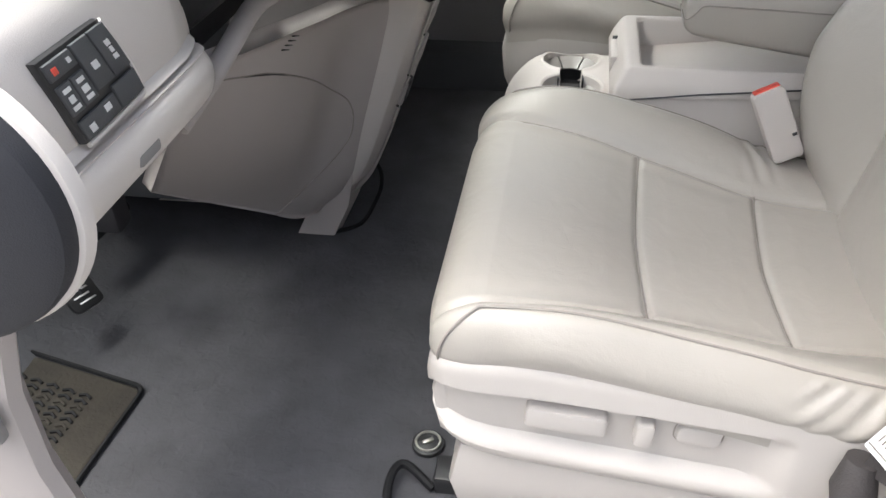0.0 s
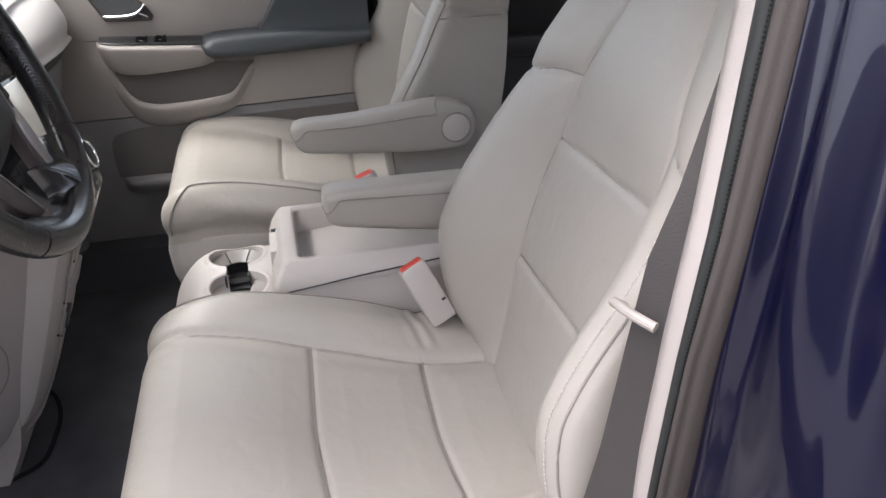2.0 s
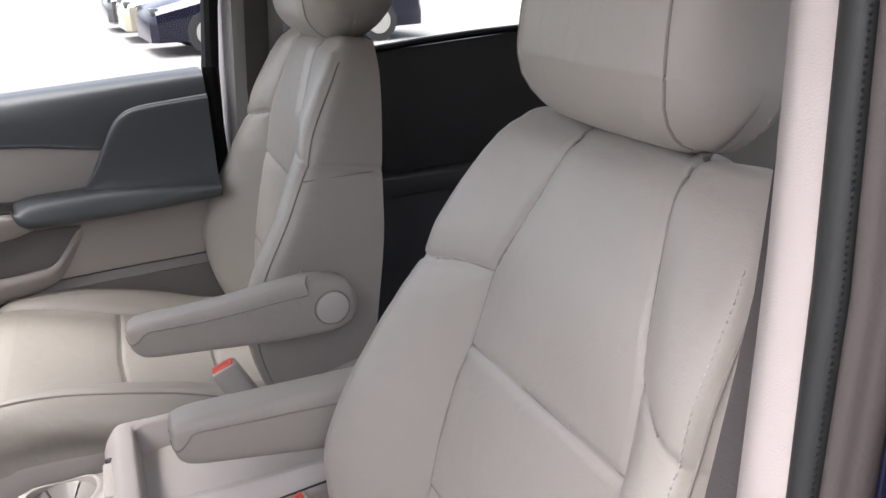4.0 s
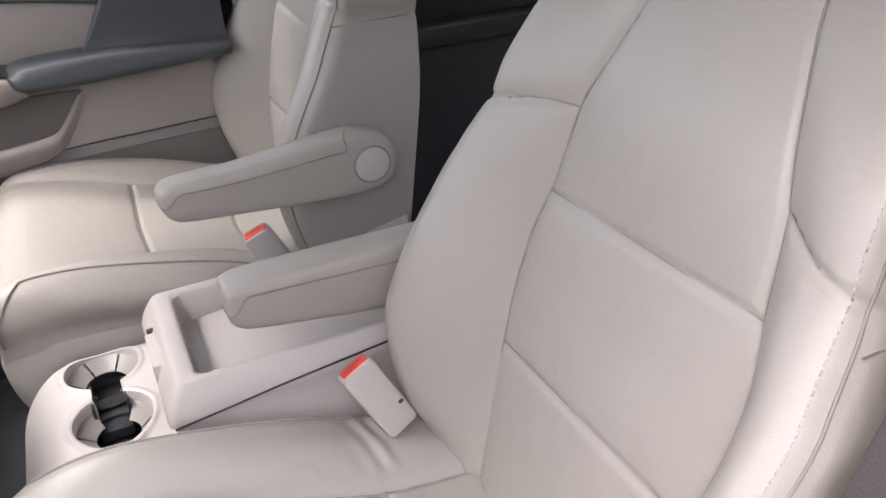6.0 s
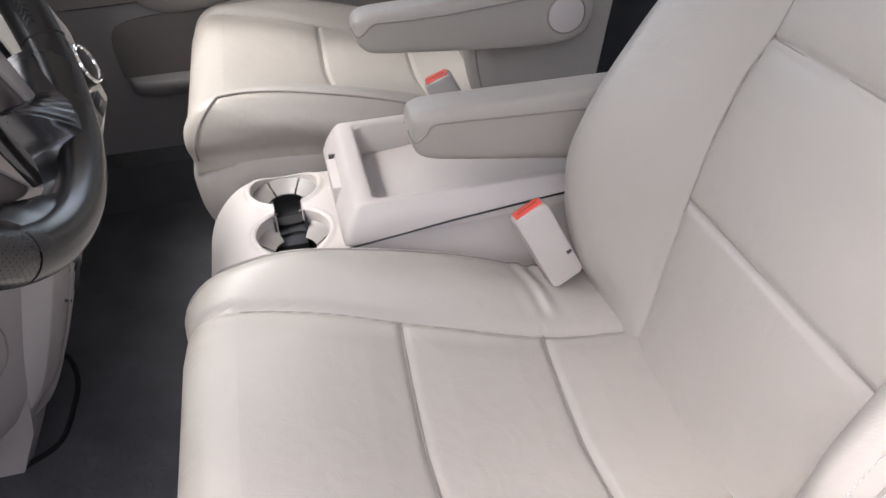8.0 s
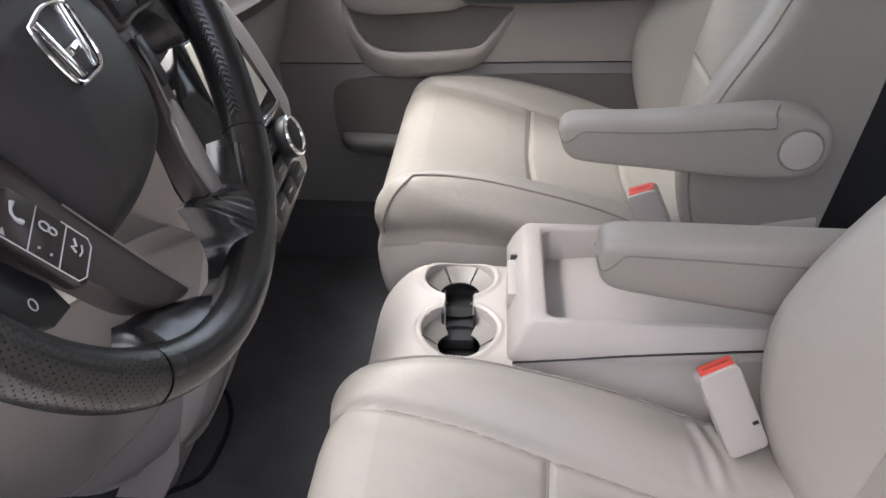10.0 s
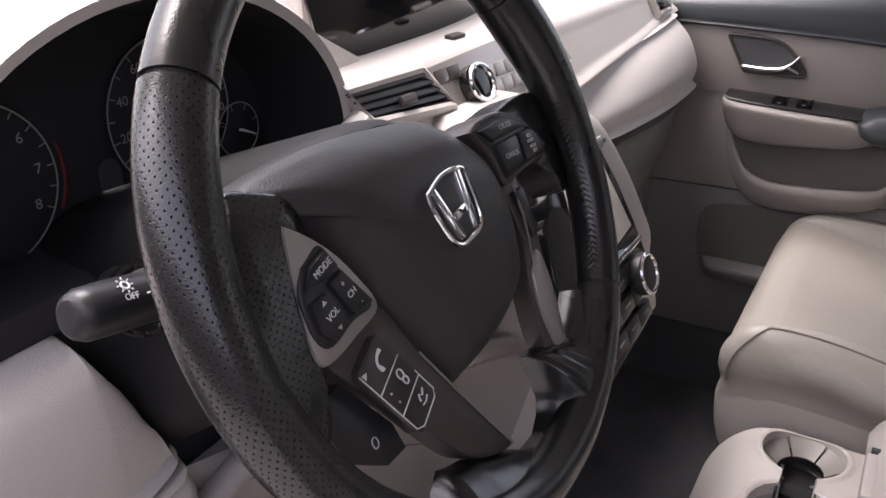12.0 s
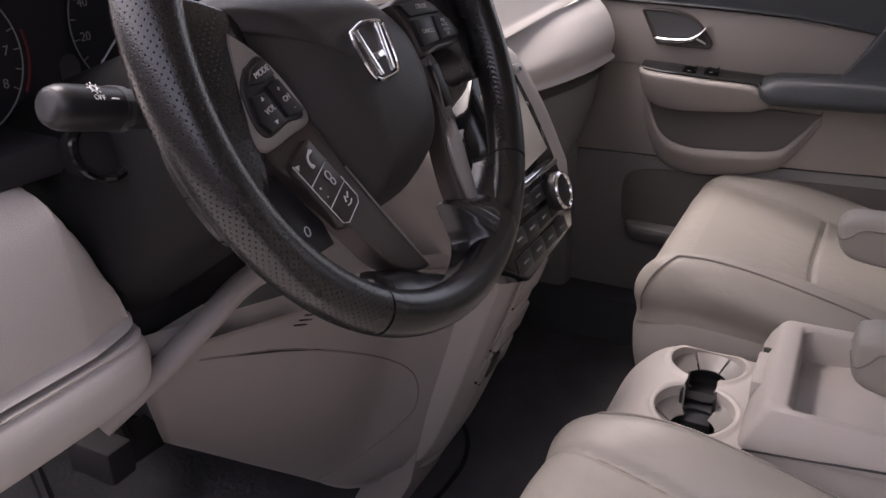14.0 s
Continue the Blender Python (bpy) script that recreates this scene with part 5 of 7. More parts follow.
PALE = material("pale grey print", (0.68, 0.68, 0.68), 0.6, vary=0.05)
KZ = -0.0015
kb = key([(-0.1095, 0.0122), (-0.0968, 0.0165), (-0.0925, 0.0064), (-0.1040, 0.0034), (-0.1160, 0.0042)], KZ, wheel, "black wheel button")
letters("MODE", 0.0048, HUB @ pose(-0.1030, 0.0092, KZ + 0.0003, 0, 0, 14), kb, PALE)
kb = key([(-0.1180, -0.0022), (-0.1064, -0.0016), (-0.0986, -0.0202), (-0.1133, -0.0232), (-0.1190, -0.0164)], KZ, wheel, "black wheel button")
letters("VOL", 0.0048, HUB @ pose(-0.1085, -0.0115, KZ + 0.0003, 0, 0, 14), kb, PALE)
for dx, dy, up_ in ((-0.1105, -0.0056, 1), (-0.1075, -0.0178, -1)):
    part("arrow", prism([(-0.0017, 0.0), (0.0017, 0.0), (0.0, 0.0023 * up_)], "z", 0, 0.0003, 0, m=HUB @ pose(dx, dy, KZ, 0, 0, 14)), PALE, kb)
kb = key([(-0.1028, 0.0012), (-0.0917, 0.0038), (-0.0803, -0.0178), (-0.0950, -0.0187)], KZ, wheel, "black wheel button")
letters("CH", 0.0046, HUB @ pose(-0.0922, -0.0082, KZ + 0.0003, 0, 0, 14), kb, PALE)
letters("+", 0.0046, HUB @ pose(-0.0955, -0.0022, KZ + 0.0003, 0, 0, 14), kb, PALE)
letters("-", 0.0046, HUB @ pose(-0.0885, -0.0142, KZ + 0.0003, 0, 0, 14), kb, PALE)
for words, pts_ in (((("CRUISE", 0.0890, 0.0238, 0.0048),), [(0.0615, 0.0282), (0.0860, 0.0288), (0.1005, 0.0255), (0.1140, 0.0170), (0.1030, 0.0174), (0.0715, 0.0182)]),
                    ((("CANCEL", 0.0865, 0.0052, 0.0046),), [(0.0720, 0.0160), (0.0995, 0.0150), (0.0990, -0.0038), (0.0740, -0.0046)]),
                    ((("RES", 0.1130, 0.0100, 0.0036), ("ACCEL", 0.1135, 0.0066, 0.0030), ("DECEL", 0.1145, 0.0026, 0.0030), ("SET", 0.1150, -0.0008, 0.0036)), [(0.1025, 0.0152), (0.1180, 0.0140), (0.1260, 0.0096), (0.1330, -0.0022), (0.1250, -0.0040), (0.1020, -0.0036)])):
    kb = key(pts_, KZ, wheel, "black cruise button")
    for word, x, y, size in words:
        letters(word, size, HUB @ pose(x, y, KZ + 0.0003, 0, 0, -4), kb, PALE)
# telephone panel on the lower left spoke
UMBER = material("satin dark umber plastic", (0.055, 0.044, 0.042), 0.28, metal=0.2, vary=0.05)
PH = HUB @ pose(-0.0845, -0.0620, -0.0060, 0, 0, -62.7)
ph = part("phone_panel", prism([(a, b) for a, b in rounded(0.054, 0.0262, 0.004)], "z", -0.008, 0.0015, 0.0012, m=PH), UMBER, wheel, "taupe telephone button panel")
part("panel_line", tube([PH @ Vector(v) for v in ((-0.0255, -0.0122, 0.0017), (0.0215, -0.0122, 0.0017), (0.0255, -0.008, 0.0017), (0.0255, 0.009, 0.0017), (0.0225, 0.0122, 0.0017), (0.006, 0.0122, 0.0017))], 0.0004, 5), PALE, ph, "pale outline of the buttons")
for x in (-0.0085, 0.0095):
    part("panel_line", tube([PH @ Vector((x, -0.0122, 0.0017)), PH @ Vector((x, 0.0122, 0.0017))], 0.0004, 5), PALE, ph)
part("phone_symbol", tube(smooth_line([PH @ Vector(v) for v in ((-0.0210, 0.0065, 0.002), (-0.0205, 0.0020, 0.002), (-0.0175, -0.0005, 0.002), (-0.0135, 0.0, 0.002))], 3), [0.0014, 0.0011, 0.0008, 0.0007, 0.0007, 0.0007, 0.0008, 0.0011, 0.0014, 0.0012], 6), PALE, ph)
part("phone_symbol", prism([(-0.0245, -0.0110), (-0.0205, -0.0110), (-0.0225, -0.0075)], "z", 0.0015, 0.0019, 0, m=PH), PALE, ph)
for dx, r_ in ((-0.0025, 0.0030), (0.0022, 0.0024)):
    part("voice_symbol", tube([PH @ Vector((dx + r_ * math.cos(a), 0.0045 + 0.7 * r_ * math.sin(a), 0.002)) for a in [2 * math.pi * k / 14 for k in range(14)]], 0.0005, 5, True, up=WN), PALE, ph)
part("voice_symbol", tube([PH @ Vector(v) for v in ((0.0145, 0.0075, 0.002), (0.0165, 0.0045, 0.002), (0.0140, 0.0030, 0.002), (0.0170, 0.0010, 0.002))], 0.0006, 5), PALE, ph)
part("voice_symbol", tube([PH @ Vector(v) for v in ((0.0195, 0.0065, 0.002), (0.0205, 0.0035, 0.002), (0.0195, 0.0005, 0.002))], 0.0005, 5), PALE, ph)
for x in (-0.0030, 0.0040):
    part("dot", tube([PH @ Vector((x, -0.0072, 0.0015)), PH @ Vector((x, -0.0072, 0.0021))], 0.0007, 8), PALE, ph)
under = key([(-0.130, -0.052), (-0.108, -0.046), (-0.086, -0.082), (-0.084, -0.098), (-0.100, -0.098), (-0.122, -0.082)], -0.018, wheel, "black lower switch pod", "switch_pod")
part("pod_mark", tube([HUB @ Vector((-0.1025 + 0.0022 * math.cos(a), -0.083 + 0.0030 * math.sin(a), -0.0176)) for a in [2 * math.pi * k / 10 for k in range(10)]], 0.0004, 5, True, up=WN), PALE, under)

# ---------------------------------------------------------------- steering column and stalk
col = thing("steering_column", "black plastic steering column shroud with a lamp stalk", "steering column", "", (-0.12, 0.40, 0.74))
SHROUD = material("soft black column plastic", (0.014, 0.014, 0.015), 0.55, grain=0.3, grain_scale=800, cells=True, spec=0.3)
cb = []
for d, w, h, o in ((-0.045, 0.060, 0.055, 0.0), (-0.06, 0.066, 0.062, 0.0), (-0.12, 0.07, 0.072, -0.005), (-0.20, 0.075, 0.085, -0.012), (-0.30, 0.08, 0.10, -0.02)):
    cb.append([WC + WN * d + WU * (h * math.copysign(abs(math.sin(a)) ** 0.6, math.sin(a)) + o) + Vector((0, w * math.copysign(abs(math.cos(a)) ** 0.6, math.cos(a)), 0)) for a in [2 * math.pi * k / 28 for k in range(28)]])
part("shroud", flow(cb, 3, 1), SHROUD, col, "black column shroud")
SHIFT = Vector((-0.0175, 0.0175, -0.008))
st = [SHIFT + Vector(v) for v in ((-0.075, 0.345, 0.792), (-0.072, 0.300, 0.800), (-0.070, 0.275, 0.806), (-0.068, 0.240, 0.815), (-0.066, 0.232, 0.817), (-0.064, 0.205, 0.824), (-0.0625, 0.193, 0.8272), (-0.0620, 0.1885, 0.8285), (-0.0617, 0.1865, 0.8291))]
stalk = part("stalk", tube(st, [0.008, 0.0085, 0.0105, 0.0122, 0.0128, 0.0130, 0.0126, 0.0108, 0.0080], 22, up=(1, 0, 0)), BLACK, col, "black lamp switch stalk")
part("stalk_ring", tube([SHIFT + Vector((-0.0675, 0.236, 0.8158)), SHIFT + Vector((-0.0665, 0.229, 0.8180))], 0.0136, 22, up=(1, 0, 0)), DARK, stalk)
letters("OFF", 0.0045, plane_at(SHIFT + Vector((-0.0535, 0.2135, 0.8290)), (0, 0.97, -0.25), (-0.6, 0.1, 0.75)), stalk)
part("lamp_mark", tube([plane_at(SHIFT + Vector((-0.0572, 0.2135, 0.8338)), (0, 0.97, -0.25), (-0.75, 0.1, 0.6)) @ Vector((0.0020 * math.cos(a), 0.0020 * math.sin(a), 0)) for a in [2 * math.pi * k / 12 for k in range(12)]], 0.0006, 5, True, up=(0.6, 0, 0.75)), WHITE, stalk)
LM = plane_at(SHIFT + Vector((-0.0572, 0.2135, 0.8338)), (0, 0.97, -0.25), (-0.75, 0.1, 0.6))
for k in range(8):
    c, s = math.cos(math.pi * k / 4), math.sin(math.pi * k / 4)
    part("lamp_ray", tube([LM @ Vector((0.0031 * c, 0.0031 * s, 0)), LM @ Vector((0.0044 * c, 0.0044 * s, 0))], 0.0004, 4), WHITE, stalk)
part("collar_line", tube([SHIFT + Vector((-0.0535, 0.2215, 0.8268)), SHIFT + Vector((-0.0545, 0.2270, 0.8252))], 0.0005, 4), WHITE, stalk)
IG = plane_at((-0.165, 0.300, 0.762), (0.25, 1, 0), (-0.3, 0, 1))
part("lock_ring", tube([IG @ Vector((0.021 * math.cos(2 * math.pi * k / 36), 0.021 * math.sin(2 * math.pi * k / 36), 0.004)) for k in range(36)], 0.0035, 8, True, up=(1, 0, 0.3)), GLOSS, col, "glossy black ignition lock ring")
part("lock_barrel", prism([(0.019 * math.cos(2 * math.pi * k / 36), 0.019 * math.sin(2 * math.pi * k / 36)) for k in range(36)], "z", -0.03, 0.001, 0.001, m=IG), BLACK, col, "black ignition lock")
part("stalk_boot", tube([(-0.085, 0.345, 0.775), (-0.078, 0.315, 0.785)], 0.026, 20), DARK, col, "dark stalk base ring")

# ---------------------------------------------------------------- dashboard
dash = thing("dashboard", "beige and black dashboard with instruments, vents and centre stack", "dashboard", "", (-0.45, 0.75, 0.7))
# left block with the switch panel
blk = []
for y, inx in ((0.012, 0.030), (0.03, 0.008), (0.06, 0.0), (0.14, 0.0), (0.20, 0.0), (0.262, 0.0), (0.274, 0.001), (0.290, 0.004), (0.306, 0.008), (0.318, 0.013), (0.326, 0.022)):
    cap = 0.742 - max(0, y - 0.268) * 2.6
    ring = [(-0.45, y, 0.605), (-0.20 - inx, y, 0.605), (-0.186 - inx, y, 0.612), (-0.182 - inx, y, 0.65), (-0.188 - inx, y, 0.70), (-0.200 - inx, y, 0.722), (-0.232 - inx, y, 0.757 if y < 0.18 else 0.742), (-0.30, y, 0.785 if y < 0.18 else 0.746), (-0.45, y, 0.81 if y < 0.18 else 0.748)]
    blk.append([(x, y_, z if y < 0.265 else min(z, cap + (0.606 - cap) * 0.0 if z > 0.612 else z)) for x, y_, z in ring])
part("driver_panel", flow([[Vector(p) for p in r] for r in blk], 3, 3), DASH, dash, "beige panel beside the wheel")
lip = []
for y, inx, up_ in ((0.0, 0.03, 0.0), (0.03, 0.004, 0.0), (0.10, 0.0, 0.0), (0.28, 0.0, 0.0), (0.318, 0.008, 0.0), (0.33, 0.03, 0.0)):
    lip.append([(-0.45, y, 0.600), (-0.20 - inx, y, 0.600), (-0.178 - inx, y, 0.596), (-0.170 - inx, y, 0.58), (-0.176 - inx, y, 0.555), (-0.20 - inx, y, 0.535), (-0.27, y, 0.515), (-0.45, y, 0.50)])
lipo = part("lower_lip", flow([[Vector(p) for p in r] for r in lip], 3, 3), DASH, dash, "beige lower dash roll")
part("coin_slot", box(-0.181, -0.169, 0.135, 0.175, 0.560, 0.574, 0.004), PLASTIC_GREY, lipo, "small recess in the roll")
# switch panel, set in a rounded black frame
SP = plane_at((-0.1785, 0.139, 0.642), (-0.03, 1, -0.0), (-0.06, 0, 1))
SPC = ((-0.082, 0.049), (0.010, 0.0485), (0.0415, -0.027), (-0.0595, -0.0265))


def on_panel(u, v):
    """A place on the switch panel: u along its top, v downwards."""
    a, b, c, d = [Vector((*p, 0)) for p in SPC]
    q = a.lerp(b, u).lerp(d.lerp(c, u), v)
    return q.x + 0.004 * math.sin(math.pi * v) * u, q.y


def patch(u0, u1, v0, v1):
    return [on_panel(*p) for p in ((u0, v0), ((u0 + u1) / 2, v0), (u1, v0), (u1, (v0 + v1) / 2), (u1, v1), ((u0 + u1) / 2, v1), (u0, v1), (u0, (v0 + v1) / 2))][::-1]


panel = part("switch_panel", prism(patch(0, 1, 0, 1), "z", -0.006, 0.0015, 0.001, m=SP), BLACK, dash, "black switch panel")
part("panel_rim", tube(smooth_line([SP @ Vector((*on_panel(*p), 0.001)) for p in ((1.0, 0.02), (1.02, 0.3), (1.02, 0.6), (1.015, 0.9), (0.97, 1.03), (0.7, 1.035), (0.3, 1.035), (0.02, 1.03))], 4), 0.0022, 8), DASH, dash, "pale rounded rim of the switch panel")
for u0, u1, v0, v1, marks in ((0.03, 0.41, 0.05, 0.24, ((0.33, 0.14, 0.05, 0.06),)), (0.03, 0.20, 0.31, 0.66, ((0.11, 0.38, 0.10, 0.05), (0.11, 0.49, 0.07, 0.08), (0.11, 0.59, 0.10, 0.05))), (0.22, 0.41, 0.31, 0.66, ((0.31, 0.38, 0.10, 0.05), (0.31, 0.49, 0.09, 0.08), (0.31, 0.59, 0.10, 0.05))),
                              (0.44, 0.70, 0.04, 0.62, ((0.57, 0.36, 0.09, 0.09),)), (0.72, 0.985, 0.04, 0.62, ((0.86, 0.25, 0.07, 0.07), (0.86, 0.34, 0.05, 0.07), (0.86, 0.43, 0.07, 0.06))), (0.60, 0.985, 0.68, 0.97, ()), (0.03, 0.57, 0.74, 0.97, ((0.14, 0.88, 0.08, 0.09), (0.42, 0.82, 0.09, 0.08)))):
    b = part("switch", prism(patch(u0, u1, v0, v1), "z", 0.0, 0.0042, 0.0010, m=SP), DARK, panel, "charcoal dashboard switch")
    for u, v, w, h in marks:
        part("mark", prism(patch(u - w / 2, u + w / 2, v - h / 2, v + h / 2), "z", 0.0042, 0.0046, 0, m=SP), PALE, b, "pale symbol")
part("warning_lamp", prism(patch(0.08, 0.15, 0.11, 0.19), "z", 0.0042, 0.0050, 0.0004, m=SP), RED, panel, "small red lamp")
# end of the dashboard at the door opening
endr = []
for f, y in ((1.0, 0.012), (1.0, 0.004), (0.99, -0.001), (0.96, -0.003)):
    ring = []
    for k in range(72):
        a = 2 * math.pi * k / 72
        x, z = -0.30 + 0.165 * math.cos(a), 0.61 + 0.135 * math.sin(a)
        if x < -0.42:
            x = -0.42
        ring.append((-0.30 + (x + 0.30) * f, y, 0.61 + (z - 0.61) * f))
    endr.append(ring)
part("end_ring", loft(endr), DASH, dash, "beige rim of the dash end")
endr = []
for f, y in ((0.965, 0.004), (0.965, -0.010), (0.95, -0.018), (0.90, -0.024), (0.60, -0.028), (0.3, -0.029)):
    endr.append([(max(-0.42, -0.30 + 0.165 * f * math.cos(2 * math.pi * k / 72)), y, 0.61 + 0.135 * f * math.sin(2 * math.pi * k / 72)) for k in range(72)])
ENDCAP = material("blue black soft plastic", (0.026, 0.027, 0.032), 0.6, grain=0.25, grain_scale=800, vary=0.1, cells=True, spec=0.3)
part("end_cap", loft(endr), ENDCAP, dash, "charcoal end cap")
part("kick_panel", loft([[(-0.40, 0.03, z), (-0.40, -0.01, z), (x - 0.03, -0.016, z), (x, -0.006, z), (x + 0.004, 0.01, z), (x - 0.01, 0.03, z)] for z, x in ((-0.05, -0.135), (0.10, -0.225), (0.20, -0.262), (0.30, -0.276), (0.40, -0.270), (0.47, -0.250), (0.52, -0.218))]), KNEE, dash, "beige kick panel by the door opening")
lev = part("bonnet_lever", box(-0.315, -0.275, -0.026, -0.012, 0.365, 0.415, 0.004), PLASTIC_GREY, dash, "grey bonnet release lever")
part("lever_mark", box(-0.300, -0.288, -0.0268, -0.0258, 0.382, 0.398, 0), BLACK, lev)

# instrument hood: a beige arch round a black recess
AY, AZ, AW, AH = 0.385, 0.795, 0.182, 0.135


def arch(x, w, h, n=36, drop=0.045):
    pts = [(x, AY - w, AZ - drop)]
    pts += [(x, AY - w * math.cos(math.pi * k / n), AZ + h * math.sin(math.pi * k / n)) for k in range(n + 1)]
    pts += [(x, AY + w, AZ - drop)]
    return pts


rings = [arch(-0.72, AW + 0.19, AH + 0.075), arch(-0.45, AW + 0.085, AH + 0.048), arch(-0.28, AW + 0.018, AH + 0.016), arch(-0.215, AW + 0.010, AH + 0.010), arch(-0.203, AW + 0.004, AH + 0.004), arch(-0.206, AW - 0.004, AH - 0.004)]
part("hood", loft([[Vector(p) for p in r] for r in rings], False), DASH, dash, "beige instrument hood")
rings = [arch(-0.206, AW - 0.004, AH - 0.004), arch(-0.25, AW - 0.010, AH - 0.012), arch(-0.292, AW - 0.016, AH - 0.020), arch(-0.292, 0.01, 0.01)]
clus = part("instrument_recess", loft([[Vector(p) for p in r] for r in rings], False), MATT, dash, "black instrument recess")
part("lower_bezel", box(-0.30, -0.215, 0.205, 0.565, 0.735, 0.762, 0.006), MATT, dash, "dark bezel below the instruments")
part("hood_foot", tube(smooth_line([(-0.205, 0.345, 0.770), (-0.200, 0.45, 0.776), (-0.196, 0.54, 0.782), (-0.196, 0.575, 0.795)], 6), 0.013, 10), DASH, dash, "beige strip at the foot of the hood")
part("column_surround", box(-0.36, -0.225, 0.335, 0.555, 0.56, 0.745, 0.012), MATT, dash, "black panel round the column")
CL = plane_at((-0.290, 0, 0), (0, 1, 0), (0, 0, 1))


def dial(cy, cz, r, ticks, a0, a1, numbers, needle):
    face = part("dial", prism([(cy + r * math.cos(2 * math.pi * k / 48), cz + r * math.sin(2 * math.pi * k / 48)) for k in range(48)], "z", 0.0, 0.002, 0.0008, m=CL), MATT, clus, "round instrument dial")
    part("dial_ring", tube([CL @ Vector((cy + r * math.cos(2 * math.pi * k / 60), cz + r * math.sin(2 * math.pi * k / 60), 0.0025)) for k in range(60)], 0.0007, 6, True, up=(1, 0, 0)), PRINT, face, "pale dial ring")
    for k in range(ticks + 1):
        a = radians(a0 + (a1 - a0) * k / ticks)
        c, s = math.cos(a), math.sin(a)
        part("tick", tube([CL @ Vector((cy + (r - 0.001) * c, cz + (r - 0.001) * s, 0.0028)), CL @ Vector((cy + (r - 0.006) * c, cz + (r - 0.006) * s, 0.0028))], 0.0005, 4), PRINT, face)
    for k, word in enumerate(numbers):
        a = radians(a0 + (a1 - a0) * k / (len(numbers) - 1))
        letters(word, 0.0105, CL @ pose(cy + (r - 0.0125) * math.cos(a), cz + (r - 0.0125) * math.sin(a), 0.0026), face, PRINT, "numeral")
    a = radians(needle)
    part("needle", tube([CL @ Vector((cy, cz, 0.004)), CL @ Vector((cy + r * 0.86 * math.cos(a), cz + r * 0.86 * math.sin(a), 0.004))], [0.0015, 0.0006], 6), WHITE, face, "pale needle")
    return face


dial(0.283, 0.815, 0.058, 16, 225, -30, [str(k) for k in range(9)], 215)
part("red_arc", tube([CL @ Vector((0.283 + 0.0635 * math.cos(radians(a)), 0.815 + 0.0635 * math.sin(radians(a)), 0.0028)) for a in range(14, -32, -4)], 0.0011, 6, up=(1, 0, 0)), material("dim red print", (0.22, 0.02, 0.03), 0.7), clus, "dim red arc of the rev counter")
dial(0.449, 0.826, 0.060, 16, 225, -45, ["0", "20", "40", "60", "80", "100", "120", "140", "160"], 222)
dial(0.517, 0.792, 0.024, 4, 150, -30, ["", ""], -25)

# dash top across the middle and the passenger side
def face_x(y):
    return float(np.interp(y, (0.55, 0.75, 0.95, 1.2, 1.4), (-0.194, -0.188, -0.172, -0.160, -0.165)))


def face_at(y, z, out=0.0):
    """A place on the sloping front of the dash top."""
    return Vector((face_x(y) + (0.785 - z) * 0.45 + out * 0.91, y, z + out * 0.41))


top = []
for y, low in ((0.574, 0.745), (0.60, 0.745), (0.70, 0.742), (0.80, 0.738), (0.90, 0.735), (1.0, 0.742), (1.10, 0.750), (1.20, 0.757), (1.32, 0.764), (1.41, 0.766)):
    x, up_ = face_x(y), float(np.interp(y, (0.86, 1.0), (0, 1)))
    top.append([(x - 0.06, y, low - 0.004), face_at(y, low), face_at(y, low + 0.012), face_at(y, 0.775), face_at(y, 0.800), face_at(y, 0.816), (x - 0.030, y, 0.8265), (x - 0.07, y, 0.829 + 0.012 * up_), (x - 0.20, y, 0.832 + 0.03 * up_), (x - 0.60, y, 0.86), (x - 0.70, y, 0.80)])
part("dash_top", flow(top, 4, 4), DASH, dash, "pale padded dash top", sharp=60)
gl = []
for y, x0, z0, deep in ((0.85, -0.164, 0.740, 0.070), (0.95, -0.138, 0.741, 0.082), (1.08, -0.115, 0.751, 0.098), (1.22, -0.102, 0.760, 0.110), (1.32, -0.100, 0.766, 0.116), (1.37, -0.104, 0.768, 0.118), (1.405, -0.125, 0.766, 0.116)):
    gl.append([(x0 - 0.30, y, z0), (x0 - 0.060, y, z0), (x0 - 0.044, y, z0 - 0.004), (x0 - 0.016, y, z0 - 0.032), (x0 + 0.001, y, z0 - 0.62 * deep), (x0 - 0.004, y, z0 - 0.86 * deep), (x0 - 0.022, y, z0 - deep), (x0 - 0.30, y, z0 - deep - 0.005)])
part("passenger_roll", flow(gl, 5, 4), DASH, dash, "rounded beige passenger dash roll", sharp=70)
gl = []
for y, x0 in ((0.84, -0.21), (0.95, -0.185), (1.10, -0.155), (1.25, -0.135), (1.40, -0.145)):
    gl.append([(x0 - 0.35, y, 0.632), (x0 - 0.01, y, 0.630), (x0 + 0.006, y, 0.622), (x0 + 0.006, y, 0.59), (x0 - 0.02, y, 0.50), (x0 - 0.07, y, 0.40), (x0 - 0.12, y, 0.36), (x0 - 0.35, y, 0.36)])
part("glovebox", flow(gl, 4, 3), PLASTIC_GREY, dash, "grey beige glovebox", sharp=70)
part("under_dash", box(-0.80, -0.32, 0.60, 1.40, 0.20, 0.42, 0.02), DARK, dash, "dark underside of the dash")


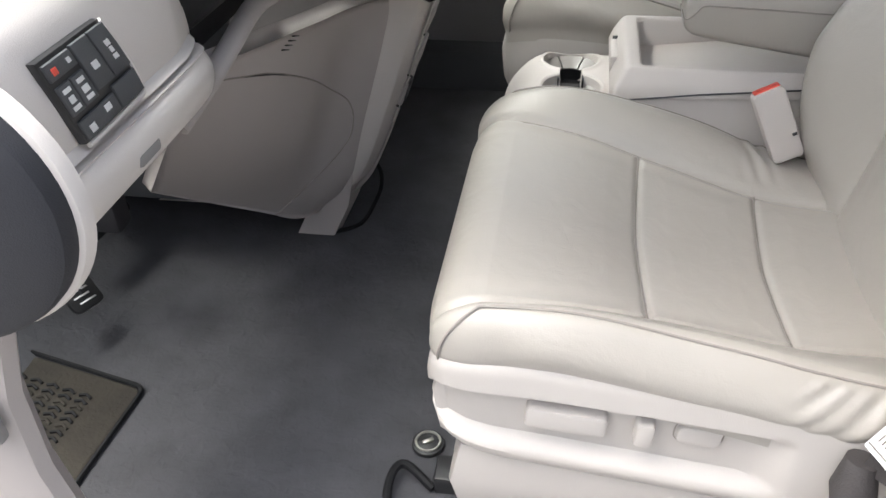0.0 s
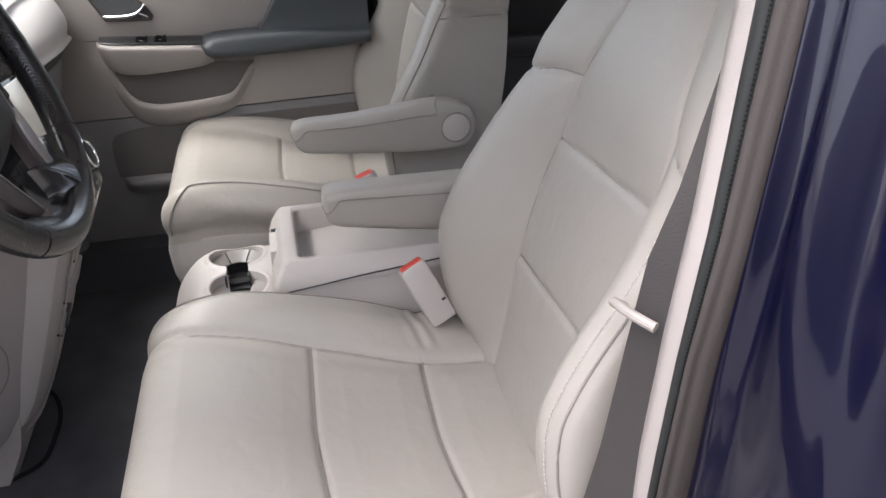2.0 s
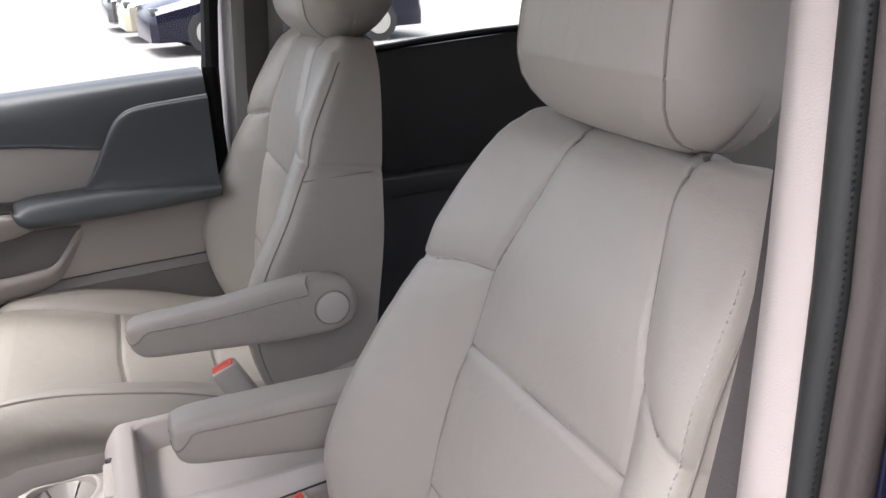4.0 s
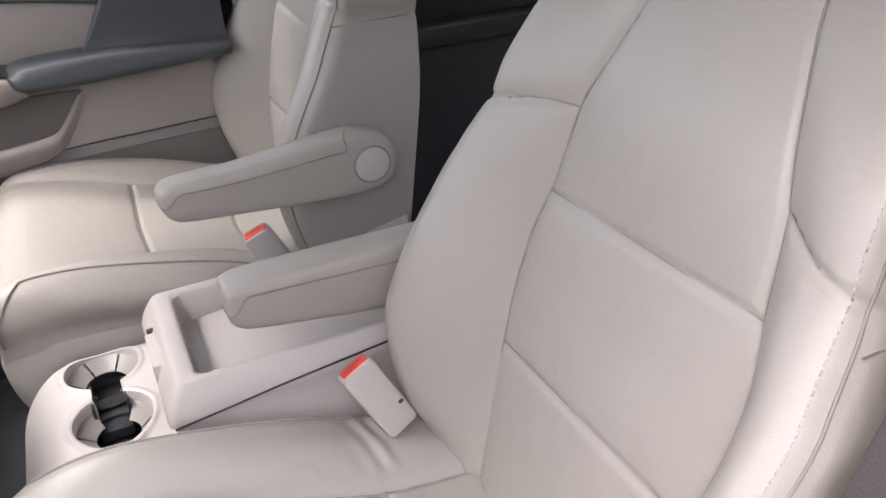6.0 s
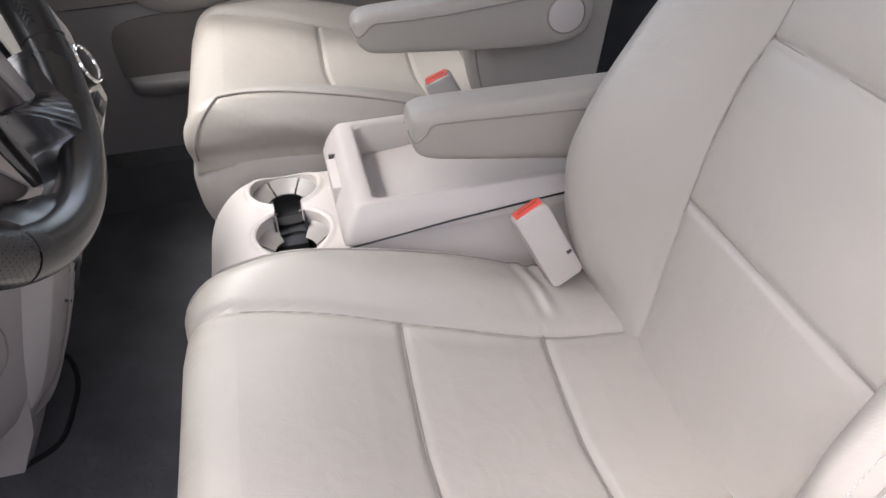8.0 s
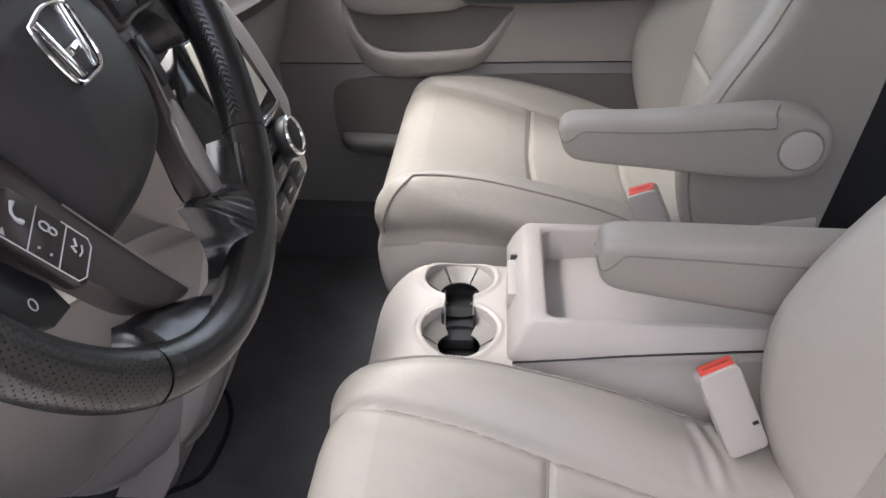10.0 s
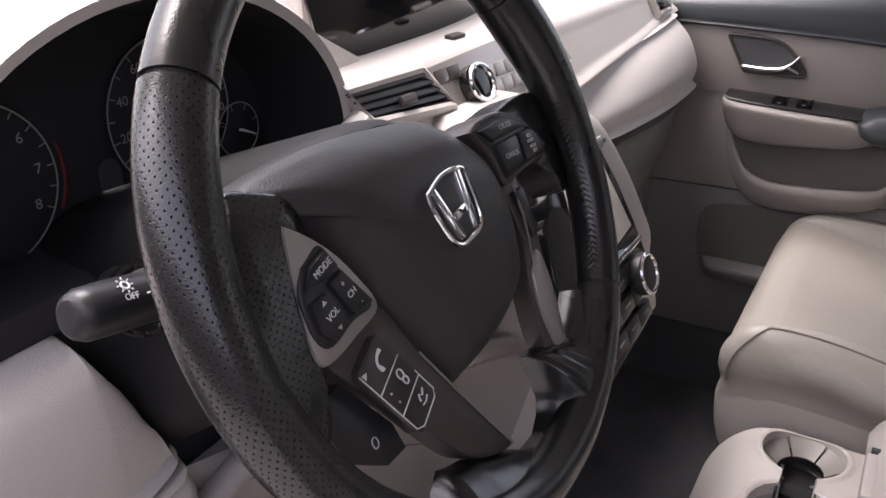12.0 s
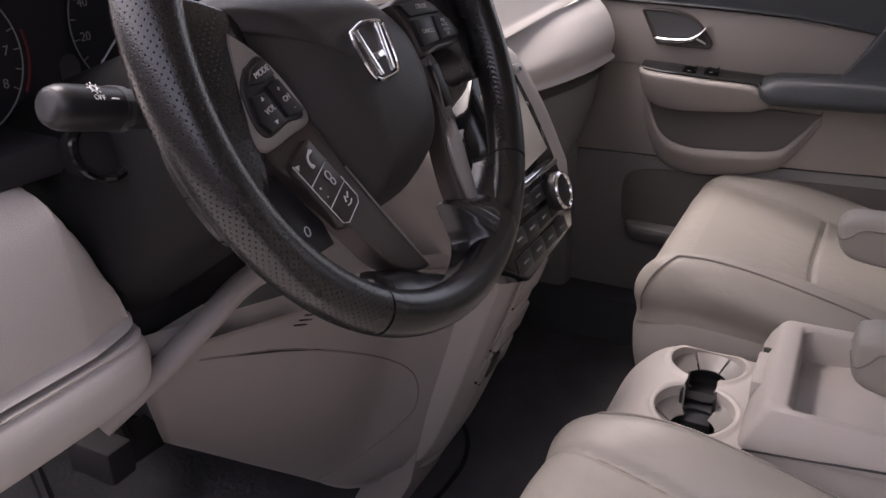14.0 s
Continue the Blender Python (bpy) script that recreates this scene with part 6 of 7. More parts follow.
def vent(corners, name="air_vent", slats=5):
    """A slatted outlet in a pale frame: corners tl, tr, br, bl."""
    tl, tr, br, bl = [Vector(c) for c in corners]
    n = (tr - tl).cross(bl - tl).normalized()
    if n.x < 0:
        n = -n
    frame_ = part(name, tube([tl + n * 0.002, tr + n * 0.002, br + n * 0.002, bl + n * 0.002], 0.006, 8, True, up=n), DASH, dash, "pale framed air vent")
    bm = bmesh.new()
    vs = [bm.verts.new(p + n * 0.0005) for p in (tl, tr, br, bl)]
    vb = [bm.verts.new(p - n * 0.01) for p in (tl, tr, br, bl)]
    bm.faces.new(vs)
    bm.faces.new(vb[::-1])
    for k in range(4):
        bm.faces.new((vs[k], vb[k], vb[(k + 1) % 4], vs[(k + 1) % 4]))
    part("vent_back", bm, BLACK, frame_)
    for k in range(slats):
        f = (k + 0.5) / slats
        a, b = tl.lerp(bl, f), tr.lerp(br, f)
        part("slat", tube([a + n * 0.004, b + n * 0.004], 0.0040, 8, flat=0.35, up=n - (bl - tl).normalized() * 0.7), BLACK, frame_, "dark vent slat")
    c = (tl + tr + br + bl) / 4 + (bl - tl) * 0.12
    part("vent_tab", tube([c - (tr - tl).normalized() * 0.011 + n * 0.009, c + (tr - tl).normalized() * 0.011 + n * 0.009], 0.0048, 8, flat=0.6, up=n), TAUPE, frame_, "silver vent tab")


vent([face_at(0.562, 0.821, 0.004), face_at(0.677, 0.817, 0.004), face_at(0.706, 0.776, 0.004), face_at(0.582, 0.789, 0.004)])
vent([face_at(0.868, 0.823, 0.004), face_at(0.928, 0.820, 0.004), face_at(0.958, 0.772, 0.004), face_at(0.905, 0.762, 0.004)])
vent([face_at(1.290, 0.806, 0.003), face_at(1.350, 0.803, 0.003), face_at(1.362, 0.775, 0.003), face_at(1.300, 0.776, 0.003)], slats=4)
# upper display in its dark hood, and the silver control strip below it
part("display_hood", loft([[(-0.60, y, 0.80), (-0.60, y, z + 0.02), (-0.32, y, z), (-0.285, y, z - 0.012), (-0.275, y, z - 0.016), (-0.290, y, z - 0.022), (-0.34, y, z - 0.03), (-0.36, y, 0.80)] for y, z in ((0.585, 0.93), (0.62, 0.955), (0.76, 0.968), (0.90, 0.955), (0.935, 0.93))]), DARK, dash, "dark hood over the display")
part("display", prism([(0.590, 0.868), (0.685, 0.818), (0.90, 0.811), (0.93, 0.835), (0.93, 0.94), (0.60, 0.94)], "x", -0.335, -0.262, 0.004), GLOSS, dash, "glossy dark display")
part("display_wing", prism([(0.574, 0.80), (0.685, 0.80), (0.684, 0.815), (0.592, 0.866), (0.582, 0.900), (0.574, 0.905)], "x", -0.36, -0.250, 0.006), DASH, dash, "pale panel between the hood and the display")
FC = plane_at(face_at(0.775, 0.788), (0.07, 1, 0), (-0.45, 0, 1))
strip = part("control_strip", prism([(-0.085, 0.030), (0.075, 0.036), (0.105, -0.030), (-0.058, -0.034)], "z", -0.004, 0.0035, 0.002, m=FC), SILVER, dash, "silver control strip")
kn = FC @ pose(-0.020, -0.003, 0)
kbm = part("tuning_knob", prism([(0.021 * math.cos(2 * math.pi * k / 36), 0.021 * math.sin(2 * math.pi * k / 36)) for k in range(36)], "z", -0.004, 0.018, 0.002, m=kn), GLOSS, dash, "black tuning knob")
part("knob_ring", tube([kn @ Vector((0.0190 * math.cos(2 * math.pi * k / 36), 0.0190 * math.sin(2 * math.pi * k / 36), 0.018)) for k in range(36)], 0.0030, 8, True, up=(1, 0, 0.2)), CHROME, kbm, "chrome knob ring")
for r_ in range(2):
    for k in range(4):
        part("strip_button", box(-0.0095, 0.0095, -0.0075, 0.0075, 0, 0.0055, 0.001, m=FC @ pose(0.018 + 0.021 * k + 0.006 * r_, 0.004 - 0.018 * r_, 0)), SILVER, strip, "pale control button")
for x, w in ((-0.064, 0.0105), (-0.0425, 0.0102)):
    part("strip_button", box(-w, w, -0.0075, 0.0075, 0, 0.0055, 0.001, m=FC @ pose(x, 0.017, 0)), TAUPE, strip, "taupe control button")
part("hazard_button", box(-0.012, 0.012, -0.006, 0.006, 0.0, 0.006, 0.001, m=plane_at((-0.225, 0.79, 0.826), (0.07, 1, 0), (-1, 0, 0.1))), TAUPE, strip, "taupe button above the strip")

# ---------------------------------------------------------------- centre stack
STACK = ((-0.075, 0.775), (-0.055, 0.755), (-0.035, 0.70), (-0.018, 0.64), (-0.010, 0.60), (-0.018, 0.52), (-0.045, 0.44), (-0.10, 0.29), (-0.14, 0.20), (-0.18, 0.155), (-0.25, 0.12))
HALF = (0.05, 0.07, 0.085, 0.090, 0.07, 0.03, 0.02, 0.01, 0.0, 0.0, 0.0)
WIDE = (0.034, 0.056, 0.088, 0.112, 0.122, 0.120, 0.114, 0.106, 0.10, 0.085, 0.07)
rings = []
for (x, z), w, v in zip(STACK, HALF, WIDE):
    yc = 0.745
    rings.append([(x - 0.30, yc - w - 0.02, z), (x - 0.045, yc - w - 0.012, z), (x - 0.012, yc - w, z), (x, yc - w + 0.025, z), (x + 0.004, yc, z), (x + 0.002, yc + v - 0.022, z), (x - 0.008, yc + v - 0.004, z), (x - 0.05, yc + v + 0.008, z), (x - 0.30, yc + v + 0.03, z)])
stack = part("stack_housing", flow([[Vector(p) for p in r] for r in rings], 4, 3), PLASTIC, dash, "beige housing of the centre stack", sharp=70)
# face of the stack: gloss black with screen, knob and keys
FACE = plane_at((-0.024, 0.745, 0.660), (0, 1, 0), (-0.36, 0, 1))
part("stack_face", prism([(-0.085, 0.100), (0.000, 0.104), (0.012, 0.090), (0.034, 0.04), (0.048, -0.01), (0.058, -0.06), (0.056, -0.092), (0.044, -0.112), (-0.10, -0.122), (-0.150, -0.09), (-0.155, -0.02), (-0.140, 0.05)], "z", -0.030, 0.010, 0.004, m=FACE), GLOSS, stack, "gloss black control face")
# the screen's cream base colour stands in for the bright sky it mirrors
part("screen", prism([(-0.085, 0.078), (0.003, 0.074), (0.033, -0.012), (-0.09, -0.022)], "z", 0.006, 0.012, 0.001, m=FACE), material("navigation screen with painted sky reflection", (0.90, 0.88, 0.78), 0.15, vary=0.02), stack, "screen coloured pale for its sky reflection")
part("screen_bar", box(-0.10, 0.044, -0.033, -0.026, 0.008, 0.015, 0.002, m=FACE), CHROME, stack, "chrome bar below the screen")
part("disc_slot", box(-0.06, 0.02, 0.083, 0.088, 0.013, 0.016, 0.001, m=FACE), BLACK, stack)
for x in (-0.020, -0.004):
    part("slot_key", box(x, x + 0.012, 0.082, 0.093, 0.014, 0.018, 0.001, m=FACE), SILVER, stack, "silver key")
KN = FACE @ pose(0.014, -0.060, 0.000)
knob = part("volume_knob", prism([(0.0225 * math.cos(2 * math.pi * k / 36), 0.0225 * math.sin(2 * math.pi * k / 36)) for k in range(36)], "z", 0, 0.024, 0.002, m=KN), BLACK, stack, "large black rotary knob")
part("knob_ring", tube([KN @ Vector((0.0200 * math.cos(2 * math.pi * k / 36), 0.0200 * math.sin(2 * math.pi * k / 36), 0.0245)) for k in range(36)], 0.0024, 8, True, up=(1, 0, 0.35)), CHROME, knob, "chrome ring")
for k in range(3):
    for j in range(4):
        part("stack_key", box(-0.02, 0.016, -0.009, 0.009, 0.008, 0.0125, 0.0015, m=FACE @ pose(-0.100 + 0.036 * j, -0.050 - 0.025 * k, 0)), BLACK, stack, "black stack key")
        part("key_mark", box(-0.008, 0.006, -0.0012, 0.0012, 0.0125, 0.0129, 0, m=FACE @ pose(-0.100 + 0.036 * j, -0.050 - 0.025 * k, 0)), PRINT, stack)
for z, x in ((0.47, -0.030), (0.40, -0.054), (0.345, -0.076)):
    part("stack_drawer", box(0.005, 0.088, -0.022, 0.022, -0.006, 0.003, 0.003, m=plane_at((x, 0.745, z), (0, 1, 0), (-0.36 + 0.72, 0, 1))), KNEE, stack, "grey beige stack drawer")
    part("drawer_gap", box(0.005, 0.088, -0.0245, -0.0220, -0.006, 0.002, 0.0, m=plane_at((x, 0.745, z), (0, 1, 0), (0.36, 0, 1))), BLACK, stack)
part("power_socket", box(-0.012, 0.012, -0.018, 0.018, 0.0, 0.005, 0.003, m=plane_at((-0.072, 0.765, 0.352), (0, 1, 0), (0.36, 0, 1))), BLACK, stack, "black power socket")
# gear lever by the wheel
gear = thing("gear_lever", "black gear lever on the dashboard", "gear lever", "", (-0.02, 0.66, 0.70))
part("gear_shaft", tube([(-0.115, 0.640, 0.66), (-0.075, 0.615, 0.71), (-0.05, 0.602, 0.745)], 0.008, 10), CHROME, gear)
part("gear_knob", tube(smooth_line([(-0.068, 0.610, 0.720), (-0.055, 0.602, 0.742), (-0.045, 0.597, 0.762), (-0.038, 0.594, 0.780)], 4), [0.010, 0.0105, 0.011, 0.012, 0.013, 0.0145, 0.016, 0.0175, 0.0185, 0.0185, 0.017, 0.013, 0.005][:13], 20), material("dark grey knob plastic", (0.045, 0.044, 0.045), 0.5, vary=0.05), gear, "black knob")

# knee panel below the column
def bilinear(c, n=30, bulge=0.03):
    a, b, c_, d = [np.array(v) for v in c]
    u, v = np.meshgrid(np.linspace(0, 1, n), np.linspace(0, 1, n), indexing="ij")
    P = (a[None, None] * ((1 - u) * (1 - v))[..., None] + b[None, None] * (u * (1 - v))[..., None] + c_[None, None] * (u * v)[..., None] + d[None, None] * ((1 - u) * v)[..., None])
    nrm = np.cross(b - a, d - a)
    nrm = nrm / np.linalg.norm(nrm)
    nrm = nrm if nrm[0] > 0 else -nrm
    return P + nrm * (bulge * np.sin(np.pi * u) * np.sin(np.pi * v))[..., None], nrm


kc = [(-0.205, 0.320, 0.565), (-0.105, 0.690, 0.520), (-0.255, 0.700, 0.115), (-0.415, 0.505, 0.285)]
P, kn_ = bilinear(kc, 40, 0.025)
side = np.array([(float(np.interp(-z, [-q[1] for q in STACK], [q[0] for q in STACK])) + 0.003, 0.800, z) for z in P[-1, :, 2]])
P = np.array([[tuple(v) for v in smooth_line([P[0, j], P[13, j], P[26, j], P[36, j], P[39, j] * 0.5 + side[j] * 0.5 + np.array((0.012, -0.012, 0)), side[j]], 8)] for j in range(40)])[:, :40].transpose(1, 0, 2)
u, v = np.meshgrid(np.linspace(0, 1, 40), np.linspace(0, 1, 40), indexing="ij")
cut_line = [(0.10, 0.100), (0.231, 0.128), (0.333, 0.179), (0.513, 0.282), (0.655, 0.375), (0.715, 0.462), (0.735, 0.57), (0.715, 0.65), (0.660, 0.745), (0.564, 0.872), (0.480, 1.0)]
P2 = P - kn_ * (0.0012 * np.exp(-(near(u, v, cut_line) / 0.012) ** 2))[..., None]
Pb = P - kn_ * 0.02
verts_ = np.concatenate([P2.reshape(-1, 3), Pb.reshape(-1, 3)])
idx = np.arange(1600).reshape(40, 40)
fq = [tuple(q) for q in np.stack([idx[:-1, :-1], idx[1:, :-1], idx[1:, 1:], idx[:-1, 1:]], -1).reshape(-1, 4)]
fb = [tuple(1600 + i for i in q[::-1]) for q in fq]
loop = [*idx[:, 0], *idx[-1, 1:], *idx[-2::-1, -1], *idx[0, -2:0:-1]]
fs = [(loop[k], loop[(k + 1) % len(loop)], 1600 + loop[(k + 1) % len(loop)], 1600 + loop[k]) for k in range(len(loop))]
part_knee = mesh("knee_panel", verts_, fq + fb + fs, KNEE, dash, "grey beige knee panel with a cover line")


def on_knee(a, b, lift_=0.001):
    i, j = min(38, int(a * 39)), min(38, int(b * 39))
    s, t = a * 39 - i, b * 39 - j
    return Vector((P2[i, j] * (1 - s) * (1 - t) + P2[i + 1, j] * s * (1 - t) + P2[i, j + 1] * (1 - s) * t + P2[i + 1, j + 1] * s * t).tolist()) + Vector(kn_.tolist()) * lift_


part("cover_line", tube([on_knee(min(1, max(0, v.x)), min(1, max(0, v.y)), 0.0004) for v in smooth_line([(a, b, 0) for a, b in cut_line], 8)], 0.0012, 5), THREAD, part_knee)
part("cover_gap", tube([on_knee(0.13, 0.106, 0.0005), on_knee(0.19, 0.118, 0.0008), on_knee(0.25, 0.137, 0.0008), on_knee(0.33, 0.176, 0.0005)], [0.0008, 0.0014, 0.0014, 0.0009], 6), BLACK, part_knee, "dark gap above the cover")
for k in range(4):
    part("grille_slit", tube([on_knee(0.300 - 0.010 * k, 0.010 + 0.013 * k, 0.0005), on_knee(0.325 - 0.010 * k, 0.020 + 0.013 * k, 0.0005)], 0.0010, 5), BLACK, part_knee)
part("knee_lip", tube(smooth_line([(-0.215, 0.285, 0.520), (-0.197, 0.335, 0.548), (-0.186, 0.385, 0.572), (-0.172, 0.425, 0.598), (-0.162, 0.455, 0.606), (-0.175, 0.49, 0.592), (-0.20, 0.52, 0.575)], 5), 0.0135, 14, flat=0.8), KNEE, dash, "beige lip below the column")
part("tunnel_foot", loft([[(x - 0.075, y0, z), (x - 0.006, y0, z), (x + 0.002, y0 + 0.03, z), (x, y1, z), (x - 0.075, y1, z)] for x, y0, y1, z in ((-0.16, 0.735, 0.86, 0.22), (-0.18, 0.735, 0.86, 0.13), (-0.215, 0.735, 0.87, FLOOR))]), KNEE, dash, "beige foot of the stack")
part("carpet_edge", tube(smooth_line([(-0.188, 0.908, 0.13), (-0.162, 0.880, 0.122), (-0.155, 0.855, 0.10), (-0.163, 0.83, 0.078), (-0.178, 0.775, FLOOR + 0.005), (-0.220, 0.742, FLOOR + 0.004)], 5), 0.004, 8), RUBBER, dash)

# ---------------------------------------------------------------- pedals and mat
pedal = thing("parking_brake_pedal", "black rubber parking brake pedal with white lettering", "pedal", "", (-0.5, 0.41, 0.16))
PM = plane_at((-0.513, 0.408, 0.160), (0.25, 0.95, -0.15), (-0.60, 0.25, 0.72))
pp = part("pedal_pad", prism(rounded(0.056, 0.054, 0.012), "z", -0.010, 0.0, 0.003, m=PM), BLACK, pedal, "black rubber pad")
for k in range(4):
    part("mark", box(-0.018 + 0.004 * (k % 2), 0.016 - 0.003 * (k % 3), 0.016 - 0.010 * k - 0.0014, 0.016 - 0.010 * k + 0.0014, 0.0, 0.0006, 0, m=PM), PALE, pp, "white lettering bar")
part("pedal_arm", tube([PM @ Vector((0, 0, -0.008)), (-0.58, 0.43, 0.24), (-0.66, 0.44, 0.45)], 0.009, 8), BLACK, pedal)
brake = thing("brake_pedal", "dark brake pedal in the footwell", "pedal", "", (-0.58, 0.58, 0.2))
part("pedal_pad", prism(rounded(0.11, 0.055, 0.012), "z", -0.012, 0.0, 0.003, m=plane_at((-0.55, 0.56, 0.20), (0.1, 1, 0), (-0.6, 0, 0.8))), RUBBER, brake)
part("pedal_arm", tube([(-0.56, 0.56, 0.20), (-0.60, 0.55, 0.32), (-0.66, 0.54, 0.50)], 0.01, 8), BLACK, brake)
part("bracket", box(-0.52, -0.44, 0.44, 0.48, 0.250, 0.30, 0.006), MATT)
tagged(bpy.data.objects["bracket"], "dark bracket under the dashboard", "bracket")
WORN = material("worn black rubber pad with dust", (0.034, 0.029, 0.022), 0.9, grain=1.0, grain_scale=180, vary=0.6, vary_scale=22)
rest = thing("heel_pad", "worn dusty rubber heel pad with ribs on the carpet", "floor mat", "", (-0.5, 0.22, FLOOR))
FM = plane_at((-0.508, 0.215, FLOOR + 0.028), (0.06, 1, 0), (-1, 0.06, 0.22))
part("pad_plate", prism(rounded(0.215, 0.215, 0.012), "z", -0.012, 0.0, 0.004, m=FM), WORN, rest)
part("pad_edge", tube([FM @ Vector((a, b, 0)) for a, b in rounded(0.222, 0.222, 0.014)], 0.004, 6, True, up=(0, 0, 1)), RUBBER, rest)
for i in range(15):
    for j in range(6):
        x, y = -0.092 + 0.0115 * i, -0.045 + 0.025 * j
        part("rib", tube([FM @ Vector((x - 0.004, y - 0.009, 0.001)), FM @ Vector((x, y, 0.002)), FM @ Vector((x - 0.004, y + 0.009, 0.001))], 0.0026, 5), RUBBER if (i * 7 + j * 3) % 3 else WORN, rest)
hook = thing("mat_anchor", "black round carpet anchor beside the seat", "fastener", "", (0.04, 0.275, FLOOR))
HK = Matrix.Translation((0.040, 0.275, FLOOR))
part("anchor_disc", prism([(0.022 * math.cos(2 * math.pi * k / 28), 0.022 * math.sin(2 * math.pi * k / 28)) for k in range(28)], "z", 0, 0.008, 0.002, m=HK), BLACK, hook)
part("anchor_ring", tube([HK @ Vector((0.0165 * math.cos(2 * math.pi * k / 28), 0.0165 * math.sin(2 * math.pi * k / 28), 0.009)) for k in range(28)], 0.002, 6, True), STEEL, hook, "grey ring")
part("anchor_hook", box(-0.008, 0.008, -0.003, 0.003, 0.006, 0.012, 0.001, m=HK @ pose(0, 0, 0, 0, 0, 30)), STEEL, hook)
part("cable_loop", tube(smooth_line([(0.06, 0.20, FLOOR + 0.01), (0.02, 0.225, FLOOR + 0.02), (0.005, 0.205, FLOOR + 0.02), (0.01, 0.165, FLOOR + 0.012), (0.05, 0.13, FLOOR + 0.01)], 5), 0.006, 8), RUBBER)
tagged(bpy.data.objects["cable_loop"], "black rubber edging loop at the seat foot", "edging")

# ---------------------------------------------------------------- seat fittings
def buckle(at, lean, parent_label, flip=1):
    b = thing("seat_belt_buckle", parent_label, "seat belt buckle", "seat belt buckles", at)
    m = plane_at(at, (0.90, 0.15 * flip, 0.42), lean)
    part("buckle_body", prism(rounded(0.042, 0.105, 0.008), "z", -0.012, 0.012, 0.004, m=m @ pose(0, -0.052, 0)), PLASTIC, b, "beige plastic buckle housing")
    top_ = m @ pose(0, 0.0005, 0, -90, 0, 0)
    part("release_button", prism(rounded(0.034, 0.016, 0.003), "z", -0.004, 0.0012, 0.001, m=top_), RED, b, "red release button")
    part("button_line", box(-0.013, 0.013, -0.0018, 0.0005, 0.0008, 0.0020, 0.0003, m=top_), material("dull red plastic", (0.5, 0.07, 0.06), 0.5), b)
    part("housing_slot", box(0.012, 0.018, -0.072, -0.068, 0.010, 0.0128, 0, m=m), BLACK, b)
    return b


buckle((0.449, 0.610, 0.446), (-0.42, 0.12, 0.90), "beige driver's seat belt buckle with red button")
buckle((0.430, 0.975, 0.448), (-0.42, -0.10, 0.90), "beige passenger seat belt buckle with red button", -1)
part("buckle_strap", tube([(0.47, 0.61, 0.33), (0.50, 0.60, 0.31), (0.53, 0.58, 0.315)], 0.012, 8, flat=0.5), PLASTIC)
tagged(bpy.data.objects["buckle_strap"], "beige buckle strap cover beside the cushion", "strap")
# power switches on the driver's seat
sw = plane_at((0.215, 0.162, 0.268), (1, 0, -0.06), (0.06, 0, 1))
part("slide_switch", prism(rounded(0.086, 0.030, 0.006), "z", -0.018, 0.008, 0.005, m=sw), SEATBASE, driver_seat, "long beige slide switch")
part("recline_switch", prism(rounded(0.020, 0.034, 0.006), "z", -0.018, 0.010, 0.004, m=plane_at((0.296, 0.162, 0.262), (1, 0, -0.06), (0.06, 0, 1))), SEATBASE, driver_seat, "upright beige recline switch")
part("lumbar_switch", prism(rounded(0.046, 0.026, 0.009), "z", -0.018, 0.003, 0.004, m=plane_at((0.352, 0.164, 0.260), (1, 0, -0.06), (0.06, 0, 1))), SEATBASE, driver_seat, "oval lumbar switch")
part("lumbar_rim", tube([plane_at((0.352, 0.169, 0.260), (1, 0, -0.06), (0.06, 0, 1)) @ Vector((a, b, 0.0)) for a, b in rounded(0.050, 0.030, 0.011)], 0.0014, 6, True, up=(0, 1, 0)), THREAD, driver_seat)

# ---------------------------------------------------------------- seat belt on the driver's pillar
belt = thing("driver_seat_belt", "taupe seat belt hanging from the driver's door pillar", "seat belt", "", (0.56, 0.1, 0.6))


def ribbon(rows_):
    bm = bmesh.new()
    lines = []
    for a, b in rows_:
        a, b = Vector(a), Vector(b)
        lines.append((bm.verts.new(a), bm.verts.new(b), bm.verts.new(b + Vector((0.0015, 0.001, 0))), bm.verts.new(a + Vector((0.0015, 0.001, 0)))))
    for p, q in zip(lines, lines[1:]):
        for k in range(4):
            bm.faces.new((p[k], p[(k + 1) % 4], q[(k + 1) % 4], q[k]))
    return bm


part("webbing", ribbon([((0.67, 0.172, 1.02), (0.70, 0.168, 1.02)), ((0.612, 0.124, 0.87), (0.637, 0.114, 0.88)), ((0.571, 0.103, 0.76), (0.590, 0.086, 0.77)), ((0.553, 0.106, 0.70), (0.574, 0.080, 0.71)), ((0.545, 0.112, 0.62), (0.565, 0.071, 0.63)), ((0.535, 0.123, 0.50), (0.560, 0.083, 0.50)), ((0.515, 0.130, 0.38), (0.545, 0.093, 0.37)), ((0.495, 0.128, 0.28), (0.535, 0.100, 0.27))]), BELT, belt, "taupe webbing")
part("belt_guide", tube(smooth_line([(0.552, 0.080, 0.652), (0.540, 0.100, 0.655), (0.537, 0.122, 0.653), (0.541, 0.131, 0.647), (0.55, 0.130, 0.642)], 5), 0.0045, 10), DOOR, belt, "beige plastic belt guide")
part("belt_anchor", tube([(0.498, 0.135, 0.285), (0.496, 0.128, 0.25), (0.50, 0.12, 0.215)], [0.016, 0.022, 0.018], 12), BELT, belt, "belt anchor cover")
part("anchor_clip", tube(smooth_line([(0.488, 0.118, 0.225), (0.483, 0.115, 0.205), (0.50, 0.108, 0.192), (0.52, 0.10, 0.20)], 4), 0.003, 6), STEEL, belt, "steel anchor loop")
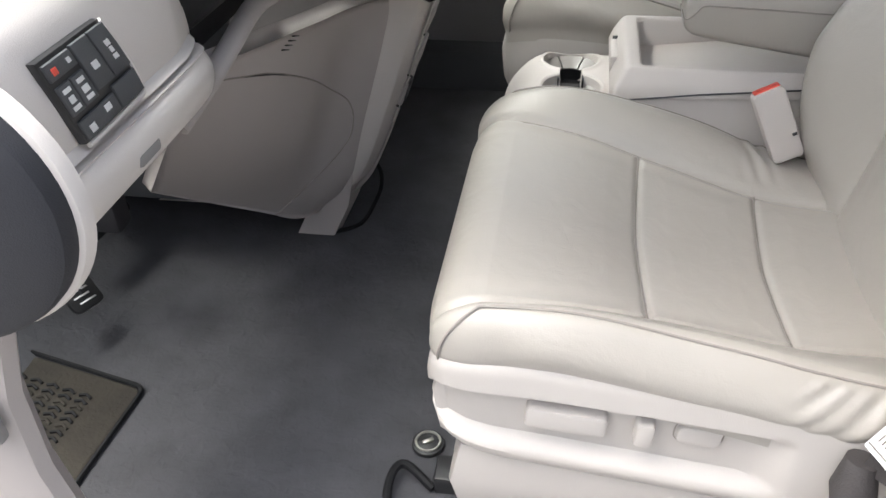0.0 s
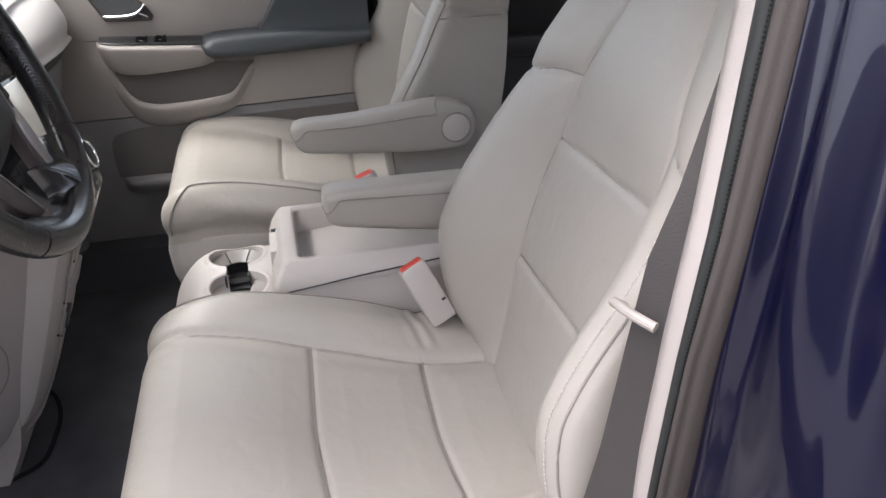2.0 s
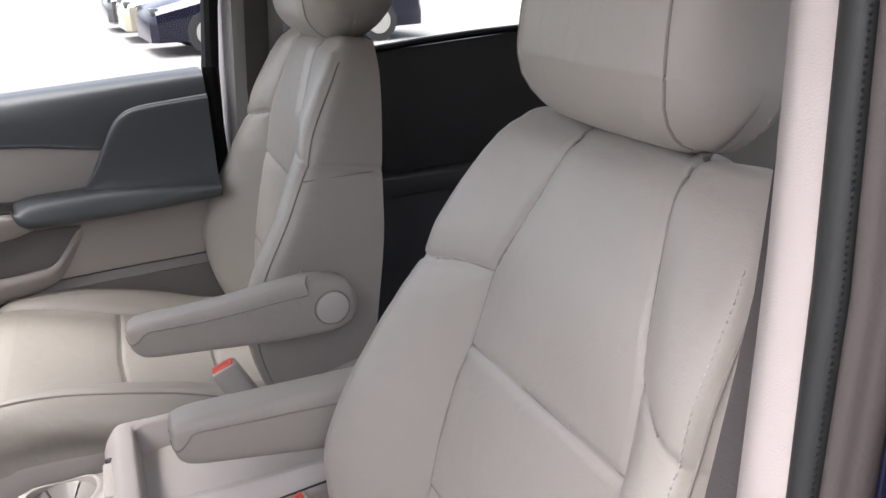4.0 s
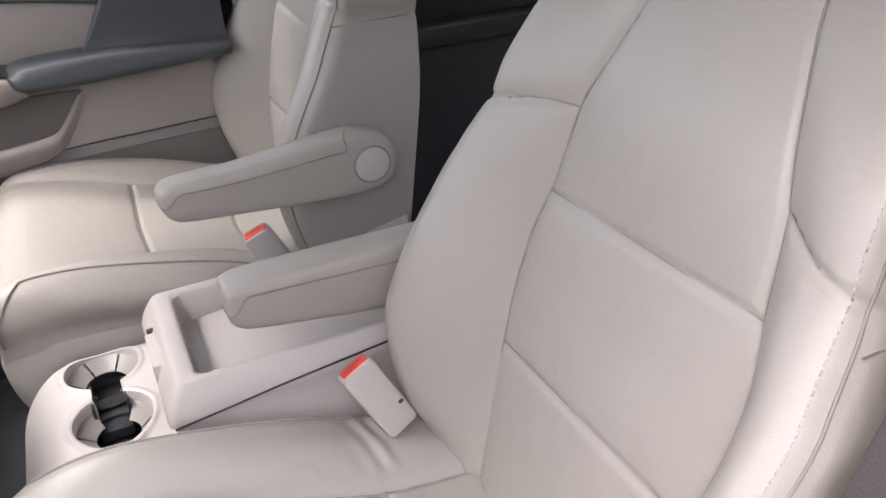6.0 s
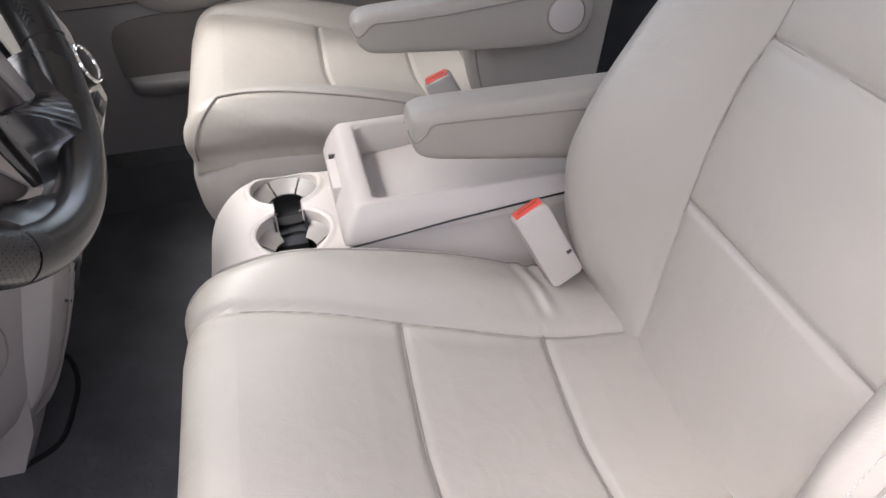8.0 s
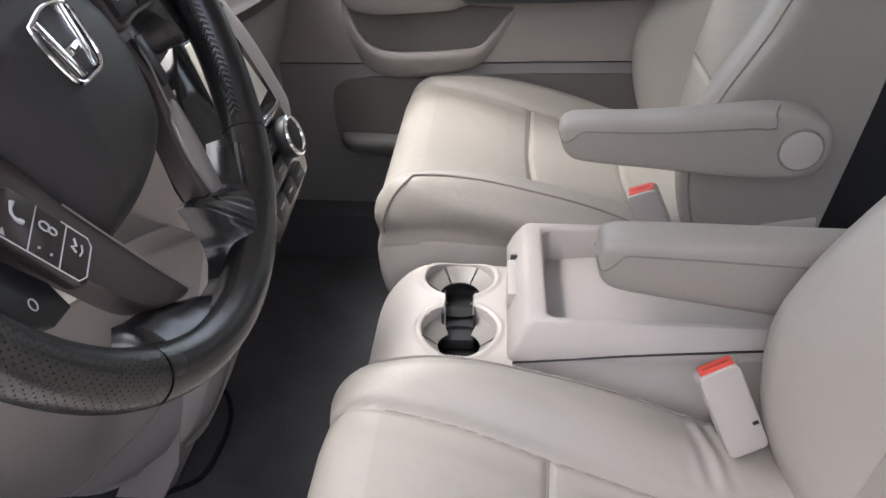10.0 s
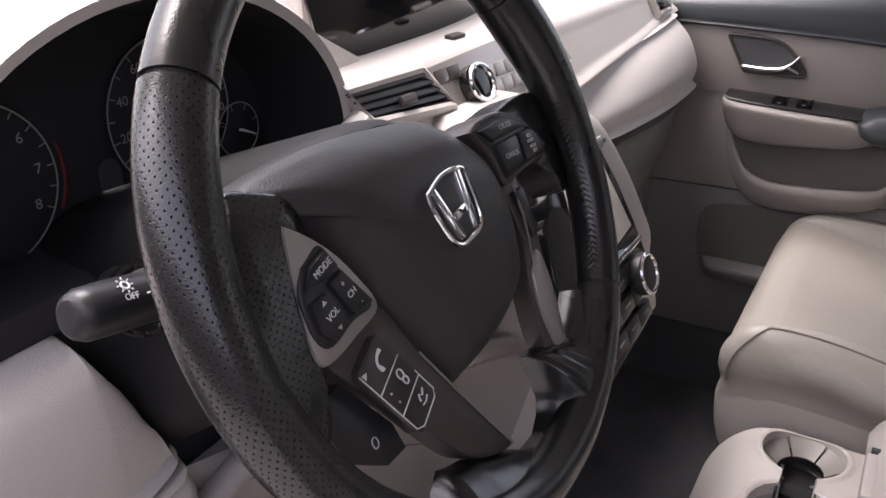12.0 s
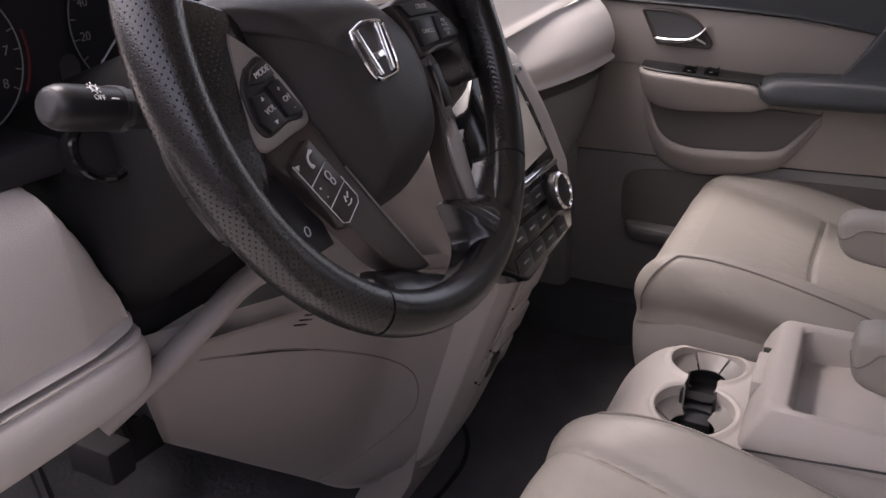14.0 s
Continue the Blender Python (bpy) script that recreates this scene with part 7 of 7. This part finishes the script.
tagm = plane_at((0.507, 0.108, 0.325), (0.55, -0.75, -0.25), (-0.1, 0.3, 0.9))
tg = part("belt_tag", prism(rounded(0.046, 0.036, 0.002, 2), "z", 0.0, 0.0012, 0.0, m=tagm), WHITE, belt, "white sewn label")
for k in range(9):
    part("bar", box(-0.018 + 0.004 * k, -0.0165 + 0.004 * k, -0.002, 0.010, 0.0012, 0.0016, 0, m=tagm), THREAD, tg)
part("tag_line", box(-0.022, 0.018, -0.012, -0.010, 0.0012, 0.0016, 0, m=tagm), THREAD, tg)

# ---------------------------------------------------------------- fittings on the door jamb
LB = plane_at((0.5815, -0.057, 0.515), (0.10, -1, 0.10), (0.02, -0.17, 1))
lab = thing("sticker", "white and yellow warning sticker on the blue jamb", "sticker", "", (0.58, -0.05, 0.51))
part("paper", prism(rounded(0.050, 0.108, 0.004), "z", 0.0, 0.0012, 0.0, m=LB), WHITE, lab, "white paper")
part("yellow_block", box(0.002, 0.022, 0.030, 0.044, 0.0012, 0.0018, 0, m=LB), YELLOW, lab, "yellow block")
part("olive_band", box(-0.0235, -0.017, -0.025, 0.045, 0.0012, 0.0018, 0, m=LB), material("olive print", (0.32, 0.27, 0.06), 0.6), lab, "olive band")
for k in range(16):
    part("print_line", box(-0.014, -0.014 + 0.012 + 0.004 * ((k * 5) % 3), 0.045 - 0.0055 * k, 0.047 - 0.0055 * k, 0.0012, 0.0016, 0, m=LB), THREAD, lab)
for k in range(12):
    part("print_line", box(0.004, 0.016 + 0.003 * ((k * 7) % 3), 0.018 - 0.0055 * k, 0.020 - 0.0055 * k, 0.0012, 0.0016, 0, m=LB), THREAD, lab)
part("round_mark", prism([(-0.020 + 0.006 * math.cos(2 * math.pi * k / 20), -0.042 + 0.006 * math.sin(2 * math.pi * k / 20)) for k in range(20)], "z", 0.0012, 0.0018, 0, m=LB), BLACK, lab)
strike = thing("door_striker", "zinc plated door striker bolted to the jamb", "door striker", "", (0.585, -0.06, 0.40))
SK = plane_at((0.585, -0.062, 0.436), (0.05, -1, 0.0), (0, -0.1, 1))
part("striker_plate", prism(rounded(0.042, 0.062, 0.012), "z", 0.0, 0.005, 0.002, m=SK), STEEL, strike)
part("striker_loop", tube([SK @ Vector(v) for v in ((-0.006, 0.014, 0.002), (-0.008, 0.016, 0.034), (-0.008, 0.010, 0.042), (-0.008, -0.010, 0.042), (-0.008, -0.016, 0.034), (-0.006, -0.014, 0.002))], 0.0045, 8), STEEL, strike, "steel loop")
for z in (-0.020, 0.020):
    part("bolt", prism([(0.0075 * math.cos(2 * math.pi * k / 6), 0.0075 * math.sin(2 * math.pi * k / 6)) for k in range(6)], "z", 0.004, 0.009, 0.001, m=SK @ pose(0.010, z, 0)), STEEL, strike, "hexagon bolt")
plug = thing("blanking_plug", "dark blue round rubber plug in the jamb", "plug", "", (0.57, 0.0, 0.52))
PG = plane_at((0.571, 0.004, 0.515), (0.0, -1, 0.0), (0, 0, 1))
part("plug_disc", prism([(0.018 * math.cos(2 * math.pi * k / 28), 0.018 * math.sin(2 * math.pi * k / 28)) for k in range(28)], "z", -0.006, 0.0025, 0.0015, m=PG), material("blue grey plug", (0.030, 0.033, 0.052), 0.7, spec=0.2), plug)
gro = thing("grommet", "black rubber grommet low on the jamb", "grommet", "", (0.575, 0.01, 0.36))
GM = plane_at((0.573, 0.014, 0.332), (0.0, -1, 0.0), (0, 0, 1))
for r, z in ((0.022, 0.004), (0.012, 0.010), (0.006, 0.013)):
    part("ring", tube([GM @ Vector((r * math.cos(2 * math.pi * k / 24), r * math.sin(2 * math.pi * k / 24), z)) for k in range(24)], 0.004, 8, True, up=(1, 0, 0)), RUBBER, gro)
part("grommet_disc", prism([(0.02 * math.cos(2 * math.pi * k / 24), 0.02 * math.sin(2 * math.pi * k / 24)) for k in range(24)], "z", -0.01, 0.004, 0.001, m=GM), RUBBER, gro)
latch = thing("check_strap", "small dark steel catch on the jamb", "catch", "", (0.58, -0.005, 0.44))
part("catch_plate", box(0.574, 0.584, -0.012, 0.022, 0.430, 0.466, 0.004), BLUE, latch)
part("catch_bar", tube([(0.572, 0.026, 0.434), (0.566, 0.010, 0.432), (0.572, -0.012, 0.434)], 0.0035, 6), BLACK, latch)
part("sliding_door_skin", loft([[(0.71, o - 0.030, z), (0.73, o - 0.036, z), (1.6, o - 0.05, z), (2.6, o - 0.03, z), (2.6, o + 0.02, z), (0.73, o + 0.02, z)] for z, o in zip(ZS[:8], OUT[:8])]), BLUE)
tagged(bpy.data.objects["sliding_door_skin"], "dark blue outer skin of the sliding door", "car body", "", "structure")
part("rocker", box(-0.75, 0.62, 0.0, 0.10, -0.16, 0.045, 0.015), BLUE)
tagged(bpy.data.objects["rocker"], "dark blue door sill below the driver's door", "sill", "", "structure")
part("sill_trim", box(-0.30, 0.58, 0.02, 0.12, 0.045, 0.075, 0.012), PLASTIC)
tagged(bpy.data.objects["sill_trim"], "beige plastic sill trim", "sill", "", "structure")

# ---------------------------------------------------------------- outside
LOT = material("pale concrete car park", (0.19, 0.184, 0.178), 0.9, grain=0.6, grain_scale=60, vary=0.15, vary_scale=1.5)
part("ground", prism([(-300, -300), (300, -300), (300, 300), (-300, 300)], "z", -0.60, -0.38, 0.0), LOT)
tagged(bpy.data.objects["ground"], "pale concrete car park", "ground", "", "structure")
GLASS = material("dark car window", (0.05, 0.06, 0.06), 0.06, vary=0.05)
TYRE = material("black tyre", (0.02, 0.02, 0.02), 0.8)


def parked_car(at, turn, colour, label):
    """A parked saloon: body, cabin glass, roof, mirrors and wheels."""
    c = thing("parked_car", label, "car", "cars in the car park", at)
    m = Matrix.Translation(at) @ pose(0, 0, 0, 0, 0, turn)
    body = [[(x, y, z) for y, z in ((-w, 0.22), (-w - 0.02, 0.45), (-w, h - 0.10), (-w * 0.86, h), (w * 0.86, h), (w, h - 0.10), (w + 0.02, 0.45), (w, 0.22))] for x, w, h in ((-2.25, 0.70, 0.62), (-2.15, 0.82, 0.72), (-1.2, 0.87, 0.93), (-0.7, 0.88, 0.98), (0.9, 0.88, 1.0), (1.9, 0.86, 1.02), (2.2, 0.80, 0.95), (2.28, 0.72, 0.6))]
    bm = loft([[m @ Vector(p) for p in r] for r in body])
    part("body", bm, colour, c)
    cab = [[(x, y, z) for y, z in ((-0.82, 0.97), (-w, h), (w, h), (0.82, 0.97))] for x, w, h in ((-0.95, 0.70, 0.98), (-0.25, 0.62, 1.40), (0.9, 0.62, 1.42), (1.75, 0.68, 1.02))]
    part("cabin_glass", loft([[m @ Vector(p) for p in r] for r in cab]), GLASS, c, "dark car windows")
    part("roof", loft([[m @ Vector(p) for p in ((x, -0.62, 1.40), (x, -0.55, 1.45), (x, 0.55, 1.45), (x, 0.62, 1.40))] for x in (-0.25, 0.2, 0.9)]), colour, c)
    for s in (-1, 1):
        part("mirror", box(-0.62, -0.50, *sorted((s * 0.90, s * 1.10)), 0.95, 1.08, 0.03, 3, m), colour, c, "door mirror")
        part("mirror_glass", box(-0.505, -0.495, *sorted((s * 0.92, s * 1.08)), 0.965, 1.065, 0.004, 1, m), BLACK, c)
        for x in (-1.40, 1.40):
            w = part("wheel", tube([m @ Vector((x, s * 0.72, 0.33)), m @ Vector((x, s * 0.90, 0.33))], 0.33, 28), TYRE, c)
            part("rim", tube([m @ Vector((x, s * 0.86, 0.33)), m @ Vector((x, s * 0.915, 0.33))], 0.21, 20), STEEL, w, "grey wheel rim")
        for x in (-2.2,):
            part("headlamp", box(x - 0.02, x + 0.12, *sorted((s * 0.52, s * 0.76)), 0.60, 0.72, 0.03, 2, m), GLASS, c)
    return c


CARWHITE = material("white car paint", (0.75, 0.75, 0.74), 0.25, vary=0.02, coat=1.0)
CARGREY = material("dark grey car paint", (0.06, 0.062, 0.065), 0.25, metal=0.4, coat=1.0)
CARTAN = material("pale gold car paint", (0.38, 0.34, 0.26), 0.3, metal=0.4, coat=1.0)
parked_car((-1.5, 4.3, -0.38), 82, CARWHITE, "white saloon parked beside the van")
parked_car((3.4, 13.7, -0.38), 4, BLUE, "blue saloon in the row of parked cars")
parked_car((3.2, 16.2, -0.38), 2, CARTAN, "pale gold saloon in the row")
parked_car((3.0, 18.8, -0.38), 3, CARGREY, "dark grey saloon in the row of parked cars")
parked_car((3.1, 21.4, -0.38), 1, CARGREY, "dark grey saloon at the end of the row")

# unseen plain wall added on the near side to hold back low sky light
part("wall_light_block", prism([(-14, -0.38), (16, -0.38), (16, 2.3), (-14, 2.3)], "y", -3.8, -3.4, 0.0), material("grey light blocking wall", (0.10, 0.098, 0.095), 0.9, grain=0.5, grain_scale=90, vary=0.15, vary_scale=2))
tagged(bpy.data.objects["wall_light_block"], "added unseen grey wall that blocks light on the near side", "wall", "", "structure")
